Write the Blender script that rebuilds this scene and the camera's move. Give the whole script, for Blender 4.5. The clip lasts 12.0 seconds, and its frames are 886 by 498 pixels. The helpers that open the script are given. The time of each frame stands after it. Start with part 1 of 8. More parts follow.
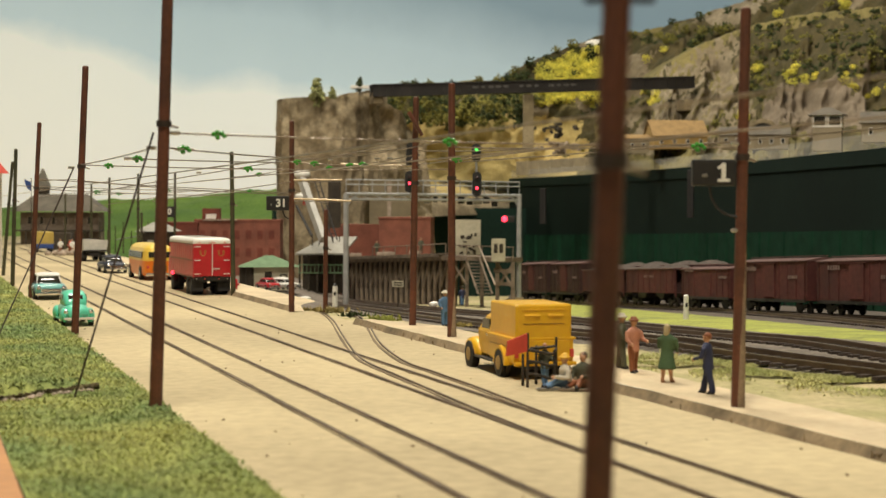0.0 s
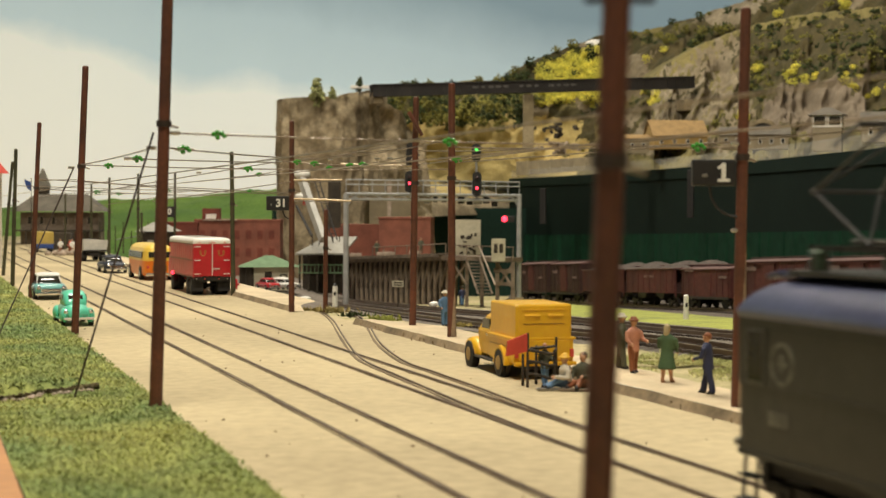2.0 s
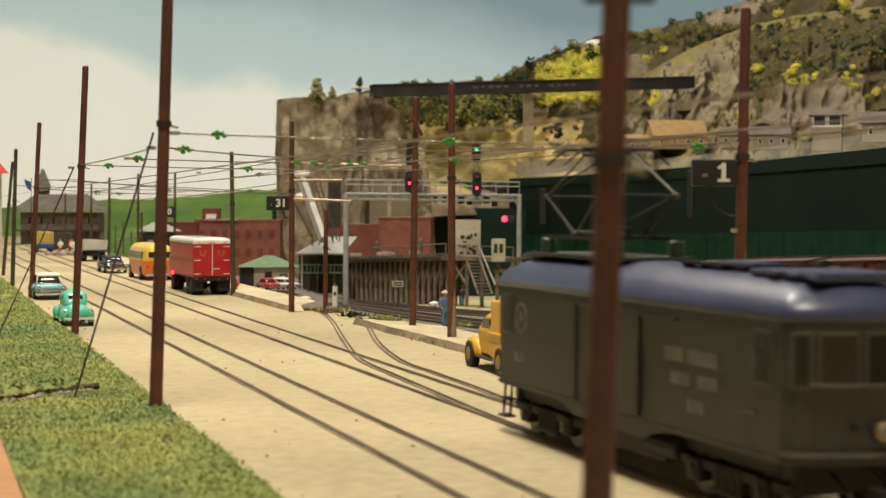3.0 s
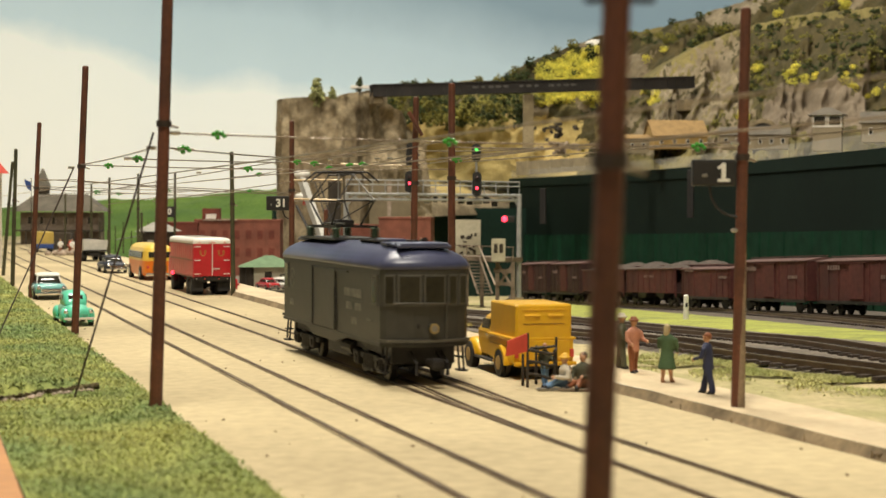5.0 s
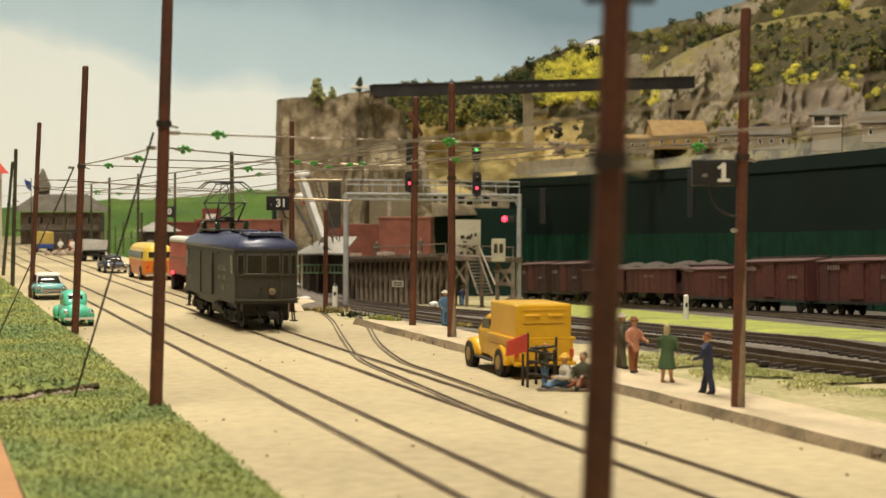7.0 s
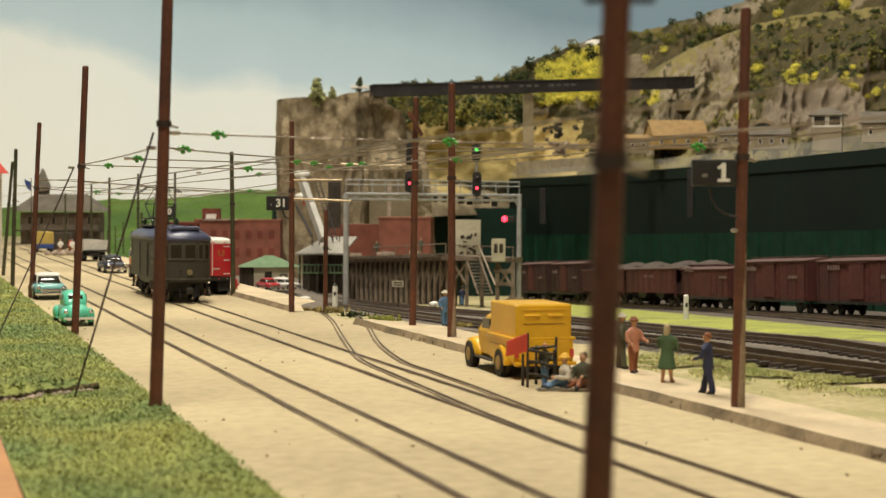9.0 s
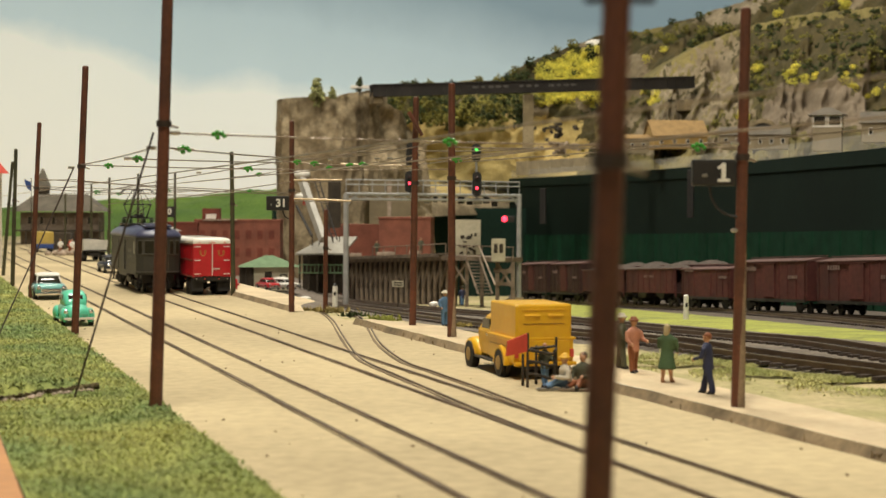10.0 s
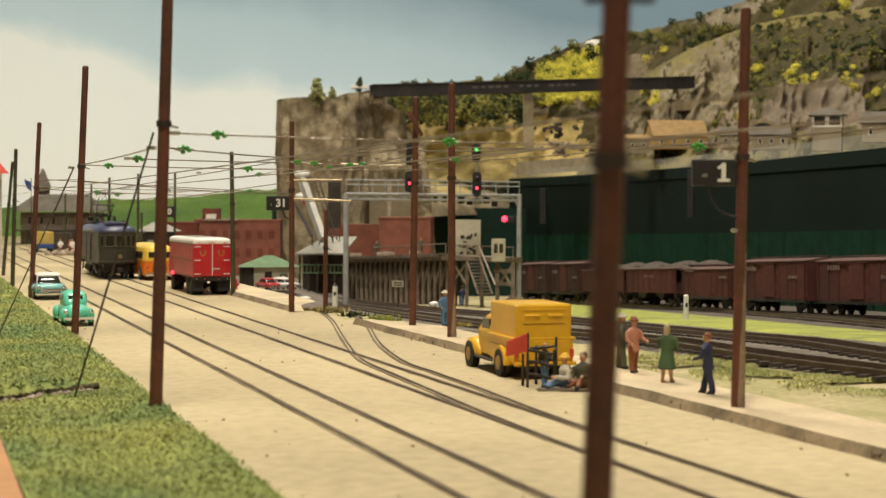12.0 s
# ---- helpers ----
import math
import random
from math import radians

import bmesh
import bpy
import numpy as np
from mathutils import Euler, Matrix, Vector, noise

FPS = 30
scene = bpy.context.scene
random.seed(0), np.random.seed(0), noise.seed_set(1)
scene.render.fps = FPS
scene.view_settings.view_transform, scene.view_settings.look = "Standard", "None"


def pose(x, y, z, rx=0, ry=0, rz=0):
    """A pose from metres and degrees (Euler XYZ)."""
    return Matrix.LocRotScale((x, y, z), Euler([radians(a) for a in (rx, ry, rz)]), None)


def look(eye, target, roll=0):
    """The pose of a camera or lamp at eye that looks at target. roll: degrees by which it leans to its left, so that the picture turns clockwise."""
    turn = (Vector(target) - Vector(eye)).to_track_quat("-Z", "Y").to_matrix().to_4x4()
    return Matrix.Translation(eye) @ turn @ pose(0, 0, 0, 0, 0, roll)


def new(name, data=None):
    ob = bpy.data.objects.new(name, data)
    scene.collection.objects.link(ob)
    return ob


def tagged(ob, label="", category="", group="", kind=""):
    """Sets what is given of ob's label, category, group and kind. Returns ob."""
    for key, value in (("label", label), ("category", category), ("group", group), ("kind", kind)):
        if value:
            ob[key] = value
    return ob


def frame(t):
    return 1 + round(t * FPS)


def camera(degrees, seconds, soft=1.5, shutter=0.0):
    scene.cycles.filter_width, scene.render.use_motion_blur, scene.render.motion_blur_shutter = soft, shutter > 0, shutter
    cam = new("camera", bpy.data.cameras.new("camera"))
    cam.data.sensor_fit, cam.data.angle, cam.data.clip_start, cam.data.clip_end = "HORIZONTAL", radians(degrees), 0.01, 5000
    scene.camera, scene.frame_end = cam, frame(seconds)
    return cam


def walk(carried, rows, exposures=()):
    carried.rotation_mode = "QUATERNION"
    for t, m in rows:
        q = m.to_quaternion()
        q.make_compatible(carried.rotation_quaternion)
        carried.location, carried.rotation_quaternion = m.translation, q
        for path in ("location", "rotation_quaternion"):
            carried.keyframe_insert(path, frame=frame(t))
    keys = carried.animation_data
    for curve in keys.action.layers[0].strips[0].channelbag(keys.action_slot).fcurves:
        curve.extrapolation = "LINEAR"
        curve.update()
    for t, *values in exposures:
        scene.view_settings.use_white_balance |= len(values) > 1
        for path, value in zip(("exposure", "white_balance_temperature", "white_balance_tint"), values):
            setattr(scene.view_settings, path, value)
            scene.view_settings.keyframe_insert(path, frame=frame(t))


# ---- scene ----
from mathutils.bvhtree import BVHTree

# A model railway in 1:87, built in centimetres and scaled to metres.
CM = 0.01
cam = camera(32.08, 12.0, soft=1.5, shutter=0.4)
CAM_POSE = look((0, 0, 0.0602), (0, 1.0, 0.0602 - 0.025), 0.226)
walk(cam, [(0, CAM_POSE), (12.0, CAM_POSE)],
     [(0, -0.10), (3.2, -0.11), (4.8, 0.07), (5.5, 0.07), (6.5, 0.01), (7.2, -0.02), (8.8, -0.10), (12.0, -0.10)])
cam.data.dof.use_dof = True
cam.data.dof.focus_distance = 0.80
cam.data.dof.aperture_fstop = 42

# ---- light: warm ceiling lamps of the layout room ----
world = bpy.data.worlds.new("world")
scene.world = world
world.use_nodes = True
world.node_tree.nodes["Background"].inputs[0].default_value = (1.0, 0.95, 0.88, 1)
world.node_tree.nodes["Background"].inputs[1].default_value = 0.25


def room_lamp(x, y, z, size, power, target):
    data = bpy.data.lights.new("ceiling_lamp_light", "AREA")
    data.shape, data.size, data.energy, data.color = "DISK", size * CM, power, (1.0, 0.93, 0.79)
    ob = new("ceiling_lamp_light", data)
    ob.matrix_world = look((x * CM, y * CM, z * CM), tuple(v * CM for v in target))
    return ob


room_lamp(-6, 0, 150, 30, 22, (-6, 60, 0))
room_lamp(-26, 125, 165, 40, 25, (-16, 120, 0))
room_lamp(-16, 225, 150, 40, 22, (-4, 290, 20))

# ---- materials ----


def mat(name, color, rough=0.7, metal=0.0, vary=0.25, scale=1.5, bump=0.15, coat=0.0, spec=0.5, second=None, fine=8.0, island=0.0):
    """Paint, wood, stone: base colour broken up at two scales; scale is in cells per centimetre."""
    m = bpy.data.materials.new(name)
    m.use_nodes = True
    nt = m.node_tree
    n, l = nt.nodes, nt.links
    b = n["Principled BSDF"]
    b.inputs["Roughness"].default_value, b.inputs["Metallic"].default_value = rough, metal
    b.inputs["Coat Weight"].default_value = coat
    b.inputs["Specular IOR Level"].default_value = spec
    tc = n.new("ShaderNodeTexCoord")
    n1, n2 = n.new("ShaderNodeTexNoise"), n.new("ShaderNodeTexNoise")
    n1.inputs["Scale"].default_value, n2.inputs["Scale"].default_value = scale * 100, scale * fine * 100
    n1.inputs["Detail"].default_value, n2.inputs["Detail"].default_value = 5, 3
    for k in (n1, n2):
        l.new(tc.outputs["Object"], k.inputs["Vector"])
    other = second or tuple(c * (1 - vary) for c in color)
    mix = n.new("ShaderNodeMix")
    mix.data_type = "RGBA"
    mix.inputs["A"].default_value, mix.inputs["B"].default_value = (*color, 1), (*other, 1)
    ramp = n.new("ShaderNodeValToRGB")
    ramp.color_ramp.elements[0].position, ramp.color_ramp.elements[1].position = 0.38, 0.66
    l.new(n1.outputs["Fac"], ramp.inputs["Fac"])
    l.new(ramp.outputs["Color"], mix.inputs["Factor"])
    mix2 = n.new("ShaderNodeMix")
    mix2.data_type, mix2.blend_type = "RGBA", "OVERLAY"
    mix2.inputs["Factor"].default_value = min(1.0, vary * 1.3)
    l.new(mix.outputs["Result"], mix2.inputs["A"])
    l.new(n2.outputs["Fac"], mix2.inputs["B"])
    last = mix2.outputs["Result"]
    if island:
        geo, hsv = n.new("ShaderNodeNewGeometry"), n.new("ShaderNodeHueSaturation")
        mr = n.new("ShaderNodeMapRange")
        mr.inputs["To Min"].default_value, mr.inputs["To Max"].default_value = 1 - island, 1 + island
        l.new(geo.outputs["Random Per Island"], mr.inputs["Value"])
        l.new(mr.outputs["Result"], hsv.inputs["Value"])
        l.new(last, hsv.inputs["Color"])
        last = hsv.outputs["Color"]
    l.new(last, b.inputs["Base Color"])
    if bump:
        bp = n.new("ShaderNodeBump")
        bp.inputs["Strength"].default_value, bp.inputs["Distance"].default_value = bump, 0.0006
        l.new(n2.outputs["Fac"], bp.inputs["Height"])
        l.new(bp.outputs["Normal"], b.inputs["Normal"])
    return m


def glow(name, color, strength):
    m = bpy.data.materials.new(name)
    m.use_nodes = True
    b = m.node_tree.nodes["Principled BSDF"]
    b.inputs["Base Color"].default_value = (*color, 1)
    b.inputs["Emission Color"].default_value, b.inputs["Emission Strength"].default_value = (*color, 1), strength
    return m


def clear_sheet(name):
    """Thin clear acrylic: mostly see-through, a faint milky gloss."""
    m = bpy.data.materials.new(name)
    m.use_nodes = True
    n, l = m.node_tree.nodes, m.node_tree.links
    b = n["Principled BSDF"]
    b.inputs["Base Color"].default_value = (0.75, 0.74, 0.70, 1)
    b.inputs["Roughness"].default_value = 0.15
    clear, mix = n.new("ShaderNodeBsdfTransparent"), n.new("ShaderNodeMixShader")
    mix.inputs["Fac"].default_value = 0.12
    l.new(clear.outputs["BSDF"], mix.inputs[1])
    l.new(b.outputs["BSDF"], mix.inputs[2])
    l.new(mix.outputs["Shader"], n["Material Output"].inputs["Surface"])
    return m


STREET = mat("street_plaster", (0.56, 0.455, 0.265), 0.85, vary=0.22, scale=0.05, bump=0.12, second=(0.37, 0.295, 0.17), fine=40)
# Darker than the sidewalk: the kerb face's shade is put into the colour.
KERB = mat("kerb_plaster_shaded", (0.30, 0.22, 0.125), 0.9, vary=0.5, scale=0.5, bump=0.3)
WALKTOP = mat("sidewalk_plaster", (0.66, 0.53, 0.34), 0.9, vary=0.2, scale=0.4, bump=0.2)
TURF = mat("turf", (0.29, 0.31, 0.08), 1, vary=0.4, scale=0.35, bump=0.8, second=(0.15, 0.21, 0.065), fine=25)
TUFT = mat("turf_fibre", (0.36, 0.365, 0.115), 1, vary=0.3, scale=0.18, bump=0, second=(0.19, 0.26, 0.10), island=0.32)
WEED = mat("dry_weed_fibre", (0.50, 0.46, 0.20), 1, vary=0.3, scale=0.3, bump=0, second=(0.32, 0.34, 0.12), island=0.3)
LIPSHADE = mat("turf_lip_shade", (0.13, 0.10, 0.045), 1, vary=0.4, scale=1, bump=0.5)
LIME = mat("lime_static_grass", (0.38, 0.40, 0.08), 1, vary=0.4, scale=0.35, bump=0.8, second=(0.23, 0.25, 0.07), fine=14)
SCRUB = mat("dry_weed_ground", (0.50, 0.41, 0.23), 1, vary=0.3, scale=0.22, bump=0.6, second=(0.33, 0.31, 0.13), fine=15)
BALLAST = mat("dark_ballast", (0.13, 0.108, 0.085), 0.95, vary=0.5, scale=1.2, bump=1.0, second=(0.21, 0.175, 0.135), fine=6)
ROADGREY = mat("grey_yard_dirt", (0.20, 0.165, 0.13), 0.95, vary=0.3, scale=0.3, bump=0.5, fine=15)
CINDER = mat("dark_yard_cinder", (0.085, 0.068, 0.054), 0.95, vary=0.4, scale=0.4, bump=0.7, second=(0.14, 0.115, 0.09), fine=12)
RAIL = mat("rusty_rail", (0.16, 0.11, 0.07), 0.45, 0.5, vary=0.3, scale=1, bump=0.1)
RAILTOP = mat("worn_rail_head", (0.34, 0.29, 0.24), 0.35, 0.8, vary=0.2, scale=1, bump=0.05)
GROOVE = mat("flangeway_brown", (0.20, 0.145, 0.085), 0.9, vary=0.5, scale=0.5, bump=0.3)
TIE = mat("weathered_tie", (0.07, 0.05, 0.038), 0.9, vary=0.4, scale=2, bump=0.4, island=0.3)
POLE = mat("brown_stained_pole", (0.135, 0.042, 0.019), 0.55, vary=0.4, scale=0.9, bump=0.3, second=(0.075, 0.026, 0.013))
POLEWORN = mat("greyed_pole_wood", (0.30, 0.215, 0.135), 0.8, vary=0.4, scale=0.9, bump=0.3)
POLEDARK = mat("dark_green_pole", (0.065, 0.06, 0.024), 0.7, vary=0.4, scale=0.9, bump=0.2)
WIRE = mat("tarnished_wire", (0.32, 0.25, 0.18), 0.4, 0.7, vary=0.3, scale=1, bump=0)
RODPALE = mat("pale_brass_rod", (0.52, 0.40, 0.24), 0.4, 0.4, vary=0.3, scale=1, bump=0)
WIREDARK = mat("dark_wire", (0.06, 0.04, 0.03), 0.5, 0.3, vary=0.3, scale=1, bump=0)
INSUL = mat("green_glass_insulator", (0.05, 0.30, 0.03), 0.10, vary=0.2, scale=3, bump=0, coat=0.6)
BRIGHT = mat("solder_bright_metal", (0.7, 0.66, 0.58), 0.25, 0.8, vary=0.1, scale=2, bump=0)
BLACK = mat("black_paint", (0.018, 0.016, 0.015), 0.5, vary=0.3, scale=1, bump=0.1)
WHITE = mat("white_paint", (0.78, 0.75, 0.68), 0.5, vary=0.1, scale=1, bump=0.05)
SOFTWHITE = mat("faded_lettering", (0.42, 0.40, 0.33), 0.7, vary=0.3, scale=2, bump=0)
LOCOFRAME = mat("worn_olive_window_frame", (0.070, 0.064, 0.050), 0.5, vary=0.25, scale=0.4, bump=0.08)
LOCOTEXT = mat("worn_grey_lettering", (0.20, 0.19, 0.15), 0.7, vary=0.4, scale=2, bump=0)
LOCO = mat("olive_grey_paint", (0.044, 0.040, 0.030), 0.5, vary=0.25, scale=0.4, bump=0.08)
LOCODARK = mat("olive_grey_panel", (0.032, 0.029, 0.022), 0.5, vary=0.25, scale=0.4, bump=0.08)
ROOFBLUE = mat("blue_grey_roof_paint", (0.060, 0.066, 0.125), 0.36, vary=0.25, scale=0.5, bump=0.1)
UNDER = mat("black_running_gear", (0.022, 0.018, 0.015), 0.6, 0.2, vary=0.4, scale=1.5, bump=0.3)
GLASS = mat("dark_window_glass", (0.03, 0.027, 0.02), 0.12, vary=0.2, scale=0.5, bump=0)
STEELDARK = mat("dulled_olive_metal", (0.13, 0.12, 0.10), 0.45, 0.5, vary=0.3, scale=1, bump=0.05)
BRASS = mat("tarnished_brass", (0.42, 0.32, 0.14), 0.35, 0.8, vary=0.2, scale=2, bump=0)
CABGLASS = mat("brown_cab_glass", (0.034, 0.029, 0.016), 0.15, spec=0.3, vary=0.5, scale=0.7, bump=0)
EMBLEM = mat("worn_round_emblem", (0.20, 0.19, 0.15), 0.7, vary=0.6, scale=3, bump=0)
STANDGREEN = mat("green_stand_insulator", (0.045, 0.075, 0.035), 0.3, vary=0.3, scale=1, bump=0)
CARSTENCIL = mat("faded_car_stencil", (0.20, 0.13, 0.11), 0.8, vary=0.3, scale=2, bump=0)
STEEL = mat("dull_steel", (0.30, 0.28, 0.25), 0.4, 0.7, vary=0.2, scale=1, bump=0.05)
SILVER = mat("silver_gantry_paint", (0.50, 0.50, 0.49), 0.45, 0.4, vary=0.2, scale=1, bump=0.1)
YELLOW = mat("yellow_enamel", (0.78, 0.43, 0.012), 0.38, vary=0.14, scale=0.6, bump=0.04, coat=0.2)
YELLOWDK = mat("yellow_brown_shadow_gap", (0.30, 0.14, 0.01), 0.5, vary=0.2, scale=0.6, bump=0.04)
REDFLAG = mat("red_flag_paint", (0.62, 0.07, 0.04), 0.6, vary=0.15, scale=1, bump=0.05)
RED = mat("crimson_enamel", (0.50, 0.012, 0.022), 0.35, vary=0.2, scale=0.5, bump=0.05, coat=0.2)
GOLD = mat("gold_emblem_paint", (0.42, 0.17, 0.04), 0.5, vary=0.2, scale=1, bump=0)
MINT = mat("mint_green_enamel", (0.13, 0.66, 0.44), 0.28, vary=0.1, scale=0.5, bump=0.02, coat=0.4)
TEAL = mat("teal_enamel", (0.20, 0.48, 0.46), 0.2, vary=0.15, scale=0.5, bump=0.02, coat=0.4)
ORANGE = mat("orange_enamel", (0.80, 0.20, 0.01), 0.4, vary=0.12, scale=0.6, bump=0.03, coat=0.2)
CREAMY = mat("cream_yellow_enamel", (0.85, 0.58, 0.08), 0.4, vary=0.1, scale=0.6, bump=0.03, coat=0.2)
CHROME = mat("bright_chrome", (0.75, 0.75, 0.74), 0.15, 0.95, vary=0.1, scale=1, bump=0)
TYRE = mat("black_rubber", (0.02, 0.018, 0.017), 0.75, vary=0.3, scale=1, bump=0.2)
NAVYCAR = mat("blackish_blue_enamel", (0.02, 0.024, 0.04), 0.5, vary=0.2, scale=1, bump=0.02, coat=0.0)
BLUEPAINT = mat("blue_enamel", (0.03, 0.07, 0.25), 0.4, vary=0.2, scale=1, bump=0.02)
GREYBED = mat("pale_grey_metal", (0.50, 0.48, 0.43), 0.55, vary=0.25, scale=0.6, bump=0.05)
CAROXIDE = mat("boxcar_oxide_paint", (0.092, 0.027, 0.023), 0.75, spec=0.25, vary=0.35, scale=0.35, bump=0.15, second=(0.060, 0.022, 0.019))
CAROXIDE_B = mat("boxcar_faded_oxide", (0.052, 0.024, 0.020), 0.75, spec=0.25, vary=0.35, scale=0.35, bump=0.15, second=(0.036, 0.019, 0.016))
CARTOP = mat("weathered_car_roof", (0.14, 0.072, 0.062), 0.7, vary=0.3, scale=0.4, bump=0.15)
COAL = mat("crushed_load", (0.11, 0.085, 0.07), 0.95, vary=0.4, scale=3, bump=0.8)
FASCIA = mat("dark_green_fascia_paint", (0.0045, 0.0125, 0.0080), 0.85, spec=0.15, vary=0.25, scale=0.08, bump=0.05, fine=20)
# Fascia green lightened in the colour to offset the shadow on the yard wall.
FASCIALIFT = mat("fascia_green_lightened", (0.014, 0.036, 0.025), 0.8, spec=0.2, vary=0.25, scale=0.08, bump=0.05, fine=20)
FASCIATOP = mat("grey_green_trim_board", (0.0065, 0.017, 0.0115), 0.8, spec=0.15, vary=0.25, scale=0.1, bump=0.05)
CLOTH = mat("dark_green_curtain", (0.008, 0.038, 0.019), 0.95, spec=0.1, vary=0.3, scale=0.6, bump=0.4)
BRICK = mat("red_brick_model", (0.27, 0.093, 0.058), 0.85, vary=0.3, scale=0.5, bump=0.3, fine=12)
BRICKDK = mat("dark_brick_model", (0.20, 0.05, 0.03), 0.85, vary=0.35, scale=0.5, bump=0.3, fine=12)
MORTAR = mat("pale_stone_trim", (0.42, 0.33, 0.25), 0.85, vary=0.3, scale=1, bump=0.2)
TIMBER = mat("weathered_trestle_timber", (0.23, 0.175, 0.125), 0.9, vary=0.4, scale=1.0, bump=0.4)
TIMBERDK = mat("dark_shed_timber", (0.055, 0.042, 0.028), 0.9, vary=0.4, scale=0.6, bump=0.3)
GREYROOF = mat("grey_tin_roof", (0.34, 0.32, 0.27), 0.6, vary=0.25, scale=0.6, bump=0.15)
GREENROOF = mat("green_shingle_roof", (0.15, 0.24, 0.125), 0.8, vary=0.25, scale=1.2, bump=0.3)
CREAMWALL = mat("cream_station_wall", (0.55, 0.50, 0.36), 0.8, vary=0.2, scale=0.6, bump=0.15)
BEIGE = mat("beige_corrugated_wall", (0.30, 0.245, 0.155), 0.8, vary=0.2, scale=0.6, bump=0.15)
ROCK = mat("cast_plaster_rock", (0.31, 0.245, 0.15), 0.95, vary=0.5, scale=0.2, bump=0.9, second=(0.16, 0.122, 0.068), fine=9)
ROCKLIGHT = mat("pale_cast_rock", (0.25, 0.205, 0.135), 0.95, vary=0.5, scale=0.10, bump=0.9, second=(0.15, 0.115, 0.065), fine=9)
GIRDER = mat("black_bridge_paint", (0.028, 0.023, 0.02), 0.6, vary=0.4, scale=0.4, bump=0.15)
CONCRETE = mat("tan_concrete_pier", (0.40, 0.32, 0.19), 0.9, vary=0.3, scale=0.4, bump=0.3)
LEAFY = mat("yellow_foliage_foam", (0.80, 0.70, 0.10), 1, second=(0.52, 0.50, 0.08), vary=0.4, scale=0.4, bump=0.4, island=0.4)
LEAFG = mat("olive_foliage_foam", (0.19, 0.175, 0.035), 1, vary=0.4, scale=0.4, bump=0.4, island=0.45)
LEAFPALE = mat("pale_green_foliage_foam", (0.30, 0.31, 0.12), 1, vary=0.4, scale=0.4, bump=0.4, island=0.4)
DARKROOF = mat("dark_slate_roof", (0.15, 0.13, 0.10), 0.8, vary=0.3, scale=0.6, bump=0.15)
LEAFD = mat("dark_green_foliage_foam", (0.05, 0.065, 0.018), 1, vary=0.4, scale=0.4, bump=0.4, island=0.45)
SCRUBHILL = mat("brown_olive_scrub", (0.050, 0.043, 0.015), 1, vary=0.5, scale=0.2, bump=0.9, second=(0.088, 0.068, 0.027), fine=12)
GRASSOLIVE = mat("olive_ridge_grass", (0.19, 0.155, 0.055), 1, vary=0.4, scale=0.15, bump=0.7, second=(0.10, 0.085, 0.03), fine=15)
TOWNDIRT = mat("brown_town_dirt", (0.20, 0.155, 0.095), 1, vary=0.4, scale=0.15, bump=0.5, second=(0.30, 0.24, 0.15), fine=15)
ROCKPINK = mat("pinkish_cast_rock", (0.21, 0.165, 0.115), 0.95, vary=0.4, scale=0.10, bump=0.9, second=(0.13, 0.10, 0.065), fine=9)
MEADOW = mat("golden_meadow", (0.56, 0.43, 0.175), 1, vary=0.3, scale=0.10, bump=0.7, second=(0.31, 0.24, 0.085), fine=20)
FIELD = mat("dry_grass_slope", (0.36, 0.285, 0.11), 1, vary=0.35, scale=0.12, bump=0.7, second=(0.21, 0.17, 0.05), fine=20)
HILLGREEN = mat("bright_green_hill", (0.10, 0.19, 0.04), 1, vary=0.35, scale=0.06, bump=0.5, second=(0.17, 0.28, 0.05), fine=30)
TANHOUSE = mat("tan_wooden_siding", (0.40, 0.26, 0.09), 0.85, vary=0.25, scale=0.6, bump=0.2)
TANROOF = mat("tan_shingle_roof", (0.33, 0.21, 0.085), 0.85, vary=0.25, scale=0.8, bump=0.2)
BOARDEDGE = mat("orange_brown_board_edge", (0.55, 0.26, 0.09), 0.55, vary=0.25, scale=0.3, bump=0.1)
SKIN = mat("doll_flesh_paint", (0.55, 0.30, 0.17), 0.6, vary=0.1, scale=2, bump=0)
ROOMWALL = mat("room_wall_paint", (0.45, 0.42, 0.36), 0.9, vary=0.1, scale=0.02, bump=0.05)
ROOMCEIL = mat("room_ceiling_paint", (0.62, 0.59, 0.53), 0.9, vary=0.1, scale=0.02, bump=0.05)
SHIELD = clear_sheet("clear_acrylic")
LAMPRED = glow("red_signal_lens", (1.0, 0.03, 0.06), 5)
LAMPGREEN = glow("green_signal_lens", (0.05, 0.9, 0.1), 3)

# ---- mesh helpers, in centimetres ----


def box(bm, cx, cy, cz, sx, sy, sz, rz=0.0, rx=0.0, ry=0.0, bevel=0.0):
    m = pose(cx, cy, cz, rx, ry, rz) @ Matrix.Diagonal((sx, sy, sz, 1))
    r = bmesh.ops.create_cube(bm, size=1, matrix=m)
    if bevel:
        es = {e for v in r["verts"] for e in v.link_edges}
        bmesh.ops.bevel(bm, geom=list(es), offset=bevel, segments=2, affect="EDGES", profile=0.6)
    return bm


def rod(bm, a, b, r0, r1=None, n=8):
    a, b = Vector(a), Vector(b)
    d = b - a
    q = d.to_track_quat("Z", "Y").to_matrix().to_4x4()
    bmesh.ops.create_cone(bm, cap_ends=True, segments=n, radius1=r0, radius2=r0 if r1 is None else r1,
                          depth=d.length, matrix=Matrix.Translation((a + b) / 2) @ q)
    return bm


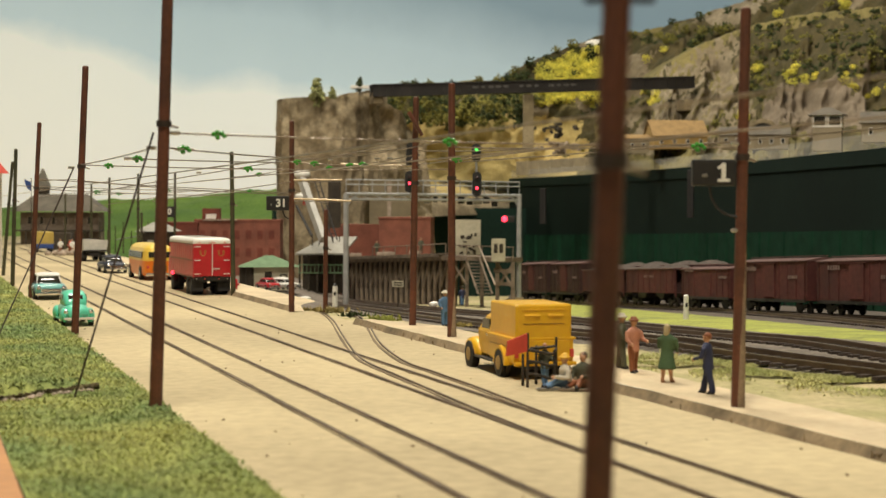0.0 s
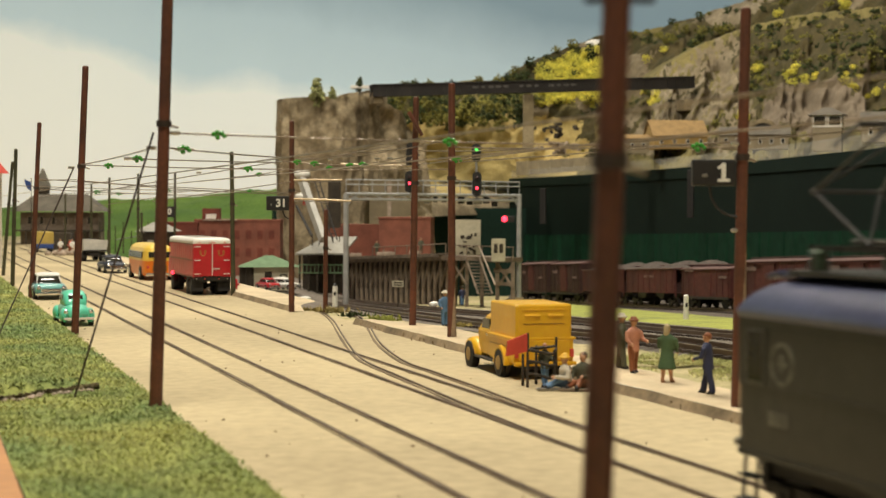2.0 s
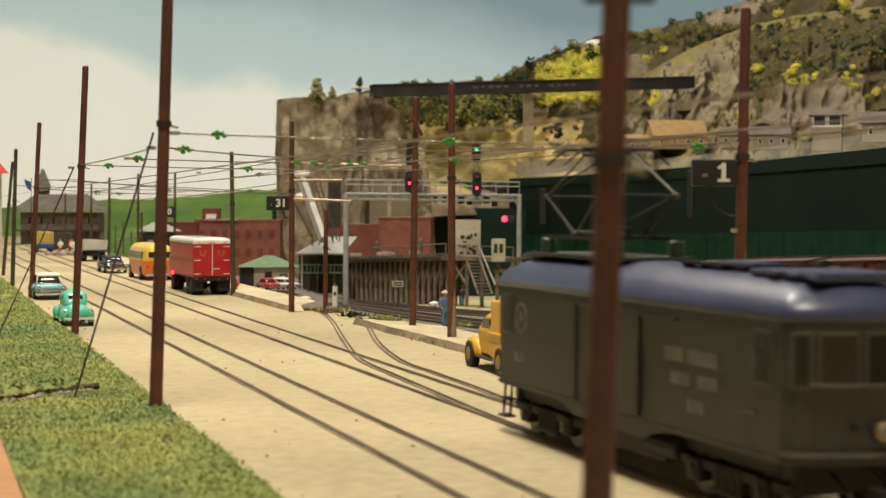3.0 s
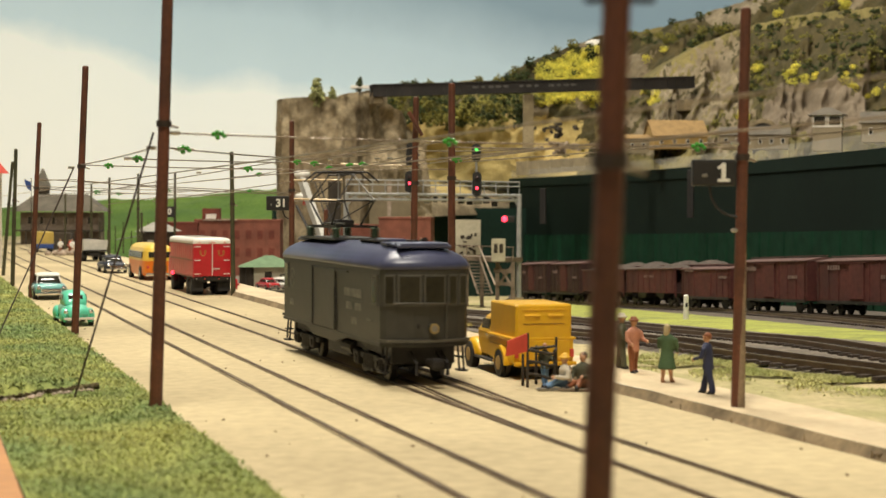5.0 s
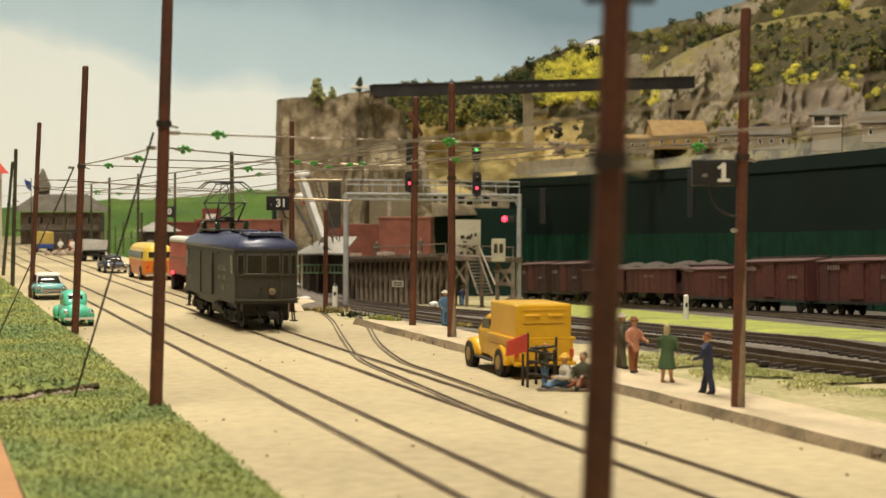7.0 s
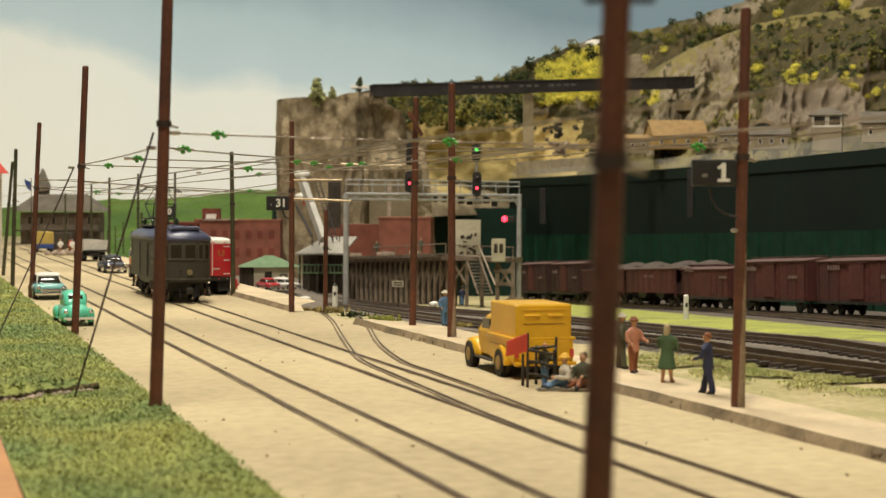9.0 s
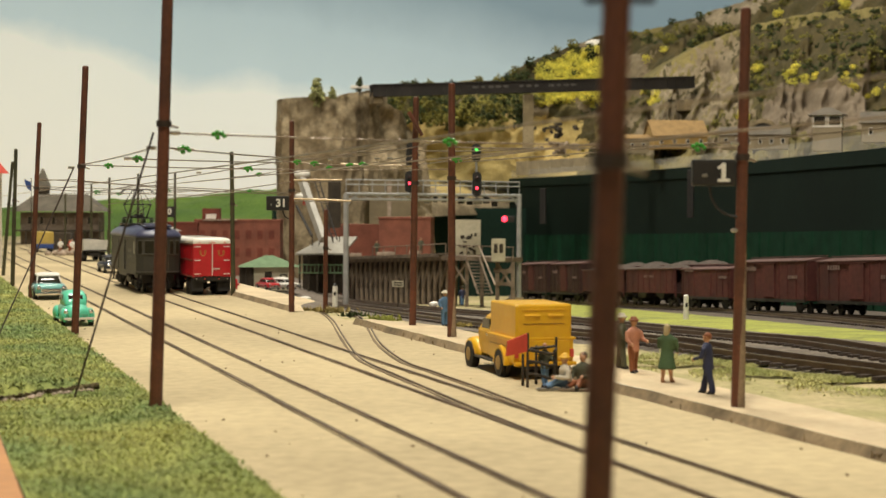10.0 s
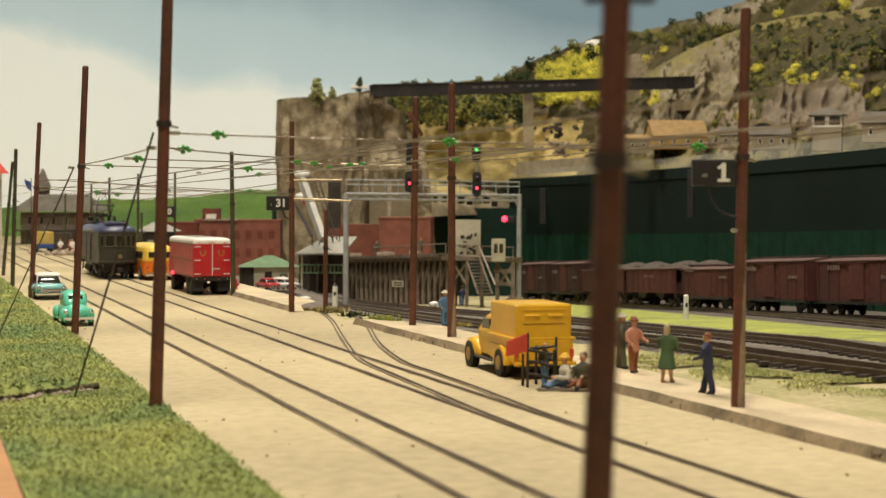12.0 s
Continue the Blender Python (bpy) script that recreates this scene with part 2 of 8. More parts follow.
def ball(bm, c, r, sub=1, sx=1, sy=1, sz=1):
    bmesh.ops.create_icosphere(bm, subdivisions=sub, radius=r, matrix=Matrix.Translation(c) @ Matrix.Diagonal((sx, sy, sz, 1)))
    return bm


def extrude(bm, profile, axis, lo, hi):
    """Closed profile pushed from lo to hi along an axis; the profile gives the other two coordinates in order."""
    def put(p, w):
        return {"x": (w, p[0], p[1]), "y": (p[0], w, p[1]), "z": (p[0], p[1], w)}[axis]
    a = [bm.verts.new(put(p, lo)) for p in profile]
    b = [bm.verts.new(put(p, hi)) for p in profile]
    k = len(profile)
    fs = [bm.faces.new(a), bm.faces.new(b[::-1])]
    for i in range(k):
        fs.append(bm.faces.new((a[i], b[i], b[(i + 1) % k], a[(i + 1) % k])))
    bmesh.ops.recalc_face_normals(bm, faces=fs)
    return bm


def loft(bm, rings, caps=True):
    vs = [[bm.verts.new(p) for p in ring] for ring in rings]
    k = len(rings[0])
    fs = []
    for a, b in zip(vs, vs[1:]):
        for i in range(k):
            fs.append(bm.faces.new((a[i], a[(i + 1) % k], b[(i + 1) % k], b[i])))
    if caps:
        fs += [bm.faces.new(vs[0][::-1]), bm.faces.new(vs[-1])]
    bmesh.ops.recalc_face_normals(bm, faces=fs)
    return bm


def sheet(bm, nu, nv, place):
    vs = [[bm.verts.new(place(i / nu, j / nv)) for j in range(nv + 1)] for i in range(nu + 1)]
    for i in range(nu):
        for j in range(nv):
            bm.faces.new((vs[i][j], vs[i + 1][j], vs[i + 1][j + 1], vs[i][j + 1]))
    bmesh.ops.recalc_face_normals(bm, faces=bm.faces[:])
    return bm


def sweep(bm, path, half, z0, z1, ragged=0.0):
    """A bar of rectangular section along a path of (x, y, z); ragged varies its width."""
    path = [Vector(p) for p in path]
    rings = []
    for i, p in enumerate(path):
        d = (path[min(i + 1, len(path) - 1)] - path[max(i - 1, 0)])
        uneven = 1 + ragged * (noise.noise((p.x * 0.9, p.y * 0.9, 2)) + 0.8 * noise.noise((p.x * 0.22, p.y * 0.22, 5)))
        nrm = Vector((d.y, -d.x, 0)).normalized() * half * max(0.15, uneven)
        rings.append([p - nrm + Vector((0, 0, z0)), p + nrm + Vector((0, 0, z0)), p + nrm + Vector((0, 0, z1)), p - nrm + Vector((0, 0, z1))])
    return loft(bm, rings)


class Clumps:
    """Loose clump geometry gathered as plain lists, for large soft masses."""

    def __init__(self):
        self.verts, self.faces = [], []


ico = bmesh.new()
bmesh.ops.create_icosphere(ico, subdivisions=1, radius=1)
ico.verts.index_update()
ICO_VERTS, ICO_FACES = [v.co.copy() for v in ico.verts], [tuple(v.index for v in f.verts) for f in ico.faces]
ico.free()


def mesh_of(name, bm, material, smooth=False):
    me = bpy.data.meshes.new(name)
    if isinstance(bm, Clumps):
        me.from_pydata([v * CM for v in bm.verts], [], bm.faces)
    else:
        bmesh.ops.scale(bm, vec=(CM, CM, CM), verts=bm.verts[:])
        bm.to_mesh(me)
        bm.free()
    for m in (material if isinstance(material, (list, tuple)) else [material]):
        me.materials.append(m)
    if smooth:
        me.shade_smooth()
    return me


def part(name, bm, material, parent=None, label="", smooth=False, at=None):
    ob = new(name, mesh_of(name, bm, material, smooth))
    if parent:
        ob.parent = parent
    if at is not None:
        ob.matrix_basis = at
    return tagged(ob, label) if label else ob


def cm(x, y, z, rx=0.0, ry=0.0, rz=0.0):
    return pose(x * CM, y * CM, z * CM, rx, ry, rz)


def thing(name, m, label, category, group=""):
    ob = new(name)
    ob.empty_display_size = 0.01
    ob.matrix_basis = m
    return tagged(ob, label, category, group)


def single(name, bm, material, label, category, group="", kind="", smooth=False, at=None):
    return tagged(part(name, bm, material, smooth=smooth, at=at), label, category, group, kind)


def setting(name, bm, material, label="", smooth=False):
    return tagged(part(name, bm, material, smooth=smooth), label, kind="structure")


def B():
    return bmesh.new()


TURN = 19.04            # the street runs this far to the left of the view
SC, SS = math.cos(radians(TURN)), math.sin(radians(TURN))


def street(s, o, z=0.0):
    """A place s along the street and o to its right."""
    return (o * SC - s * SS, o * SS + s * SC, z)


def on_street(s, o, z=0.0, turn=0.0):
    x, y, z = street(s, o, z)
    return cm(x, y, z, 0, 0, TURN + turn)


def yard(y):
    """The yard drops away behind the street."""
    return -0.045 * max(0.0, y - 68)


TRACK_A, TRACK_B = 11.72, 16.71

# ---- ground and structure ----


def street_sheet():
    def place(u, v):
        x, y, _ = street(-25 + 330 * u * u * 0.55 + 330 * u * 0.45, 6.6 + 16.0 * v)
        return (x, y, 0.008 * noise.noise((x * 0.3, y * 0.3, 0)) - 0.006)
    setting("street", sheet(B(), 160, 24, place), STREET, "tan plastered street surface with embedded rails", True)


def lawn_height(s, o):
    z = 0.16 + 0.10 * noise.noise((s * 0.35, o * 0.35, 3)) + 0.06 * noise.noise((s * 1.3, o * 1.3, 5))
    step = s - (48.6 + 0.95 * (o - 2.5))
    if 0 < step < 18:
        z += 0.42 * min(1, step / 0.35) * (1 - step / 18) * max(0, min(1, (5.9 - o) / 0.8))
    edge = max(0, min(1, (7.35 + 0.16 * noise.noise((s * 0.5, 0, 9)) - o) / 0.35))
    return z * edge - 0.03 * (1 - edge)


def lawn():
    def place(u, v):
        s, o = -5 + 205 * (0.3 * u + 0.7 * u * u), 2.15 + 5.45 * v
        x, y, _ = street(s, o)
        return (x, y, lawn_height(s, o))
    setting("lawn", sheet(B(), 300, 60, place), TURF, "olive green flocked model lawn", True)
    rnd = random.Random(4)
    verts, faces = [], []
    for i in range(52000):
        s = 24 + 130 * rnd.random() ** 2.1
        o = rnd.uniform(2.2, 7.45)
        if o > 7.1 and rnd.random() < 0.5:
            continue
        x, y, _ = street(s, o)
        z = lawn_height(s, o)
        k = rnd.uniform(0.06, 0.15) * (0.7 + s / 130)
        a, lean = rnd.uniform(0, 6.3), rnd.uniform(0, 6.3)
        h = k * rnd.uniform(0.25, 0.75)
        base = len(verts)
        for j in range(3):
            verts.append(((x + k * 0.6 * math.cos(a + 2.1 * j)) * CM, (y + k * 0.6 * math.sin(a + 2.1 * j)) * CM, (z - 0.02) * CM))
        verts.append(((x + k * 0.5 * math.cos(lean)) * CM, (y + k * 0.5 * math.sin(lean)) * CM, (z + h) * CM))
        faces += [(base, base + 1, base + 3), (base + 1, base + 2, base + 3), (base + 2, base, base + 3)]
    me = bpy.data.meshes.new("grass_flock")
    me.from_pydata(verts, [], faces)
    me.materials.append(TUFT)
    tagged(new("grass_flock", me), "short olive green flock fibres on the lawn", "grass", kind="stuff")
    bm = B()
    for i in range(46):
        f = rnd.random()
        s, o = 48.4 + 0.95 * 3.1 * f - rnd.uniform(0, 0.7), 2.5 + 3.1 * f
        x, y, _ = street(s, o)
        ball(bm, (x, y, lawn_height(s, o) + 0.03), rnd.uniform(0.05, 0.13), 1, 1, 1, 0.7)
    single("gravel_patch", bm, MORTAR, "small pale stones along the turf edge", "gravel", kind="stuff")
    # Dark clods along the turf step stand in for the shadow under its lip.
    bank = [street(48.3 + 0.95 * (o - 2.5) + 0.35 * noise.noise((o * 1.4, 0, 2)), o, 0) for o in (2.2, 2.6, 3.0, 3.4, 3.8, 4.2, 4.6, 5.0, 5.4, 5.7)]
    clods = Clumps()
    for i in range(420):
        k = rnd.random() * (len(bank) - 1)
        p = Vector(bank[int(k)]).lerp(Vector(bank[int(k) + 1]), k - int(k))
        q = rnd.uniform(0.04, 0.10)
        n0 = len(clods.verts)
        clods.verts += [p + Vector((rnd.gauss(0, 0.06), rnd.gauss(0, 0.06), rnd.uniform(0.06, 0.30))) + v * q * rnd.uniform(0.7, 1.2) for v in ICO_VERTS]
        clods.faces += [tuple(j + n0 for j in f) for f in ICO_FACES]
    single("lip_shade_clods", clods, LIPSHADE, "dark crumbs coloured as the shadow under the raised turf", "soil", kind="stuff")
    bm = B()
    x, y, _ = street(90, 1.85)
    box(bm, x, y, -4.87, 0.6, 215, 10, TURN, bevel=0.03)
    setting("trim_board", bm, BOARDEDGE, "orange brown edge board of the layout")


def sidewalk():
    for nm, s0, s1, o0 in (("sidewalk", -25, 78.5, 22.25), ("sidewalk_far", 89.0, 250, 21.35)):
        def place(u, v):
            s = s0 + (s1 - s0) * u
            wob = 0.10 * noise.noise((s * 0.45, 2, 0)) + 0.05 * noise.noise((s * 1.7, 4, 0))
            wide = 2.7 * min(1, max(0.25, (s1 - s) / 6 if s0 < 0 else (s - s0) / 5))
            x, y, _ = street(s, o0 + wob + wide * v)
            z = 0.30 + 0.03 * noise.noise((x * 0.6, y * 0.6, 1))
            return (x, y, z if 0 < u < 1 else 0.02)
        setting("pavement" if s0 < 0 else "pavement_2", sheet(B(), 150, 5, place), WALKTOP, "pale tan plaster sidewalk", True)

        def face(u, v):
            s = s0 + (s1 - s0) * u
            wob = 0.10 * noise.noise((s * 0.45, 2, 0)) + 0.05 * noise.noise((s * 1.7, 4, 0))
            x, y, _ = street(s, o0 + wob - 0.22 * (1 - v) * (1 + 0.5 * noise.noise((s * 1.1, 8, v))))
            return (x, y, -0.06 + v * 0.355)
        setting("kerb" if s0 < 0 else "kerb_2", sheet(B(), 220, 4, face), KERB, "crumbled kerb face, coloured brown for its shade", True)


def yard_ground():
    def place(u, v):
        # from the sidewalk's back edge out to the fascia
        y = 20 + 330 * (0.4 * u + 0.6 * u * u)
        back = 24.2 / SC - y * math.tan(radians(TURN)) if y < 95 else 24.2 / SC - y * math.tan(radians(TURN)) - 2
        x = back + (75 - back) * v ** 1.3
        return (x, y, yard(y) - 0.05 + 0.12 * noise.noise((x * 0.4, y * 0.25, 0)))
    setting("ground", sheet(B(), 150, 60, place), SCRUB, "sandy ground with sparse dry weeds", True)

    def strip(name, near, far, mt, lift, label):
        def at(u, v):
            k = u * (len(near) - 1)
            i = min(int(k), len(near) - 2)
            a = Vector(near[i]).lerp(Vector(near[i + 1]), k - i)
            b = Vector(far[i]).lerp(Vector(far[i + 1]), k - i)
            p = a.lerp(b, v)
            edge = min(v, 1 - v)
            return (p.x, p.y, yard(p.y) + lift * min(1, edge * 8) + 0.04 * noise.noise((p.x, p.y, 4)))
        setting(name, sheet(B(), 90, 16, at), mt, label, True)
    strip("ballast", [(17.50, 51.90, 0.00), (11.52, 60.65, 0.00), (5.79, 72.72, -0.21), (0.57, 93.11, -1.13), (-6.95, 131.80, -2.87), (-21.70, 208.38, -6.32)],
          [(22.67, 67.28, 0.00), (17.66, 93.08, -1.13), (10.38, 130.55, -2.81), (0.98, 162.80, -4.27), (-10.86, 205.99, -6.21), (-30.34, 291.29, -10.05)], BALLAST, 0.12, "dark cinder ballast under the main tracks")
    strip("ballast_2", [(24.89, 73.90, -0.27), (22.97, 121.09, -2.39), (15.73, 197.98, -5.85), (10.10, 236.37, -7.58)],
          [(44.49, 132.18, -2.89), (40.73, 214.79, -6.61), (24.91, 313.66, -11.05), (15.58, 364.89, -13.36)], CINDER, 0.10, "dark brown ballast of the freight yard")
    strip("grass_strip", [(21.6, 64.1, 0.00), (17.26, 90.97, -1.03), (10.52, 126.53, -2.63), (8.13, 141.49, -3.31)],
          [(25.7, 76.3, -0.4), (22.2, 117.0, -2.2), (15.3, 184.0, -5.2), (12.2, 212.0, -6.5)], LIME, 0.2, "lime green static grass between the tracks")
    rnd = random.Random(8)
    for nm, mt, ends, num, size, lab in (("lime_grass", LIME, ((24.22, 71.92, -0.18), (19.97, 105.25, -1.68), (12.97, 155.95, -3.96), (10.50, 171.80, -4.67)), 14000, 0.15, "lime static grass fibres"),
                                    ("weeds", WEED, ((16.45, 52.19, 0.00), (12.96, 57.13, 0.00), (8.31, 61.66, 0.00)), 22000, 0.13, "olive weeds behind the sidewalk")):
        verts, faces = [], []
        for i in range(num):
            k = rnd.random() * (len(ends) - 1)
            j = int(k)
            p = Vector(ends[j]).lerp(Vector(ends[j + 1]), k - j)
            spread = 2.4 if nm == "lime_grass" else 3.2
            x, y = p.x + rnd.gauss(0, 0.5) * spread, p.y + rnd.gauss(0, 0.5) * spread
            if nm == "weeds" and noise.noise((x * 0.5, y * 0.5, 7)) < -0.05:
                continue
            z, a = yard(y) + 0.04, rnd.uniform(0, 6.3)
            k2, h = rnd.uniform(0.025, 0.06), rnd.uniform(0.25, 1.0) * size
            b0 = len(verts)
            for q in range(3):
                verts.append(((x + k2 * math.cos(a + 2.1 * q)) * CM, (y + k2 * math.sin(a + 2.1 * q)) * CM, z * CM))
            verts.append(((x + rnd.gauss(0, 0.08)) * CM, (y + rnd.gauss(0, 0.08)) * CM, (z + h) * CM))
            faces += [(b0, b0 + 1, b0 + 3), (b0 + 1, b0 + 2, b0 + 3), (b0 + 2, b0, b0 + 3)]
        me = bpy.data.meshes.new(nm)
        me.from_pydata(verts, [], faces)
        me.materials.append(mt)
        tagged(new(nm, me), lab, "grass", kind="stuff")


def street_rails():
    for nm, o in (("street_track", TRACK_A), ("street_track", TRACK_B)):
        t = thing(nm, cm(0, 0, 0), "pair of rusty rails set flush in the tan street", "track", "street tracks")
        for side in (-1, 1):
            path = [street(s, o + side * 0.86 + 0.03 * noise.noise((s * 0.12, o, side)), 0.0) for s in range(-25, 262, 3)]
            part("rail", sweep(B(), path, 0.027, -0.05, 0.045), RAIL, t)
            # Thin brown bars beside each rail draw the flangeway and the outer gap.
            inner = [street(s, o + side * 0.735 + 0.03 * noise.noise((s * 0.12, o, side)), 0.0) for s in range(-25, 262)]
            part("flangeway", sweep(B(), inner, 0.030, -0.05, 0.02, 0.9), GROOVE, t)
            outer = [street(s, o + side * 0.97 + 0.03 * noise.noise((s * 0.2, o, side)), 0.0) for s in range(-25, 262)]
            part("outer_gap", sweep(B(), outer, 0.018, -0.05, 0.017, 1.3), GROOVE, t)


def curve_points(pts, steps=10):
    """A smooth line through places (x, y)."""
    out = []
    for i in range(len(pts) - 1):
        p0, p1, p2, p3 = (Vector((*pts[max(0, min(len(pts) - 1, i + k))], 0)) for k in (-1, 0, 1, 2))
        for j in range(steps):
            t = j / steps
            out.append(0.5 * (2 * p1 + (p2 - p0) * t + (2 * p0 - 5 * p1 + 4 * p2 - p3) * t * t + (3 * p1 - p0 - 3 * p2 + p3) * t ** 3))
    return [tuple(p) for p in out] + [(*pts[-1], 0)]


def siding():
    t = thing("siding_track", cm(0, 0, 0), "curved rusty siding rails joining the street track", "track", "street tracks")
    for pts in (((-7.74, 94.21), (-6.07, 84.54), (-4.58, 71.93), (-3.27, 62.12), (-1.72, 56.19), (-0.44, 51.62), (1.19, 45.90), (2.96, 40.17)),
                ((-5.67, 93.26), (-4.03, 82.09), (-2.86, 69.86), (-1.54, 61.26), (-0.28, 57.03), (1.10, 52.50), (2.80, 46.46), (4.57, 40.72))):
        line = curve_points(pts)
        part("rail", sweep(B(), line, 0.032, -0.05, 0.05), RAIL, t)
        part("flangeway", sweep(B(), [(x - 0.17, y - 0.02, z) for x, y, z in line], 0.05, -0.05, 0.022, 0.8), GROOVE, t)


def yard_track(pts, label):
    """Ties and two rails on the sloping yard, along centre points."""
    t = thing("yard_track", cm(0, 0, 0), label, "track", "yard tracks")
    line = [Vector((x, y, yard(y))) for x, y, _ in curve_points([(p[0], p[1]) for p in pts], 14)]
    left, right, along = [], [], []
    for i, p in enumerate(line):
        d = (line[min(i + 1, len(line) - 1)] - line[max(0, i - 1)])
        n = Vector((d.y, -d.x, 0)).normalized()
        left.append(p - n * 0.86)
        right.append(p + n * 0.86)
    tie = Clumps()
    dist = 0.0
    for a, b in zip(line, line[1:]):
        seg = (b - a).length
        while dist < seg:
            q = a.lerp(b, dist / seg)
            m = Matrix.Translation((q.x, q.y, q.z + 0.17)) @ Matrix.Rotation(math.atan2(b.y - a.y, b.x - a.x) - math.pi / 2, 4, "Z")
            k = len(tie.verts)
            tie.verts += [m @ Vector((sx * 1.45, sy * 0.14, sz * 0.06)) for sz in (-1, 1) for sy in (-1, 1) for sx in (-1, 1)]
            tie.faces += [tuple(k + j for j in f) for f in ((4, 5, 7, 6), (0, 1, 5, 4), (2, 6, 7, 3), (0, 4, 6, 2), (1, 3, 7, 5))]
            dist += 0.75
        dist -= seg
    tagged(part("tie", tie, TIE, t), kind="stuff")
    for ln in (left, right):
        part("rail", sweep(B(), ln, 0.06, 0.2, 0.40), RAIL, t)
        part("rail_head", sweep(B(), ln, 0.045, 0.40, 0.43), RAILTOP, t)


def station_yard():
    """Raised ground on which the station stands, falling off to the main tracks."""
    def at(u, v):
        y = 112 + 150 * v
        x0 = 25.5 - y * math.tan(radians(TURN))
        x = x0 + (-14.5 + 0.02 * y - x0) * u
        high = -1.9 - 0.0165 * (y - 112)
        k = max(0, min(1, (1 - u) * 3.0)) * min(1, v * 8)
        return (x, y, (yard(y) - 0.2) * (1 - k) + high * k + 0.1 * noise.noise((x * 0.3, y * 0.3, 3)))
    setting("ground_station", sheet(B(), 40, 40, at), ROADGREY, "grey dirt ground around the station", True)


station_yard()
street_sheet()
lawn()
sidewalk()
yard_ground()
street_rails()
siding()
yard_track([(18.0, 52.3, 0.00), (12.01, 63.23, 0.00), (6.36, 79.95, -0.54), (0.63, 103.93, -1.62), (-7.17, 146.26, -3.52), (-18.72, 209.23, -6.36)], "dark tied main track across the yard")
yard_track([(19.7, 57.2, 0.00), (14.35, 75.58, -0.34), (8.35, 105.00, -1.67), (0.80, 133.17, -2.93), (-8.77, 178.73, -4.98), (-18.68, 227.43, -7.17)], "dark tied second main track across the yard")
yard_track([(28.60, 83.13, -0.68), (26.11, 137.66, -3.13), (17.93, 225.73, -7.10), (13.44, 268.52, -9.02)], "rusty yard track beside the lime grass")
FREIGHT = [(34.4, 100, 0), (30.1, 120, 0), (23.7, 150, 0), (17.2, 180, 0), (9.8, 215, 0)]
yard_track(FREIGHT, "rusty yard track under the freight cars")


# ---- room, backdrop ----
def sky_material():
    m = bpy.data.materials.new("painted_sky")
    m.use_nodes = True
    n, l = m.node_tree.nodes, m.node_tree.links
    b = n["Principled BSDF"]
    b.inputs["Roughness"].default_value = 0.9
    tc, sep = n.new("ShaderNodeTexCoord"), n.new("ShaderNodeSeparateXYZ")
    l.new(tc.outputs["Object"], sep.inputs[0])
    nz = n.new("ShaderNodeTexNoise")
    nz.inputs["Scale"].default_value, nz.inputs["Detail"].default_value = 2.2, 6
    l.new(tc.outputs["Object"], nz.inputs["Vector"])
    # height plus lean to the right plus cloud noise
    a = n.new("ShaderNodeMath"); a.operation = "MULTIPLY_ADD"
    l.new(sep.outputs["X"], a.inputs[0]); a.inputs[1].default_value = 0.20
    l.new(sep.outputs["Z"], a.inputs[2])
    c = n.new("ShaderNodeMath"); c.operation = "MULTIPLY_ADD"
    l.new(nz.outputs["Fac"], c.inputs[0]); c.inputs[1].default_value = 0.30
    l.new(a.outputs[0], c.inputs[2])
    r = n.new("ShaderNodeValToRGB")
    e = r.color_ramp.elements
    e[0].position, e[0].color = 0.10, (0.74, 0.72, 0.63, 1)
    e[1].position, e[1].color = 0.80, (0.18, 0.25, 0.29, 1)
    for p, col in ((0.40, (0.66, 0.67, 0.61, 1)), (0.47, (0.42, 0.51, 0.53, 1)), (0.62, (0.36, 0.45, 0.48, 1))):
        k = e.new(p)
        k.color = col
    l.new(c.outputs[0], r.inputs["Fac"])
    l.new(r.outputs["Color"], b.inputs["Base Color"])
    # The painted board also glows, brightness added to what the lamps give.
    l.new(r.outputs["Color"], b.inputs["Emission Color"])
    b.inputs["Emission Strength"].default_value = 0.52
    return m


def room():
    bm = B()
    sheet(bm, 60, 6, lambda u, v: (-190 + 420 * u, 400 - 130 * abs(u - 0.5) ** 2, -40 + 180 * v))
    tagged(part("backdrop", bm, sky_material(), smooth=True), "painted sky backdrop with soft cream clouds", kind="structure")
    for nm, c, size in (("wall_south", (20, -90, 30), (420, 4, 300)), ("wall_west", (-192, 160, 30), (4, 500, 300)),
                        ("wall_east", (232, 160, 30), (4, 500, 300)), ("wall_north", (20, 412, 30), (430, 4, 300)), ("floor", (20, 160, -120), (430, 510, 4))):
        setting(nm, box(B(), *c, *size), ROOMWALL, "plain painted room wall" if nm != "floor" else "plain room floor")
    setting("ceiling", box(B(), 20, 160, 182, 430, 510, 4), ROOMCEIL, "plain pale ceiling")


room()


# ---- green fascia with curtain and the upper deck ----
WALL = [(13.26, 300.00, 10.78), (25.49, 262.00, 12.15), (33.79, 222.00, 12.89), (38.93, 188.00, 13.25), (43.02, 150.00, 13.48), (48.16, 118.00, 13.67)]


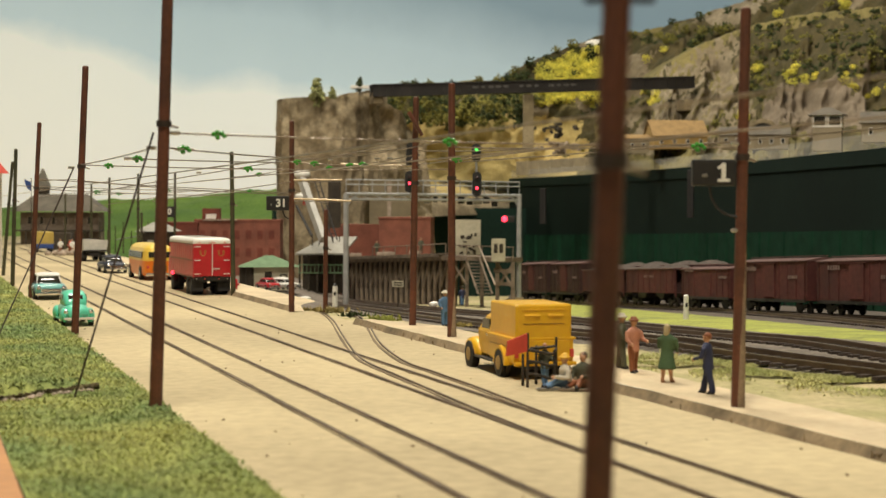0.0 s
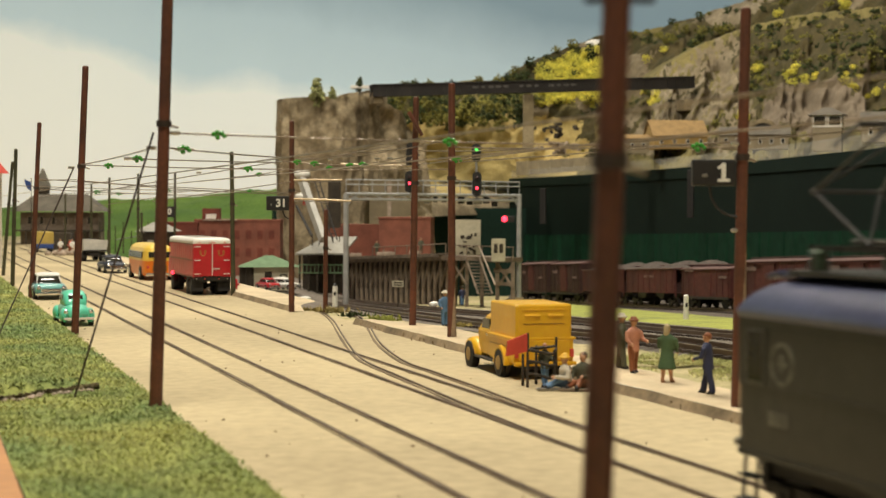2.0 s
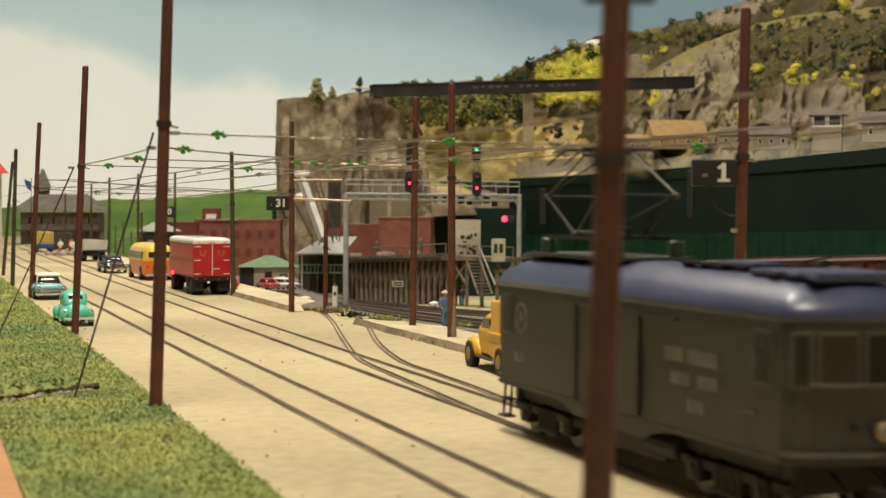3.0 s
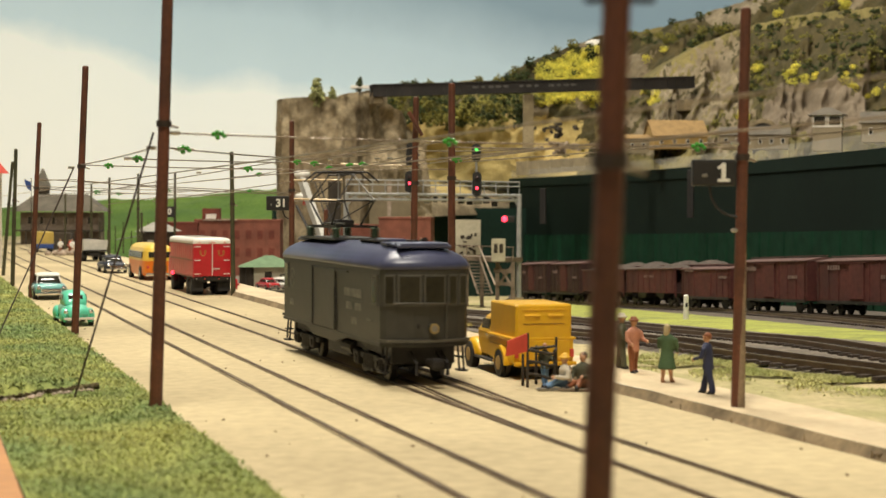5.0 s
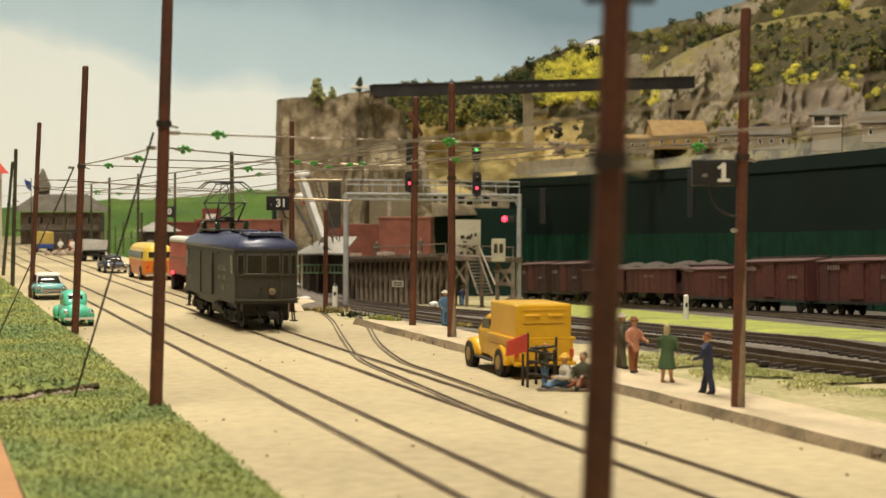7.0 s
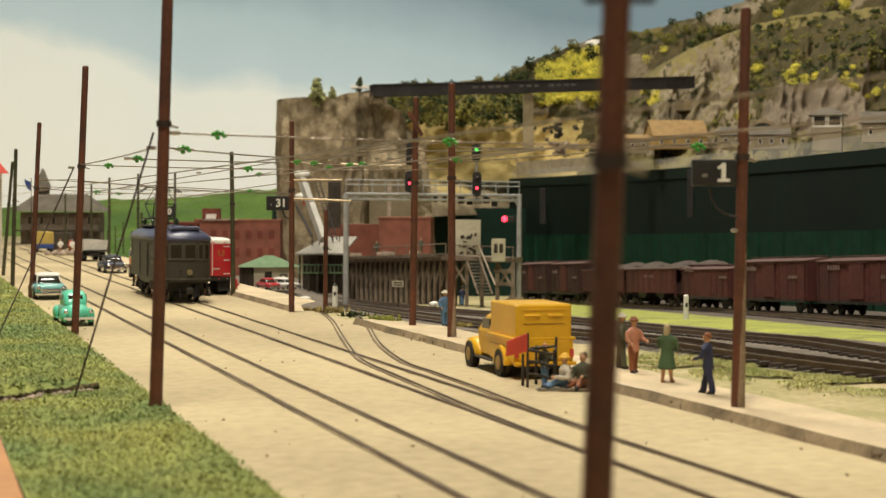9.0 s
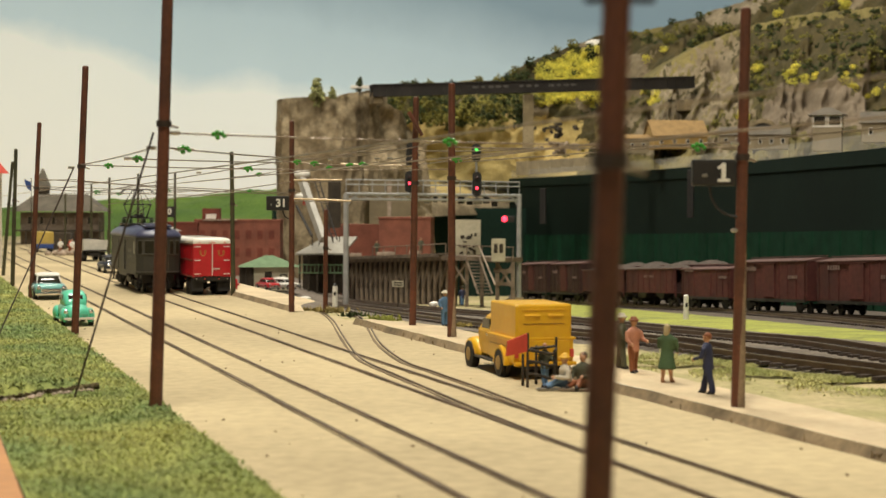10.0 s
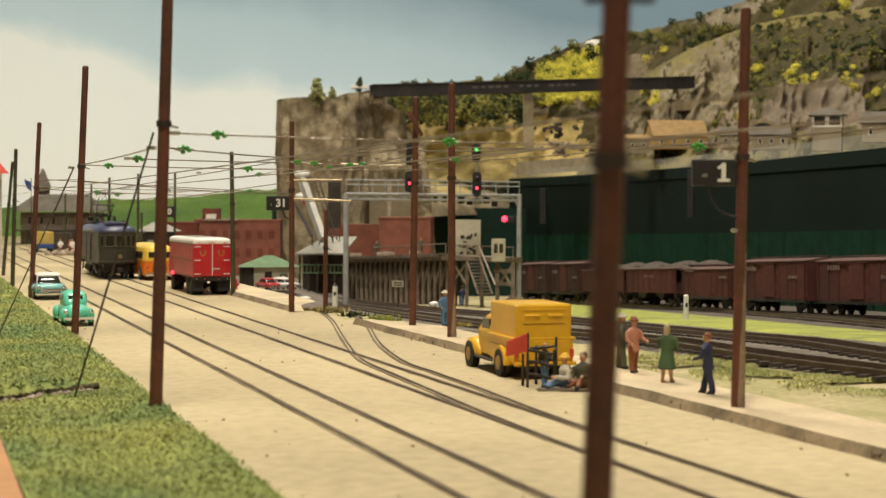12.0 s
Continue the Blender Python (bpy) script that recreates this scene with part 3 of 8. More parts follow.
def fascia():
    line = curve_points([(p[0], p[1]) for p in WALL], 10)
    top, strip_h = 12.1, 1.4

    def face(lo, hi, push):
        def at(u, v):
            k = u * (len(line) - 1)
            i = min(int(k), len(line) - 2)
            x = line[i][0] + (line[i + 1][0] - line[i][0]) * (k - i)
            y = line[i][1] + (line[i + 1][1] - line[i][1]) * (k - i)
            return (x - 0.2 * push, y - push, lo + (hi - lo) * v)
        return at

    def slab(lo, hi, push, thick):
        bm = B()
        bot = [(x - 0.2 * push, y - push, 0) for x, y, _ in line]
        return sweep(bm, [Vector(p) for p in bot], thick, lo, hi)
    setting("wall_fascia", slab(-14, top - strip_h, 0, 0.4), FASCIA, "dark green painted curved fascia board")
    setting("trim", slab(top - strip_h, top + 0.15, 0.15, 0.5), FASCIATOP, "grey green trim board along the fascia top")
    setting("trim_shield", slab(top + 0.15, top + 1.75, -0.1, 0.05), SHIELD, "clear acrylic shield along the deck edge")
    bm = B()
    for k in range(0, len(line) - 1, 4):
        x, y, _ = line[k]
        ball(bm, (x - 0.25, y - 0.75, top - 0.6), 0.13, 1)
    setting("trim_2", bm, BRIGHT, "bright screw heads on the trim board")
    for i, (k, w) in enumerate((((18.01, 278.00, 6.38), 1.15), ((33.05, 206.00, 7.87), 0.9))):
        single("fascia_slot", box(B(), k[0], k[1], k[2] + 0.5, w, 0.5, 6.4, -25, bevel=0.1), BLACK, "dark recessed slot plate on the green fascia", "slot plate", "fascia slots")
    curtain = B()

    def fold(u, v):
        k = u * (len(line) - 1)
        i = min(int(k), len(line) - 2)
        x = line[i][0] + (line[i + 1][0] - line[i][0]) * (k - i)
        y = line[i][1] + (line[i + 1][1] - line[i][1]) * (k - i)
        w = (1.2 * math.sin(u * 260 + 2 * noise.noise((u * 40, 0, 0))) + 0.4 * noise.noise((u * 90, v, 2))) * (0.35 + 0.65 * (1 - v))
        z = (4.3 - 0.020 * (y - 150)) * v + (-13) * (1 - v)
        return (x - 0.3, y - 1.6 - w, z)
    sheet(curtain, 900, 6, fold)
    single("curtain", curtain, CLOTH, "dark green pleated cloth curtain below the fascia", "curtain", smooth=True)


fascia()

# ---- hills, cliff, foliage ----


def foam(bm, c, r, rnd, num=14, squash=0.8, leaf=0.28):
    """A crown of many small clumps with an uneven outline."""
    for i in range(num):
        d = Vector((rnd.gauss(0, 1), rnd.gauss(0, 1), rnd.gauss(0, 1))).normalized() * r * rnd.uniform(0.35, 1.0)
        k = r * leaf * rnd.uniform(0.6, 1.4)
        m = Matrix.LocRotScale((c[0] + d.x, c[1] + d.y, c[2] + d.z * squash), Euler((rnd.uniform(0, 6), rnd.uniform(0, 6), rnd.uniform(0, 6))),
                               (k, k * rnd.uniform(0.6, 1), k * rnd.uniform(0.5, 0.9)))
        base = len(bm.verts)
        bm.verts += [m @ (v * rnd.uniform(0.75, 1.2)) for v in ICO_VERTS]
        bm.faces += [tuple(i + base for i in f) for f in ICO_FACES]


SKYLINE = [(-22.33, 330.00, 20.77), (-15.71, 330.00, 31.05), (-3.04, 330.00, 32.91), (11.45, 330.00, 34.17), (19.88, 330.00, 38.42), (27.10, 330.00, 41.45), (33.12, 330.00, 43.64), (43.30, 325.00, 44.30),
           (52.81, 318.00, 46.29), (60.65, 305.00, 48.35), (70.32, 290.00, 52.12), (79.93, 280.00, 53.63), (94.98, 270.00, 54.95)]


def hill():
    """The mountainside of the upper level: fields at its foot, rock faces above."""
    foot = [(p[0] * k, p[1] * k, 0) for p, k in zip(SKYLINE, (0.93,) * 7 + (0.88,) + (0.80,) * 5)]

    def at(u, v):
        k = u * (len(SKYLINE) - 1)
        i = min(int(k), len(SKYLINE) - 2)
        t = Vector(SKYLINE[i]).lerp(Vector(SKYLINE[i + 1]), k - i)
        f = Vector(foot[i]).lerp(Vector(foot[i + 1]), k - i)
        f.z = 12.0
        p = f.lerp(t, v)
        shape = v ** 1.25
        z = f.z + (t.z - f.z) * shape
        amp = min(1, 4 * v) * (0.35 + 0.65 * min(1, (1 - v) * 5))
        big = noise.fractal((p.x * 0.06, p.y * 0.05, z * 0.05), 0.9, 2.0, 4)
        fine = noise.fractal((p.x * 0.35, p.y * 0.3, z * 0.4), 0.8, 2.0, 3)
        return (p.x, p.y - amp * (7.5 * big + 1.6 * fine), z + amp * (2.8 * big + 0.9 * fine))
    bm = sheet(B(), 260, 90, at)
    for f in bm.faces:
        c = f.calc_center_median()
        k = noise.noise((c.x * 0.055, c.y * 0.05, c.z * 0.09 + 3))
        k2 = noise.fractal((c.x * 0.16, c.y * 0.14, c.z * 0.2), 0.9, 2.0, 4)
        if c.x < 27 + 4 * k2 and c.z < 25.5 + 2.5 * k:
            f.material_index = 3
            continue
        f.material_index = 1 if c.z < 16.5 + 3 * k else (0 if k + 0.5 * k2 > 0.10 else (2 if k2 > -0.35 else 1))
    ob = part("hillside", bm, [ROCKLIGHT, GRASSOLIVE, SCRUBHILL, MEADOW], smooth=True)
    tagged(ob, "rocky model mountainside with dry grass and scrub", kind="structure")
    return at


HILL_AT = hill()


def hill_foliage():
    rnd = random.Random(21)
    for nm, mt, num, lab, zone in (("yellow_bushes", LEAFY, 260, "yellow autumn foam bushes on the hillside", (0.335, 0.51, 0.55, 0.93)),
                                   ("olive_bushes", LEAFG, 420, "olive foam bushes on the hillside", (0.06, 1.0, 0.3, 1.0)),
                                   ("dark_bushes", LEAFD, 560, "dark green foam bushes on the hillside", (0.06, 1.0, 0.25, 1.0)),
                                   ("yellow_shrubs", LEAFY, 34, "scattered yellow shrubs between the rocks", (0.45, 1.0, 0.45, 0.95))):
        bm = Clumps()
        for i in range(num):
            u, v = rnd.uniform(zone[0], zone[1]), rnd.uniform(zone[2], zone[3])
            if "olive" in nm or "dark" in nm:
                if noise.noise((u * 9, v * 7, 1.5)) < 0.02 and u > 0.42:
                    continue
            if u < 0.45 and v < 0.62:
                continue
            p = HILL_AT(u, min(v, 1.0))
            r = rnd.uniform(0.5, 1.5) if "yellow_b" not in nm else rnd.uniform(0.9, 1.9)
            foam(bm, (p[0], p[1] - 0.6, p[2] + r * 0.35), r, rnd, 80 if mt is LEAFY else 40, 0.75, 0.12 if mt is LEAFY else 0.18)
        single(nm, bm, mt, lab, "bushes", kind="stuff")


hill_foliage()

SPUR = [(35.97, 268, 29.3), (39.12, 266, 31.9), (44.15, 264, 34.8), (49.58, 262, 36.7), (53.08, 258, 37.5), (57.38, 254, 38.3), (63.3, 248, 38.4), (69.58, 242, 38.3), (77.22, 235, 38.4), (85.7, 230, 38.6)]


def spur():
    """The near terrace of the mountain: a grassy top edge, scrub and pale cast rock below it."""
    last = len(SPUR) - 1

    def at(u, v):
        k = u * last
        i = min(int(k), last - 1)
        t = Vector(SPUR[i]).lerp(Vector(SPUR[i + 1]), k - i)
        back = max(0.0, v - 1.0)
        f = Vector((t.x * 0.86, t.y * 0.86 - 4, 12.2))
        w = min(v, 1.0)
        z = f.z + (t.z - f.z) * (0.55 * w + 0.45 * w ** 2.2)
        x, y = f.x + (t.x - f.x) * w ** 0.8, f.y + (t.y - f.y) * w ** 0.8
        amp = min(1, 5 * w) * (1 if v < 0.85 else max(0.12, 1 - (v - 0.85) * 7))
        fold = noise.fractal((u * 9, w * 2.2, 4.0), 0.9, 2.0, 4)
        fine = noise.fractal((u * 40, w * 24, 1.0), 0.8, 2.0, 4)
        crag = abs(noise.noise((u * 9 + w * 5, w * 5 - u * 3, 8)))
        return (x, y - amp * (5.0 * fold + 1.0 * fine + 3.0 * crag) + 120 * back, z + amp * (1.2 * fold + 0.45 * fine) + 3.0 * back + 0.15 * fine)
    nu, nv = 240, 84
    bm = sheet(B(), nu, nv, lambda u, v: at(u, v * 1.25))
    zones = []
    for i in range(nu):
        for j in range(nv):
            u, v = (i + 0.5) / nu, (j + 0.5) / nv * 1.25
            n1 = noise.fractal((u * 16, v * 6, 2.0), 0.9, 2.0, 4)
            n2 = noise.fractal((u * 45, v * 26, 6.0), 0.8, 2.0, 3)
            a, b = u + 0.03 * n1, v + 0.10 * n1 + 0.04 * n2
            if b > 0.97:
                m = 1
            elif a > 0.36 and b > 0.60:
                m = 2
            elif 0.44 < a < 0.72 and b > 0.34:
                m = 3
            elif a > 0.70 and 0.10 < b:
                m = 2
            elif a < 0.40 and b > 0.22 and n2 - 0.25 * n1 < 0.20:
                m = 0
            else:
                m = 1 if n1 > -0.1 else 2
            zones.append(m)
    bm.faces.ensure_lookup_table()
    for f, m in zip(bm.faces, zones):
        f.material_index = m
    tagged(part("hillside_spur", bm, [ROCKLIGHT, GRASSOLIVE, SCRUBHILL, ROCKPINK], smooth=True), "near mountain terrace with scrub and pale cast rock", kind="structure")
    rnd = random.Random(77)
    tufts, warm, olive = Clumps(), Clumps(), Clumps()
    for i in range(1100):
        u, v = rnd.uniform(0.30, 1.0), rnd.uniform(0.08, 0.99)
        n1 = noise.fractal((u * 16, v * 6, 2.0), 0.9, 2.0, 4)
        a, b = u + 0.03 * n1, v + 0.10 * n1
        if (a > 0.36 and b > 0.62) or (a > 0.72 and 0.12 < b < 0.5 + 0.1 * n1):
            r = rnd.uniform(0.45, 1.1)
            foam(tufts if rnd.random() < 0.45 else olive, at(u, v), r, rnd, 20, 0.55, 0.22)
    for u, v, n in ((0.535, 0.68, 5), (0.68, 0.62, 7), (0.03, 0.80, 4), (0.36, 0.50, 4), (0.80, 0.10, 5), (0.42, 0.75, 3), (0.60, 0.64, 3), (0.75, 0.58, 4)):
        for k in range(n):
            p = at(u + rnd.gauss(0, 0.012), v + rnd.gauss(0, 0.03))
            foam(warm, (p[0], p[1] - 0.6, p[2] + 0.3), rnd.uniform(0.5, 1.1), rnd, 90, 0.8, 0.12)
    for i in range(60):
        u = rnd.uniform(0.10, 0.42)
        v = 0.15 + (u - 0.10) * 1.6 + rnd.gauss(0, 0.05)
        foam(olive, at(u, max(0.05, min(0.95, v))), rnd.uniform(0.3, 0.7), rnd, 14, 0.6, 0.26)
    single("scrub_tufts", tufts, LEAFD, "dark scrub tufts on the terrace slope", "bushes", kind="stuff")
    single("olive_tufts", olive, LEAFG, "olive scrub tufts on the terrace slope", "bushes", kind="stuff")
    single("warm_bushes", warm, LEAFY, "yellow bushes dotted over the terrace slope", "bushes", kind="stuff")
    # tunnel portal at the foot
    t = thing("tunnel_portal", cm(48.0, 232.0, 14.2, 0, 0, -14), "dark stone tunnel mouth at the foot of the rocks", "tunnel")
    arc = [(-1.9, 0)] + [(-1.9 * math.cos(math.pi * k / 10), 3.2 + 1.9 * math.sin(math.pi * k / 10)) for k in range(11)] + [(1.9, 0)]
    # A black solid stands in for the darkness inside the tunnel.
    part("mouth", extrude(B(), arc, "y", -0.3, 0.3), BLACK, t)
    ring = B()
    for k in range(10):
        a0 = math.pi * (k + 0.5) / 10
        box(ring, -2.25 * math.cos(a0), -0.3, 3.2 + 2.25 * math.sin(a0), 0.72, 0.7, 0.62, ry=-90 + math.degrees(a0), bevel=0.06)
    for s in (-1, 1):
        box(ring, s * 2.25, -0.3, 1.6, 0.7, 0.7, 3.2, bevel=0.06)
    part("stone_ring", ring, ROCK, t)
    for x, y, z, h in ((48.3, 330, 43.4, 1.9), (50.6, 330, 44.0, 1.6), (52.6, 330, 44.8, 2.2), (56.5, 322, 46.2, 1.5)):
        c = thing("conifer", cm(x, y, z), "tiny dark conifer on the ridge", "tree", "ridge conifers")
        part("trunk", rod(B(), (0, 0, -1.0), (0, 0, h * 0.6), 0.12, 0.05, 6), TIMBERDK, c)
        crown = Clumps()
        for q in range(6):
            foam(crown, (0, 0, 0.15 + h * q / 6), h * (0.36 - 0.05 * q), rnd, 22, 0.6, 0.3)
        part("crown", crown, LEAFD, c)


spur()


single("plaster_peak", ball(B(), (0, 0, 0), 2.7, 3, 1.3, 0.7, 0.55), WHITE, "pale unpainted plaster knob on the ridge", "rock", smooth=True, at=cm(*(33.48, 331.00, 41.58)))


def cliff():
    """Rounded cliff block with a grassy rim."""
    cx, cy, r = -18.25, 250.0, 8.75
    lo, hi = -12.0, 23.70

    def at(u, v):
        a = -math.pi * (1.0 + 0.0 * v) + math.pi * 1.15 * u
        wob = noise.fractal((math.cos(a) * 2.2, math.sin(a) * 2.2, v * 3.2), 0.9, 2.0, 4)
        rad = r + 1.3 * wob * min(1, u * 6) + 0.5 * noise.noise((a * 9, v * 16, 0)) * min(1, u * 6)
        zz = lo + (hi - lo) * v + (1.3 * min(1, max(0, (u - 0.45) * 5)) if v > 0.97 else 0)
        return (cx + rad * math.cos(a), cy + 0.9 * rad * math.sin(a), zz + 0.25 * noise.noise((a * 3, 5, v)))
    bm = sheet(B(), 120, 80, at)
    setting("cliff", bm, ROCK, "brown carved plaster cliff with a rounded corner", True)
    top = B()
    sheet(top, 40, 12, lambda u, v: (cx + r * 0.99 * v * math.cos(-math.pi + 2 * math.pi * u), cy + 0.9 * r * 0.99 * v * math.sin(-math.pi + 2 * math.pi * u),
                                     hi + 0.5 * noise.noise((u * 9, v * 4, 2)) * v))
    setting("cliff_top", top, FIELD, "dry grassy top of the cliff", True)
    # the pale shoulder to the right of the cliff
    rough = B()

    def slope(u, v):
        x = -13.28 + 10.5 * u + 2.0 * (1 - v)
        y = 239 + 12 * u + 2 * v
        n1 = noise.fractal((u * 3, v * 4, 7), 0.9, 2.0, 4)
        return (x + 0.7 * n1, y - 2.2 * n1, -6 + (hi + 7.0 - 5.5 * u * u - 2 * u) * v + 0.5 * n1)
    sheet(rough, 60, 70, slope)
    # The lighter rock colour makes up for the shadow on this shoulder.
    setting("cliff_shoulder", rough, ROCK, "pale carved rock shoulder under the bridge", True)
    rnd = random.Random(3)
    for i, (p, r, mt) in enumerate((((-19.68, 240.00, 25.50), 1.7, LEAFPALE), ((-17.31, 240.00, 24.99), 0.8, LEAFPALE), ((-13.10, 240.00, 26.41), 0.9, LEAFD))):
        t = thing("bush", cm(p[0], p[1], p[2] - r), "small foam tree on the cliff top", "tree", "cliff trees")
        tr = B()
        rod(tr, (0, 0, -0.8), (0, 0, r), 0.12, 0.05, 6)
        part("trunk", tr, TIMBERDK, t)
        cr = Clumps()
        for k in range(5):
            foam(cr, (rnd.gauss(0, 0.1), 0, -0.5 + r * 0.42 * k), r * (0.85 - 0.12 * k), rnd, 60, 0.8, 0.22)
        part("crown", cr, mt, t)
    ob = single("cliff_bench", box(B(), 0, 0, 0.3, 3.4, 1.2, 0.5, bevel=0.08), WHITE, "pale stone slab at the cliff edge", "slab", at=cm(*(-12.74, 240.00, 24.83)))


cliff()


def green_hill():
    def at(u, v):
        x = -150 + 115 * u
        y = 372 - 46 * (1 - v)
        ridge = 6.2 + 5.0 * max(0, (u - 0.50) / 0.46) ** 0.8 + 0.5 * noise.noise((u * 6, 0, 0))
        return (x, y, -8 + (ridge + 8) * v ** 0.7 + 0.9 * noise.fractal((x * 0.12, y * 0.12, 2), 0.9, 2.0, 4))
    setting("green_hill", sheet(B(), 120, 40, at), HILLGREEN, "bright green rolling hill before the backdrop", True)


green_hill()


def bridge():
    a, b = Vector((-11.16, 238.00, 24.33)), Vector((40.65, 252.00, 27.0))
    d = b - a
    ang = math.degrees(math.atan2(d.y, d.x))
    t = thing("girder_bridge", cm(a.x, a.y, a.z, 0, 0, ang), "black plate girder railway bridge over the valley", "bridge")
    L = Vector((d.x, d.y, 0)).length
    rise = d.z / L
    tilt = Matrix.Rotation(-math.atan(rise), 4, "Y")
    for y in (-0.9, 0.9):
        part("girder", box(B(), L / 2, y, 0, L, 0.14, 1.75), GIRDER, t, at=tilt)
    part("deck", box(B(), L / 2, 0, 0.92, L, 2.4, 0.18), GIRDER, t, at=tilt)
    part("flange", box(B(), L / 2, -0.95, -0.85, L, 0.45, 0.1), GIRDER, t, at=tilt)
    st = B()
    for k in range(40):
        box(st, L * (k + 0.5) / 40, -1.0, 0, 0.08, 0.12, 1.6)
    tagged(part("stiffener", st, GIRDER, t, at=tilt), kind="stuff")
    word = B()
    for k, w in enumerate((0.9, 0.5, 0.7, 0.9, 0.8, 0, 0.6, 0.8, 0.7, 0, 0.9, 0.6, 0.8, 0.9)):
        if w:
            box(word, 16.5 + k * 1.25, -1.02, 0.15, w, 0.02, 0.32)
    part("lettering", word, mat("faint_lettering", (0.13, 0.12, 0.11), 0.8, vary=0.2, scale=1, bump=0), t, "faint pale lettering", at=tilt)
    for k in (1.0, L - 1.0):
        part("abutment", box(B(), k, 0.8, -1.0, 1.6, 3.0, 1.8, bevel=0.15), ROCK, t)
    p = (13.61, 248.00, 24.66)
    pier = single("bridge_pier", extrude(B(), [(-0.85, 0), (0.85, 0), (0.78, 9.0), (-0.78, 9.0)], "y", -1.2, 1.2), CONCRETE, "tan concrete pier under the girder bridge", "pier", at=cm(p[0], p[1], p[2] - 9.0))


bridge()


def gable_house(name, x, y, z, w, d, h, roof_h, wallmat, roofmat, label, turn=0, windows=3, over=0.3):
    t = thing(name, cm(x, y, z, 0, 0, turn), label, "house", "hillside houses" if name == "house" else "")
    part("wall", box(B(), 0, 0, h / 2, w, d, h), wallmat, t)
    for s in (-1, 1):
        slope = math.atan2(roof_h, d / 2)
        r = box(B(), 0, 0, 0, w + 2 * over, math.hypot(d / 2, roof_h) + over, 0.14)
        part("roof", r, roofmat, t, at=cm(0, s * d / 4 + s * over * 0.3, h + roof_h / 2 - over * 0.15, -s * math.degrees(slope)))
    for s in (-1, 1):
        part("gable", extrude(B(), [(-d / 2, h), (d / 2, h), (0, h + roof_h)], "x", s * w / 2 - 0.06, s * w / 2 + 0.06), wallmat, t)
    for k in range(windows):
        wx = -w / 2 + w * (k + 0.5) / windows
        win = part("window", box(B(), wx, -d / 2 - 0.02, h * 0.55, 0.5, 0.1, 0.8), WHITE, t)
        part("pane", box(B(), wx, -d / 2 - 0.06, h * 0.55, 0.38, 0.08, 0.66), GLASS, win)
    return t


def upper_level():
    x, y, z = (35.47, 236.00, 15.48)
    gable_house("house", x, y, z, 8.2, 6.0, 2.0, 2.4, TANHOUSE, TANROOF, "tan wooden house with a shingled gable roof", 8, 4)
    x, y, z = (28.92, 232.00, 14.70)
    gable_house("house", x, y, z, 3.4, 3.0, 2.2, 0.6, BEIGE, TANROOF, "small cream house with a low roof", 5, 2)
    x, y, z = (42.33, 210.00, 14.48)
    gable_house("house", x, y, z, 9.0, 3.6, 2.0, 1.0, BEIGE, DARKROOF, "long cream building with a grey roof", -12, 6)
    # lookout tower
    x, y, z = (44.35, 178.00, 13.42)
    t = thing("signal_tower", cm(x, y, z - 0.4, 0, 0, -18), "pale tower cabin with a hipped grey roof", "tower")
    part("wall", box(B(), 0, 0, 1.4, 3.2, 3.0, 2.8), BEIGE, t)
    part("cabin", box(B(), 0, 0, 3.4, 3.3, 3.1, 1.4), WHITE, t)
    for k in (-0.85, 0.85):
        part("pane", box(B(), k, -1.57, 3.45, 1.2, 0.08, 0.95), GLASS, t)
    part("pane", box(B(), 1.66, 0, 3.45, 0.08, 2.2, 0.95), GLASS, t)
    part("roof", loft(B(), [[(-2.2, -2, 4.1), (2.2, -2, 4.1), (2.2, 2, 4.1), (-2.2, 2, 4.1)], [(-0.5, -0.4, 5.0), (0.5, -0.4, 5.0), (0.5, 0.4, 5.0), (-0.5, 0.4, 5.0)]]), DARKROOF, t)
    x, y, z = (48.83, 172.00, 14.26)
    gable_house("house", x, y, z - 0.5, 4.0, 4, 2.2, 1.2, BEIGE, DARKROOF, "pale house with a dark grey roof", -20, 2)
    # deck behind the fascia
    line = WALL

    def deck(u, v):
        k = u * (len(line) - 1)
        i = min(int(k), len(line) - 2)
        p = Vector(line[i]).lerp(Vector(line[i + 1]), k - i)
        return (p.x + 4 * v, p.y + 1 + 125 * v, 11.9 + 0.9 * v + 0.3 * noise.noise((p.x * 0.3, 60 * v, 1)))
    setting("upper_deck", sheet(B(), 60, 40, deck), TOWNDIRT, "brown dirt ground of the upper level", True)

    def deck_left(u, v):
        x = -12.57 + (16.07 - -12.57) * u
        y = 243 + 95 * v + 64 * u
        n1 = noise.fractal((x * 0.2, y * 0.12, 6), 0.9, 2.0, 4)
        return (x, y - 2.0 * n1 * min(1, 4 * v), 4.6 + 1.0 * u + (10.6 - 1.0 * u) * v ** 0.45 + 0.8 * n1 * min(1, 5 * v))
    bm = sheet(B(), 90, 80, deck_left)
    for f in bm.faces:
        c = f.calc_center_median()
        f.material_index = 0 if noise.fractal((c.x * 0.14, c.y * 0.08, c.z * 0.3), 0.9, 2.0, 4) > -0.1 and c.z > 9.0 + 2.0 * noise.noise((c.x * 0.3, 0, 1)) or c.z > 12.0 else 1
    ob = tagged(part("valley_ground", bm, [MEADOW, ROCK], smooth=True), "dry grass and rock valley floor under the bridge", kind="structure")
    rnd = random.Random(12)
    bm = Clumps()
    for i in range(48):
        px, d = rnd.uniform(0, 1), rnd.uniform(0, 1)
        foam(bm, (-11.83 + 28 * px, 292 + 25 * d, 23.2 + 4.5 * rnd.random()), rnd.uniform(1.0, 2.0), rnd, 40, 0.9, 0.2)
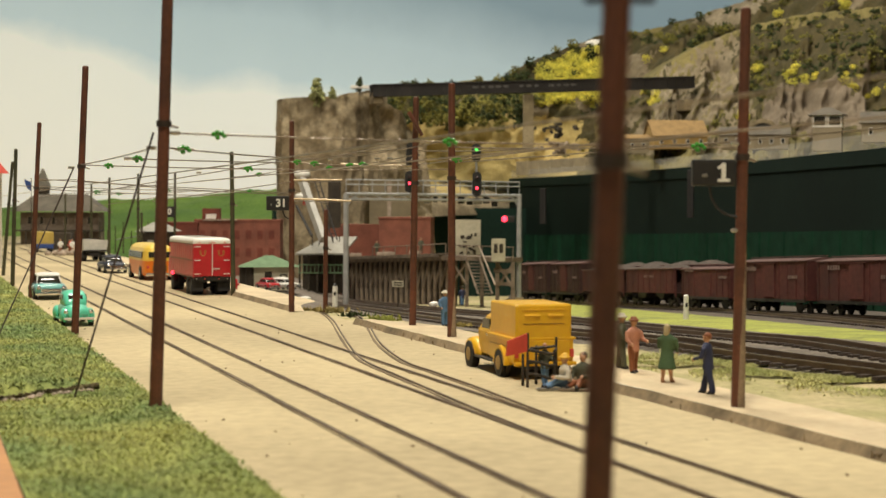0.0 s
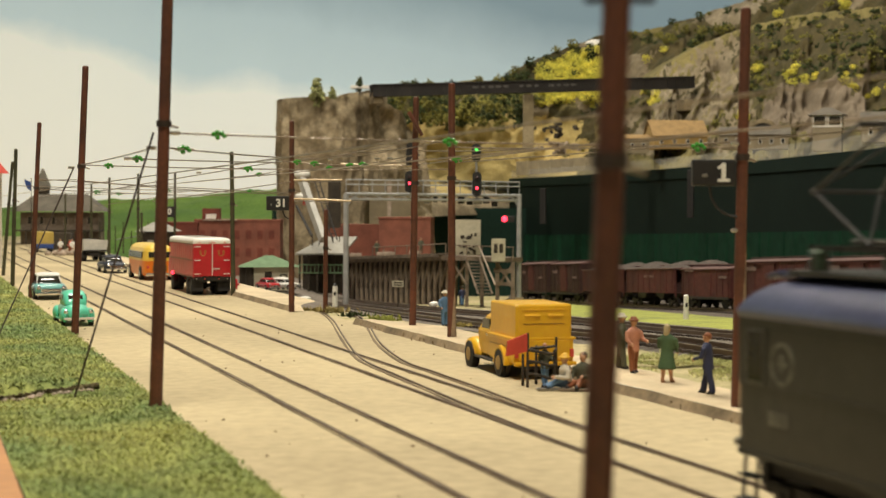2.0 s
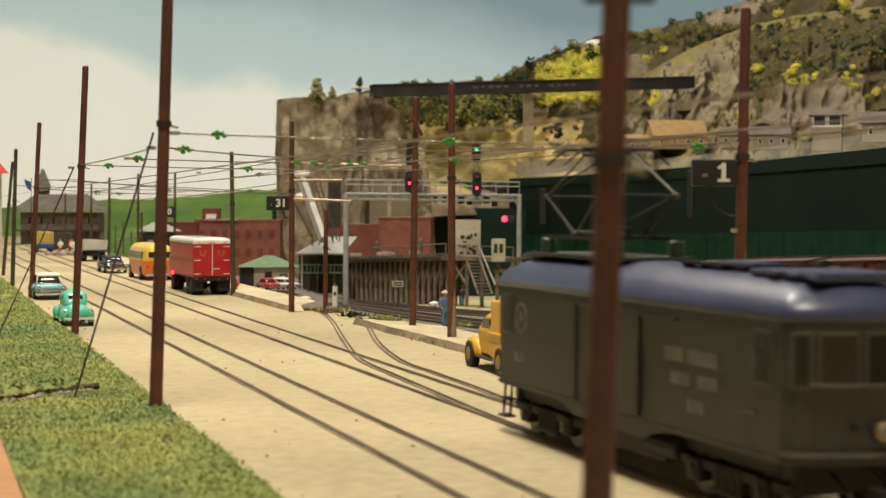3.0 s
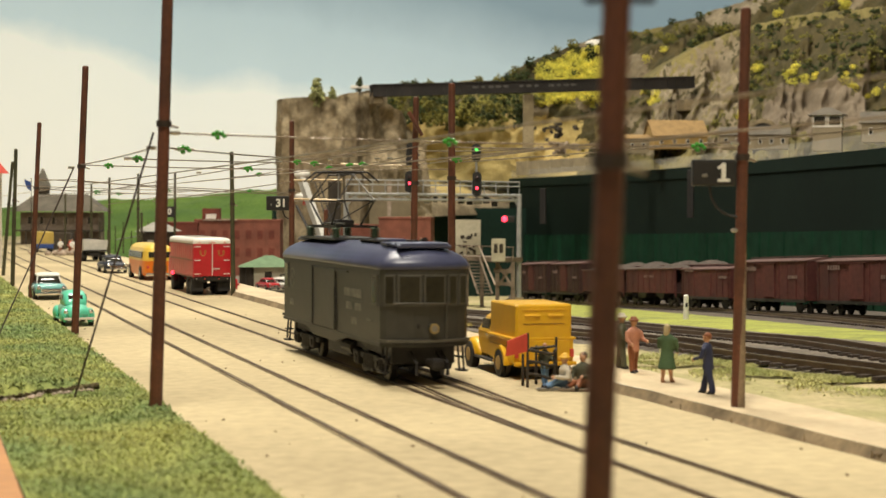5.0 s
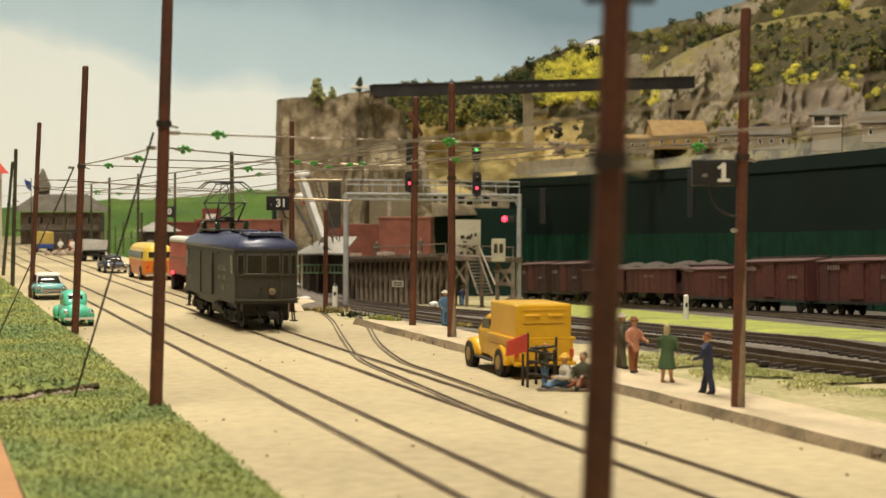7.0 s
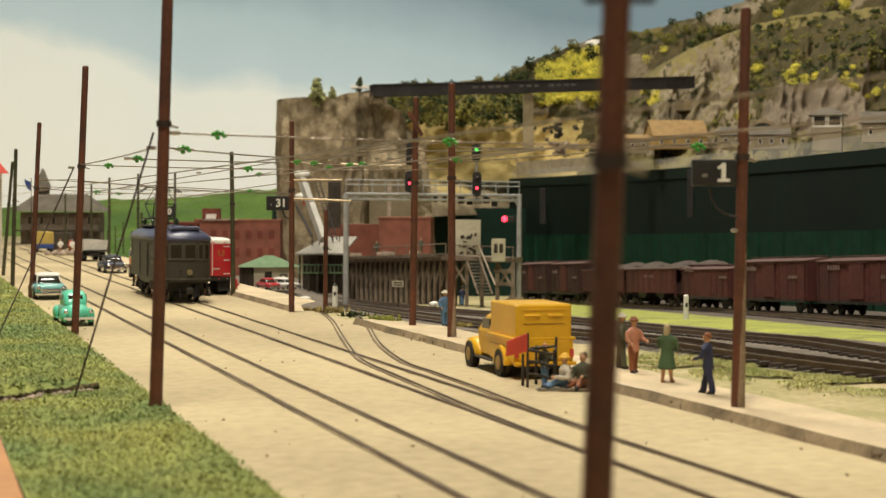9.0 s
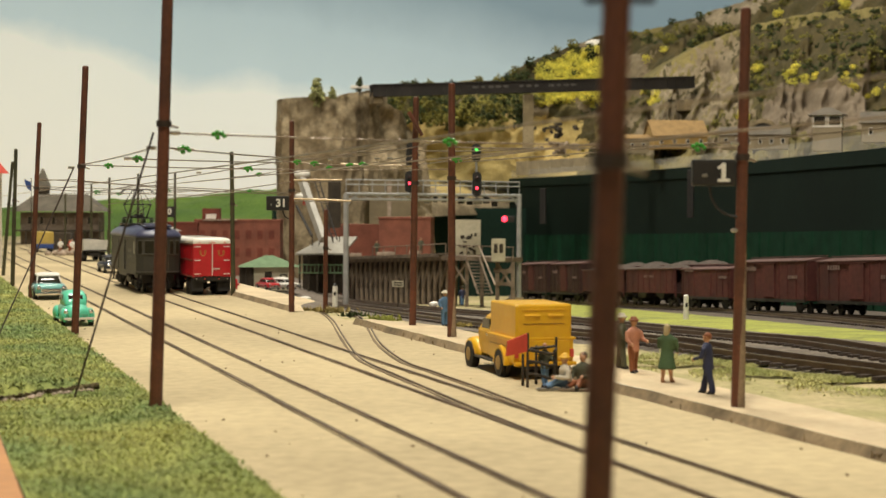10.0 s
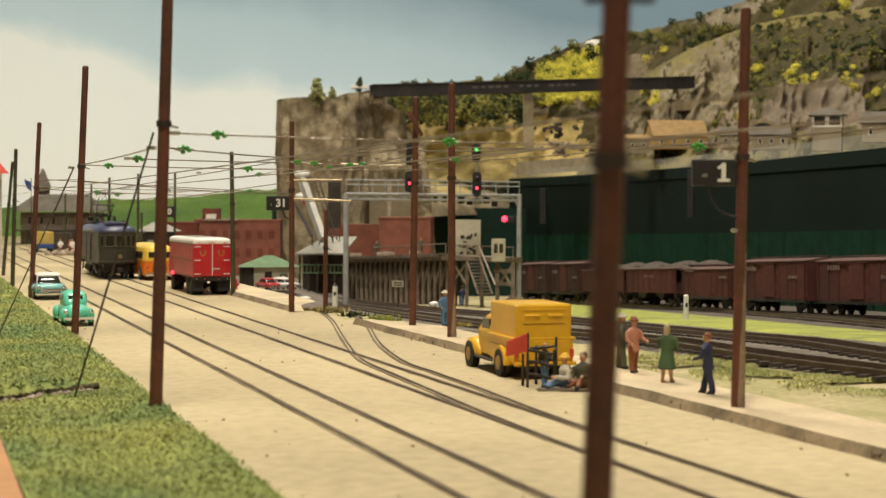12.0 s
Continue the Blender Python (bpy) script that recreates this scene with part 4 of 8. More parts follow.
    single("valley_trees", bm, LEAFD, "dark foam trees behind the bridge", "trees", kind="stuff")
    bm = Clumps()
    for i in range(46):
        foam(bm, (-11.83 + 28 * rnd.random(), 289 + 25 * rnd.random(), 23.0 + 5.5 * rnd.random()), rnd.uniform(1.0, 1.8), rnd, 36, 0.9, 0.2)
    single("valley_shrubs", bm, LEAFG, "olive foam trees behind the bridge", "trees", kind="stuff")
    # low retaining wall and rubble at the fascia edge
    a, b = Vector((14.15, 296.00, 14.41)), Vector((31.23, 262.00, 14.86))
    part_wall = B()
    for k in range(9):
        p = a.lerp(b, k / 9)
        q = a.lerp(b, (k + 0.96) / 9)
        c = (p + q) / 2
        box(part_wall, c.x, c.y, c.z - 0.3, (q - p).length, 0.4, 2.6 - 0.05 * k, math.degrees(math.atan2(q.y - p.y, q.x - p.x)), bevel=0.03)
    single("retaining_wall", part_wall, BEIGE, "beige panelled retaining wall at the deck edge", "wall")
    bm = B()
    for i in range(26):
        p = Vector((19.22, 262.00, 16.73)) + Vector((rnd.gauss(0, 2.2), rnd.gauss(0, 2), rnd.gauss(0, 0.5)))
        box(bm, *p, rnd.uniform(0.4, 1.8), rnd.uniform(0.3, 0.8), rnd.uniform(0.2, 0.6), rnd.uniform(0, 180), rnd.uniform(-30, 30), bevel=0.05)
    single("debris_pile", bm, [MORTAR], "pale rubble heap on the upper level", "rubble", kind="stuff")
    bm = B()
    for i in range(16):
        p = Vector((18.73, 262.00, 19.31)) + Vector((rnd.gauss(0, 1.7), rnd.gauss(0, 1.5), rnd.gauss(0, 0.8)))
        box(bm, *p, rnd.uniform(0.5, 2.2), rnd.uniform(0.3, 0.9), rnd.uniform(0.3, 1.0), rnd.uniform(0, 180), rnd.uniform(-40, 40), bevel=0.05)
    single("scrap_heap", bm, TIMBERDK, "dark broken timber heap under the bridge", "heap", kind="stuff")


upper_level()

# ---- poles and overhead wires ----


def pole(x, y, z, h, r, lean=(0.0, 0.0), mt=None, label="", worn=0.0):
    t = thing("line_pole", cm(x, y, z), label or "brown stained wooden line pole", "utility pole", "line poles")
    top = Vector((lean[0], lean[1], h))
    part("shaft", rod(B(), (0, 0, -0.4), top, r, r * 0.82, 14), mt or POLE, t, smooth=False)
    part("cap", ball(B(), top, r * 0.84, 2, 1, 1, 0.55), mt or POLE, t, smooth=True)
    if r > 0.14:
        k = 0.63
        part("band", rod(B(), top * k - Vector((0, 0, 0.09)), top * k + Vector((0, 0, 0.09)), r * 1.14, r * 1.14, 12), WIREDARK, t)
        part("hook", rod(B(), top * k, top * k + Vector((r * 2.2, 0, -0.12)), 0.05, 0.03, 6), WIRE, t)
    if worn:
        part("worn_face", rod(B(), (0.06, -0.03, 0.0), (0.03 + lean[0] * worn / h, 0.0, worn), r * 0.92, r * 0.72, 14), POLEWORN, t, "greyed worn wood near the ground")
    return t


def poles():
    # left row, leaning
    x, y = (-8.59, 45.96)
    pole(x, y, 0, 13.6, 0.20, (0.42, 0))
    x, y = (-17.69, 73.92)
    pole(x, y, 0, 12.8, 0.185, (0.55, 0))
    x, y = (-27.94, 104.43)
    pole(x, y, 0, 11.8, 0.18, (0.60, 0), worn=0)
    x, y = (-33.44, 119.58)
    pole(x, y, 0, 10.6, 0.17, (0.30, 0), POLEDARK)
    x, y = (-39.66, 138.75)
    pole(x, y, 0, 10.2, 0.16, (0.9, 0), POLEDARK)
    # right row
    x, y = (8.64, 45.08)
    pole(x, y, 0.3, 11.6, 0.185, (0.16, 0), worn=5.6)
    x, y = (0.40, 69.80)
    pole(x, y, 0.3, 11.4, 0.185, (-0.03, 0), worn=2.8)
    x, y = (-1.51, 76.79)
    pole(x, y, 0.2, 11.4, 0.18, (0.14, 0))
    x, y = (-8.94, 91.00)
    pole(x, y, 0.3, 10.9, 0.175, (0, 0))
    x, y = (-6.91, 90.60)
    pole(x, y, 0, 6.0, 0.15, (0.02, 0))
    x, y = (-14.67, 107.76)
    pole(x, y, 0.3, 9.7, 0.17, (-0.12, 0), POLEDARK)
    # far poles along both sides
    for x, y, h in ((-33.88, 156.3, 9.17), (-30.96, 156.3, 9.57), (-29.48, 169.2, 9.99), (-45.74, 200.2, 9.18), (-52.30, 213.2, 8.21), (-33.14, 169.2, 5.59)):
        pole(x, y, 0, h, 0.15, (0.05, 0), POLEDARK, "dark weathered line pole along the street")
    # the pole close by
    x, y, z = (1.72, 16.50, 5.61)
    near = pole(x - 0.165, y, 0, 10.4, 0.178, (0.36, 0), label="brown line pole with a metal cross bracket")
    part("bracket", box(B(), 0.32, 0, 8.27, 0.75, 0.10, 0.07, bevel=0.02), UNDER, near, "dark bracket arm")


poles()


def wire_between(bm, a, b, r=0.028, sag=0.0, n=10):
    a, b = Vector(a), Vector(b)
    pts = [a.lerp(b, k / n) - Vector((0, 0, sag * 4 * (k / n) * (1 - k / n))) for k in range(n + 1)]
    q = (b - a).to_track_quat("Z", "Y")
    loft(bm, [[p + q @ Vector((r * math.cos(k * 1.2566), r * math.sin(k * 1.2566), 0)) for k in range(5)] for p in pts])


def insulator(p, s=0.19):
    t = thing("insulator", cm(*p), "green glass insulator threaded on a span wire", "insulator", "green insulators")
    part("core", rod(B(), (-s * 1.6, 0, 0), (s * 1.6, 0, 0), s * 0.16, s * 0.16, 6), WIRE, t)
    for dx, dz, r in ((-0.85, 0.1, 0.42), (-0.3, 0.42, 0.40), (-0.2, -0.4, 0.44), (0.4, 0.25, 0.44), (0.85, -0.15, 0.40)):
        part("bead", ball(B(), (dx * s, 0.3 * s * dz, dz * s), s * r, 2), INSUL, t, smooth=True)


def overhead():
    def span(a, b, ins=(), sag=0.0, mt=None, r=0.028):
        bm = B()
        wire_between(bm, a, b, r, sag)
        single("span_wire", bm, mt or WIRE, "thin tarnished span wire between poles", "wire", "span wires")
        for f in ins:
            insulator(Vector(a).lerp(Vector(b), f) - Vector((0, 0, sag * 4 * f * (1 - f))))
    span((-8.26, 46.50, 8.32), (8.57, 45.40, 7.90), (0.09, 0.503, 0.938), 0.05)
    span((-8.39, 46.80, 7.89), (-6.53, 62.00, 8.12), (0.12,), 0.02)
    span((-17.71, 75.00, 8.17), (0.40, 70.40, 7.90), (0.085, 0.47), 0.10)
    span((-12.24, 60.00, 7.99), (-7.85, 74.00, 8.29), (0.05,), 0.02)
    span((-28.07, 106.00, 8.08), (-9.08, 92.00, 7.02), (0.53, 0.86), 0.03)
    span((-33.55, 121.00, 7.83), (-14.84, 109.00, 7.27), (0.72,), 0.03)
    span((-23.62, 100.00, 6.95), (-8.28, 78.00, 8.47), (), 0.0)
    span((-18.10, 96.00, 6.51), (-8.89, 90.00, 7.66), (), 0.0)
    span((-8.34, 80.00, 8.56), (-1.40, 77.00, 8.27), (0.12, 0.25, 0.52), 0.12)
    span((-9.88, 90.00, 8.71), (-1.82, 77.00, 9.14), (), 0.0)
    span((-9.05, 92.00, 7.70), (-9.32, 150.00, 8.78), (), 0.0)
    span((-9.05, 92.00, 6.55), (-9.31, 150.00, 6.80), (), 0.0)
    span((-1.40, 77.00, 9.48), (-8.23, 100.00, 9.28), (), 0.0)
    span((-1.40, 77.00, 8.29), (4.86, 50.00, 8.20), (0.32,), 0.0)
    span((-17.71, 75.00, 8.17), (-8.86, 47.00, 7.89), (), 0.05)
    span((-29.75, 130.00, 7.23), (-21.65, 130.00, 7.50), (0.3,), 0.0)
    span((-33.78, 150.00, 6.32), (-24.34, 140.00, 7.35), (), 0.0)
    span((-28.07, 106.00, 7.96), (-25.98, 110.00, 8.13), (), 0.0)
    for a, b in (((-5.85, 88.0, 8.65), (-1.75, 88.0, 8.55)), ((-8.52, 88.0, 7.72), (-5.78, 88.0, 7.75)), ((-8.52, 88.0, 6.66), (-5.23, 88.0, 6.55))):
        single("span_rod", rod(B(), a, b, 0.06, 0.05, 8), RODPALE, "pale straight span rod between poles", "rod", "span rods")
    span((-8.8, 91.0, 9.05), (0.35, 70.0, 9.25), (), 0.25)
    span((-9.0, 91.0, 8.35), (-1.4, 77.0, 8.80), (0.35, 0.62), 0.18)
    span((-14.8, 108.0, 8.3), (-8.9, 91.0, 8.5), (0.5,), 0.1)
    span((-1.4, 77.0, 9.0), (8.6, 45.2, 8.35), (), 0.2)
    span((0.42, 70.0, 8.9), (8.6, 45.2, 8.05), (), 0.12)
    span((0.42, 70.0, 8.2), (12.5, 40.0, 8.3), (), 0.05)
    span((-27.9, 106.0, 7.4), (-14.7, 108.0, 7.0), (0.3,), 0.1)
    span((-17.6, 75.0, 7.4), (-8.9, 91.0, 6.95), (), 0.12)
    single("pole_brace", rod(B(), (-1.72, 76.3, 10.88), (-1.05, 76.3, 9.72), 0.11, 0.09, 8), POLE, "short diagonal wooden brace on a pole", "brace")
    # contact wires above both tracks
    for o in (TRACK_A, TRACK_B):
        bm = B()
        wire_between(bm, street(0, o, 7.75), street(240, o, 7.75), 0.03, 0.0, 40)
        single("contact_wire", bm, WIRE, "trolley contact wire hung over the street track", "wire", "contact wires")
    # guy wires
    for a, b in (((-8.79, 46.80, 8.35), (-11.44, 47.50, -0.05)), ((-17.96, 75.00, 8.06), (-19.63, 78.00, 5.97)), ((-17.99, 75.00, 8.00), (-20.28, 70.00, 0.10))):
        bm = B()
        wire_between(bm, a, b, 0.035)
        single("guy_wire", bm, WIREDARK, "taut dark guy wire from a pole", "wire", "guy wires")
    # bright clips on poles
    for p in ((8.53, 45.00, 8.00), (-1.45, 76.80, 8.57), (-1.31, 76.80, 8.77), (-12.02, 90.00, 8.70), (8.56, 45.00, 5.47), (-8.09, 46.50, 8.32), (-12.28, 60.00, 7.99), (-8.90, 47.00, 7.89), (-18.10, 75.00, 8.03), (-15.06, 95.00, 8.29), (-6.44, 88.00, 8.89), (-3.42, 80.00, 8.67), (-2.77, 80.00, 8.70), (-1.26, 77.00, 9.48), (-8.30, 78.00, 8.44), (1.24, 70.00, 9.12)):
        single("wire_clip", box(B(), 0, 0, 0, 0.3, 0.1, 0.12, 20, bevel=0.03), BRIGHT, "bright soldered wire clip", "clip", "wire clips", at=cm(*p))


overhead()


def number_sign(x, y, z, w, h, text, tx, size, arm):
    t = thing("number_sign", cm(x, y, z), "black number board with white digits on a pole bracket", "sign", "number signs")
    part("board", box(B(), 0, 0, 0, w, 0.3, h, bevel=0.06), BLACK, t)
    cu = bpy.data.curves.new("digits", "FONT")
    cu.body, cu.size, cu.align_x, cu.align_y, cu.extrude, cu.offset = text, size * CM, "CENTER", "CENTER", 0.0001, 0.00032 if len(text) == 1 else 0.0002
    cu.materials.append(WHITE)
    d = new("digits", cu)
    d.parent = t
    d.matrix_basis = cm(tx, -0.17, 0, 90)
    if text == "1":
        part("digit_foot", box(B(), tx, -0.17, -0.22, 0.36, 0.03, 0.09), WHITE, t)
        part("digit_flag", box(B(), tx - 0.10, -0.17, 0.17, 0.16, 0.03, 0.09, ry=-30), WHITE, t)
    part("dot", box(B(), -w * 0.22 if len(text) == 1 else -w * 0.28, -0.16, -0.08, 0.16 if len(text) == 1 else 0.08, 0.04, 0.1, bevel=0.02), STEEL, t)
    bm = B()
    for k in range(6):
        a0, a1 = radians(15 * k), radians(15 * k + 15)
        rod(bm, (w / 2 - arm * math.cos(a0) * 0.9 + 0.05, 0, -h / 2 - arm * math.sin(a0) * 1.0), (w / 2 - arm * math.cos(a1) * 0.9 + 0.05, 0, -h / 2 - arm * math.sin(a1) * 1.0), 0.04, 0.04, 5)
    part("arm", bm, UNDER, t)


x, y, z = (7.89, 45.00, 7.15)
number_sign(x, y, z, 1.28, 0.78, "1", 0.26, 0.66, 0.9)
x, y, z = (-9.86, 92.00, 6.41)
number_sign(x, y, z, 1.38, 0.86, "31", 0.2, 0.66, 0.5)
number_sign(-29.9, 168.5, 5.77, 1.15, 1.15, "0", 0.0, 0.9, 0.3)


# ---- vehicles ----
def wheel(parent, x, y, r, w, tyre=TYRE, hub=CHROME, name="wheel", z=None):
    k = part(name, rod(B(), (-w / 2, 0, 0), (w / 2, 0, 0), r, r, 18), tyre, parent, at=cm(x, y, r if z is None else z))
    part("rim", rod(B(), (-w / 2 - 0.02, 0, 0), (w / 2 + 0.02, 0, 0), r * 0.55, r * 0.55, 12), hub, k)
    return k


def arch(w, h0, h1, n=8):
    """Half profile of a roof: from one eave over the crown to the other."""
    return [(-w / 2 * math.cos(math.pi * k / n), h0 + (h1 - h0) * math.sin(math.pi * k / n) ** 0.8) for k in range(n + 1)]


LOCO_WHEELS = []


def locomotive():
    t = thing("electric_locomotive", on_street(-17.5, TRACK_B), "olive grey electric freight locomotive with blue roof and pantograph", "locomotive")
    L, W, z1, z2, z3 = 15.5, 3.16, 1.30, 4.02, 4.80
    nose = [(-W / 2, 0.62), (-1.42, 0.40), (-1.1, 0.22), (-0.55, 0.06), (0, 0.0), (0.55, 0.06), (1.1, 0.22), (1.42, 0.40), (W / 2, 0.62)]

    def nose_y(x):
        for (xa, ya), (xb, yb) in zip(nose, nose[1:]):
            if x <= xb:
                return ya + (yb - ya) * (x - xa) / (xb - xa)
        return nose[-1][1]
    plan = nose + [(x, L - y) for x, y in nose[::-1]]

    def swell(dx, dy):
        return [(x * (1 + dx), (y - L / 2) * (1 + dy) + L / 2) for x, y in plan]
    bm = extrude(B(), plan, "z", z1, z2)
    part("body", bm, LOCO, t)
    part("sill_strip", extrude(B(), swell(0.02, 0.006), "z", z1 + 0.02, z1 + 0.12), LOCODARK, t)
    part("letterboard", extrude(B(), swell(0.014, 0.005), "z", z2 - 0.26, z2), LOCODARK, t)
    part("belt_rail", extrude(B(), swell(0.012, 0.004), "z", 2.66, 2.73), LOCO, t)
    # roof: shallow arch, rounded down over both noses
    rings = []
    for inset, z in ((-0.05, z2 - 0.07), (-0.07, z2 + 0.06), (0.02, z2 + 0.22), (0.16, z2 + 0.38), (0.40, z2 + 0.54), (0.75, z2 + 0.67), (1.15, z3)):
        kx, ky = 1 - inset / (W / 2), 1 - (inset * 1.15) / (L / 2)
        rings.append([(x * kx, (y - L / 2) * ky + L / 2, z) for x, y in plan])
    roof = part("roof", loft(B(), rings), ROOFBLUE, t, "blue grey domed roof", smooth=True)
    for y0, tilt in ((0.72, 14), (1.32, 9), (1.95, 4)):
        for sgn in (0, 1):
            y = y0 if not sgn else L - y0
            z = z3 - 0.10 + 0.10 * math.sqrt(y0 / 2)
            part("roof_louvre", box(B(), 0, y, z, 2.05 - 0.1 * (2 - y0), 0.46, 0.10, rx=tilt if not sgn else -tilt, bevel=0.035), ROOFBLUE, roof)
    part("hatch", box(B(), 0, 1.75, z3 - 0.02, 1.75, 2.5, 0.12, bevel=0.05), ROOFBLUE, roof)
    for x in (-0.55, 0.55):
        part("roof_walk", box(B(), x, 4.8, z3 + 0.06, 0.26, 3.0, 0.06), UNDER, roof)
        for y in (3.5, 4.4, 5.3, 6.1):
            part("walk_bracket", box(B(), x, y, z3 + 0.01, 0.30, 0.08, 0.08), UNDER, roof)
    part("vent_box", box(B(), 0, 4.5, z3 + 0.05, 0.7, 1.5, 0.16, bevel=0.05), ROOFBLUE, roof)
    part("roof_walk", box(B(), 0, 13.9, z3 + 0.03, 0.6, 1.6, 0.05), UNDER, roof)
    part("horn", rod(B(), (0.75, 3.3, z3 + 0.06), (0.75, 2.8, z3 + 0.1), 0.05, 0.11, 8), UNDER, roof)
    # glazing follows the bowed noses
    for end in (0, 1):
        for x0, x1 in ((-1.46, -1.14), (-1.06, -0.30), (-0.20, 0.56), (0.68, 1.02), (1.10, 1.42)):
            y0, y1 = nose_y(x0), nose_y(x1)
            cx, cy = (x0 + x1) / 2, (y0 + y1) / 2
            ang = math.degrees(math.atan2(y1 - y0, x1 - x0))
            ln = math.hypot(x1 - x0, y1 - y0)
            if end:
                cy, ang = L - cy, -ang
            turn = Matrix.Translation((cx * CM, cy * CM, 0)) @ Matrix.Rotation(radians(ang), 4, "Z")
            out = -1 if not end else 1
            win = part("window", box(B(), 0, out * 0.03, 3.24, ln + 0.04, 0.10, 1.08, bevel=0.03), LOCOFRAME, t, at=turn)
            part("pane", box(B(), 0, out * 0.075, 3.25, ln - 0.10, 0.03, 0.92), CABGLASS, win)
        out = -1 if not end else 1
        y_at = (lambda v: v) if not end else (lambda v: L - v)
        rail = B()
        for xa, xb in ((-1.25, -0.62), (-0.62, 0.0), (0.0, 0.62)):
            rod(rail, (xa, y_at(nose_y(xa) - 0.13), 2.80), (xb, y_at(nose_y(xb) - 0.13), 2.80), 0.032, 0.032, 6)
        rod(rail, (0.62, y_at(nose_y(0.62) - 0.13), 2.80), (0.62, y_at(nose_y(0.62) - 0.10), 1.5), 0.028, 0.028, 6)
        part("handrail", rail, STEELDARK, t)
        lamp = part("headlight", rod(B(), (0.12, y_at(0.15), 1.94), (0.12, y_at(-0.17), 1.94), 0.17, 0.19, 18), LOCO, t, "round headlight in a brass rim")
        part("rim", rod(B(), (0.12, y_at(-0.16), 1.94), (0.12, y_at(-0.21), 1.94), 0.19, 0.17, 18), BRASS, lamp)
        part("lens", rod(B(), (0.12, y_at(-0.20), 1.94), (0.12, y_at(-0.225), 1.94), 0.12, 0.11, 16), STEEL, lamp)
        part("whistle", box(B(), -0.42, y_at(-0.08), 2.02, 0.09, 0.1, 0.16, bevel=0.03), UNDER, t)
        ledge = [(x * 1.04, y_at(nose_y(x) - 0.13)) for x, _ in nose] + [(x * 0.92, y_at(nose_y(x) + 0.12)) for x, _ in nose[::-1]]
        part("anticlimber", extrude(B(), ledge, "z", 1.46, 1.56), STEELDARK, t)
        part("coupler_bar", box(B(), 0, y_at(-0.30), 0.80, 0.22, 0.9, 0.22, bevel=0.05), UNDER, t)
        part("knuckle", box(B(), 0.05, y_at(-0.72), 0.78, 0.46, 0.40, 0.42, bevel=0.12), UNDER, t)
        part("buffer_beam", box(B(), 0, y_at(0.80), 1.0, 2.3, 0.3, 0.62, bevel=0.04), UNDER, t)
        hoses = B()
        for x in (-0.5, 0.42, 0.62):
            rod(hoses, (x, y_at(0.55), 1.1), (x + 0.06, y_at(0.0), 0.72), 0.05, 0.05, 6)
            rod(hoses, (x + 0.06, y_at(0.0), 0.72), (x + 0.02, y_at(-0.05), 0.34), 0.05, 0.06, 6)
        part("air_hose", hoses, UNDER, t)
        for x in (-1.36, 1.36):
            st = B()
            yy = y_at(0.72)
            for k in (-0.24, 0.24):
                rod(st, (x, yy + k, z1 + 0.05), (x * 1.05, yy + k, 0.42), 0.04, 0.04, 6)
            box(st, x * 1.05, yy, 0.42, 0.30, 0.56, 0.06)
            box(st, x * 1.02, yy, 0.88, 0.26, 0.52, 0.05)
            part("step", st, UNDER, t)
    # sides: doors, windows, lettering
    for s in (-1, 1):
        x = s * W / 2
        door = part("baggage_door", box(B(), x + s * 0.025, 8.05, 2.62, 0.07, 3.3, 2.3, bevel=0.02), LOCO, t)
        part("door_track", box(B(), x + s * 0.06, 7.4, 3.72, 0.06, 5.6, 0.06), LOCODARK, door)
        # The black bar stands in for the dark recess at the door's end.
        part("door_edge", box(B(), x + s * 0.07, 9.75, 2.62, 0.07, 0.16, 2.3), BLACK, door)
        part("door_edge", box(B(), x + s * 0.07, 6.42, 2.30, 0.06, 0.14, 1.6), LOCODARK, door)
        for y in (1.2, L - 1.2):
            win = part("window", box(B(), x + s * 0.015, y, 3.22, 0.06, 0.66, 1.08, bevel=0.02), LOCOFRAME, t)
            part("pane", box(B(), x + s * 0.04, y, 3.24, 0.04, 0.50, 0.92), CABGLASS, win)
        part("grab_iron", rod(B(), (x + s * 0.05, 2.0, 2.15), (x + s * 0.05, 1.45, 2.15), 0.03, 0.03, 6), STEELDARK, t)
        side_text = part("lettering", box(B(), x + s * 0.003, 4.0, 2.75, 0.004, 0.05, 0.05), LOCOTEXT, t, "faded lettering bars")
        for z, h, y0, n, gap in ((2.98, 0.30, 5.15, 14, (5,)), (2.50, 0.27, 4.85, 12, (5, 6))):
            for k in range(n):
                if k not in gap:
                    part("letter_bar", box(B(), x + s * 0.008, y0 - k * 0.165, z, 0.02, 0.11, h), LOCOTEXT, side_text)
        for y0, z in ((4.1, 1.98), (L - 1.75, 2.12)):
            for k in range(3):
                part("number_bar", box(B(), x + s * 0.008, y0 - k * 0.24, z, 0.02, 0.16, 0.27), LOCOTEXT, side_text)
        em = B()
        hoop = []
        for k in range(25):
            c, q = math.cos(k * math.tau / 24), math.sin(k * math.tau / 24)
            hoop.append([(x + s * d, L - 2.1 + r * c, 3.16 + r * q) for r, d in ((0.33, -0.01), (0.33, 0.014), (0.41, 0.014), (0.41, -0.01))])
        loft(em, hoop, False)
        ring = part("emblem", em, EMBLEM, t, "worn round emblem")
        part("emblem_bar", box(B(), x + s * 0.005, L - 2.1, 3.16, 0.02, 0.30, 0.10), EMBLEM, ring)
        part("emblem_bar", box(B(), x + s * 0.005, L - 2.1, 3.16, 0.024, 0.10, 0.34), EMBLEM, ring)
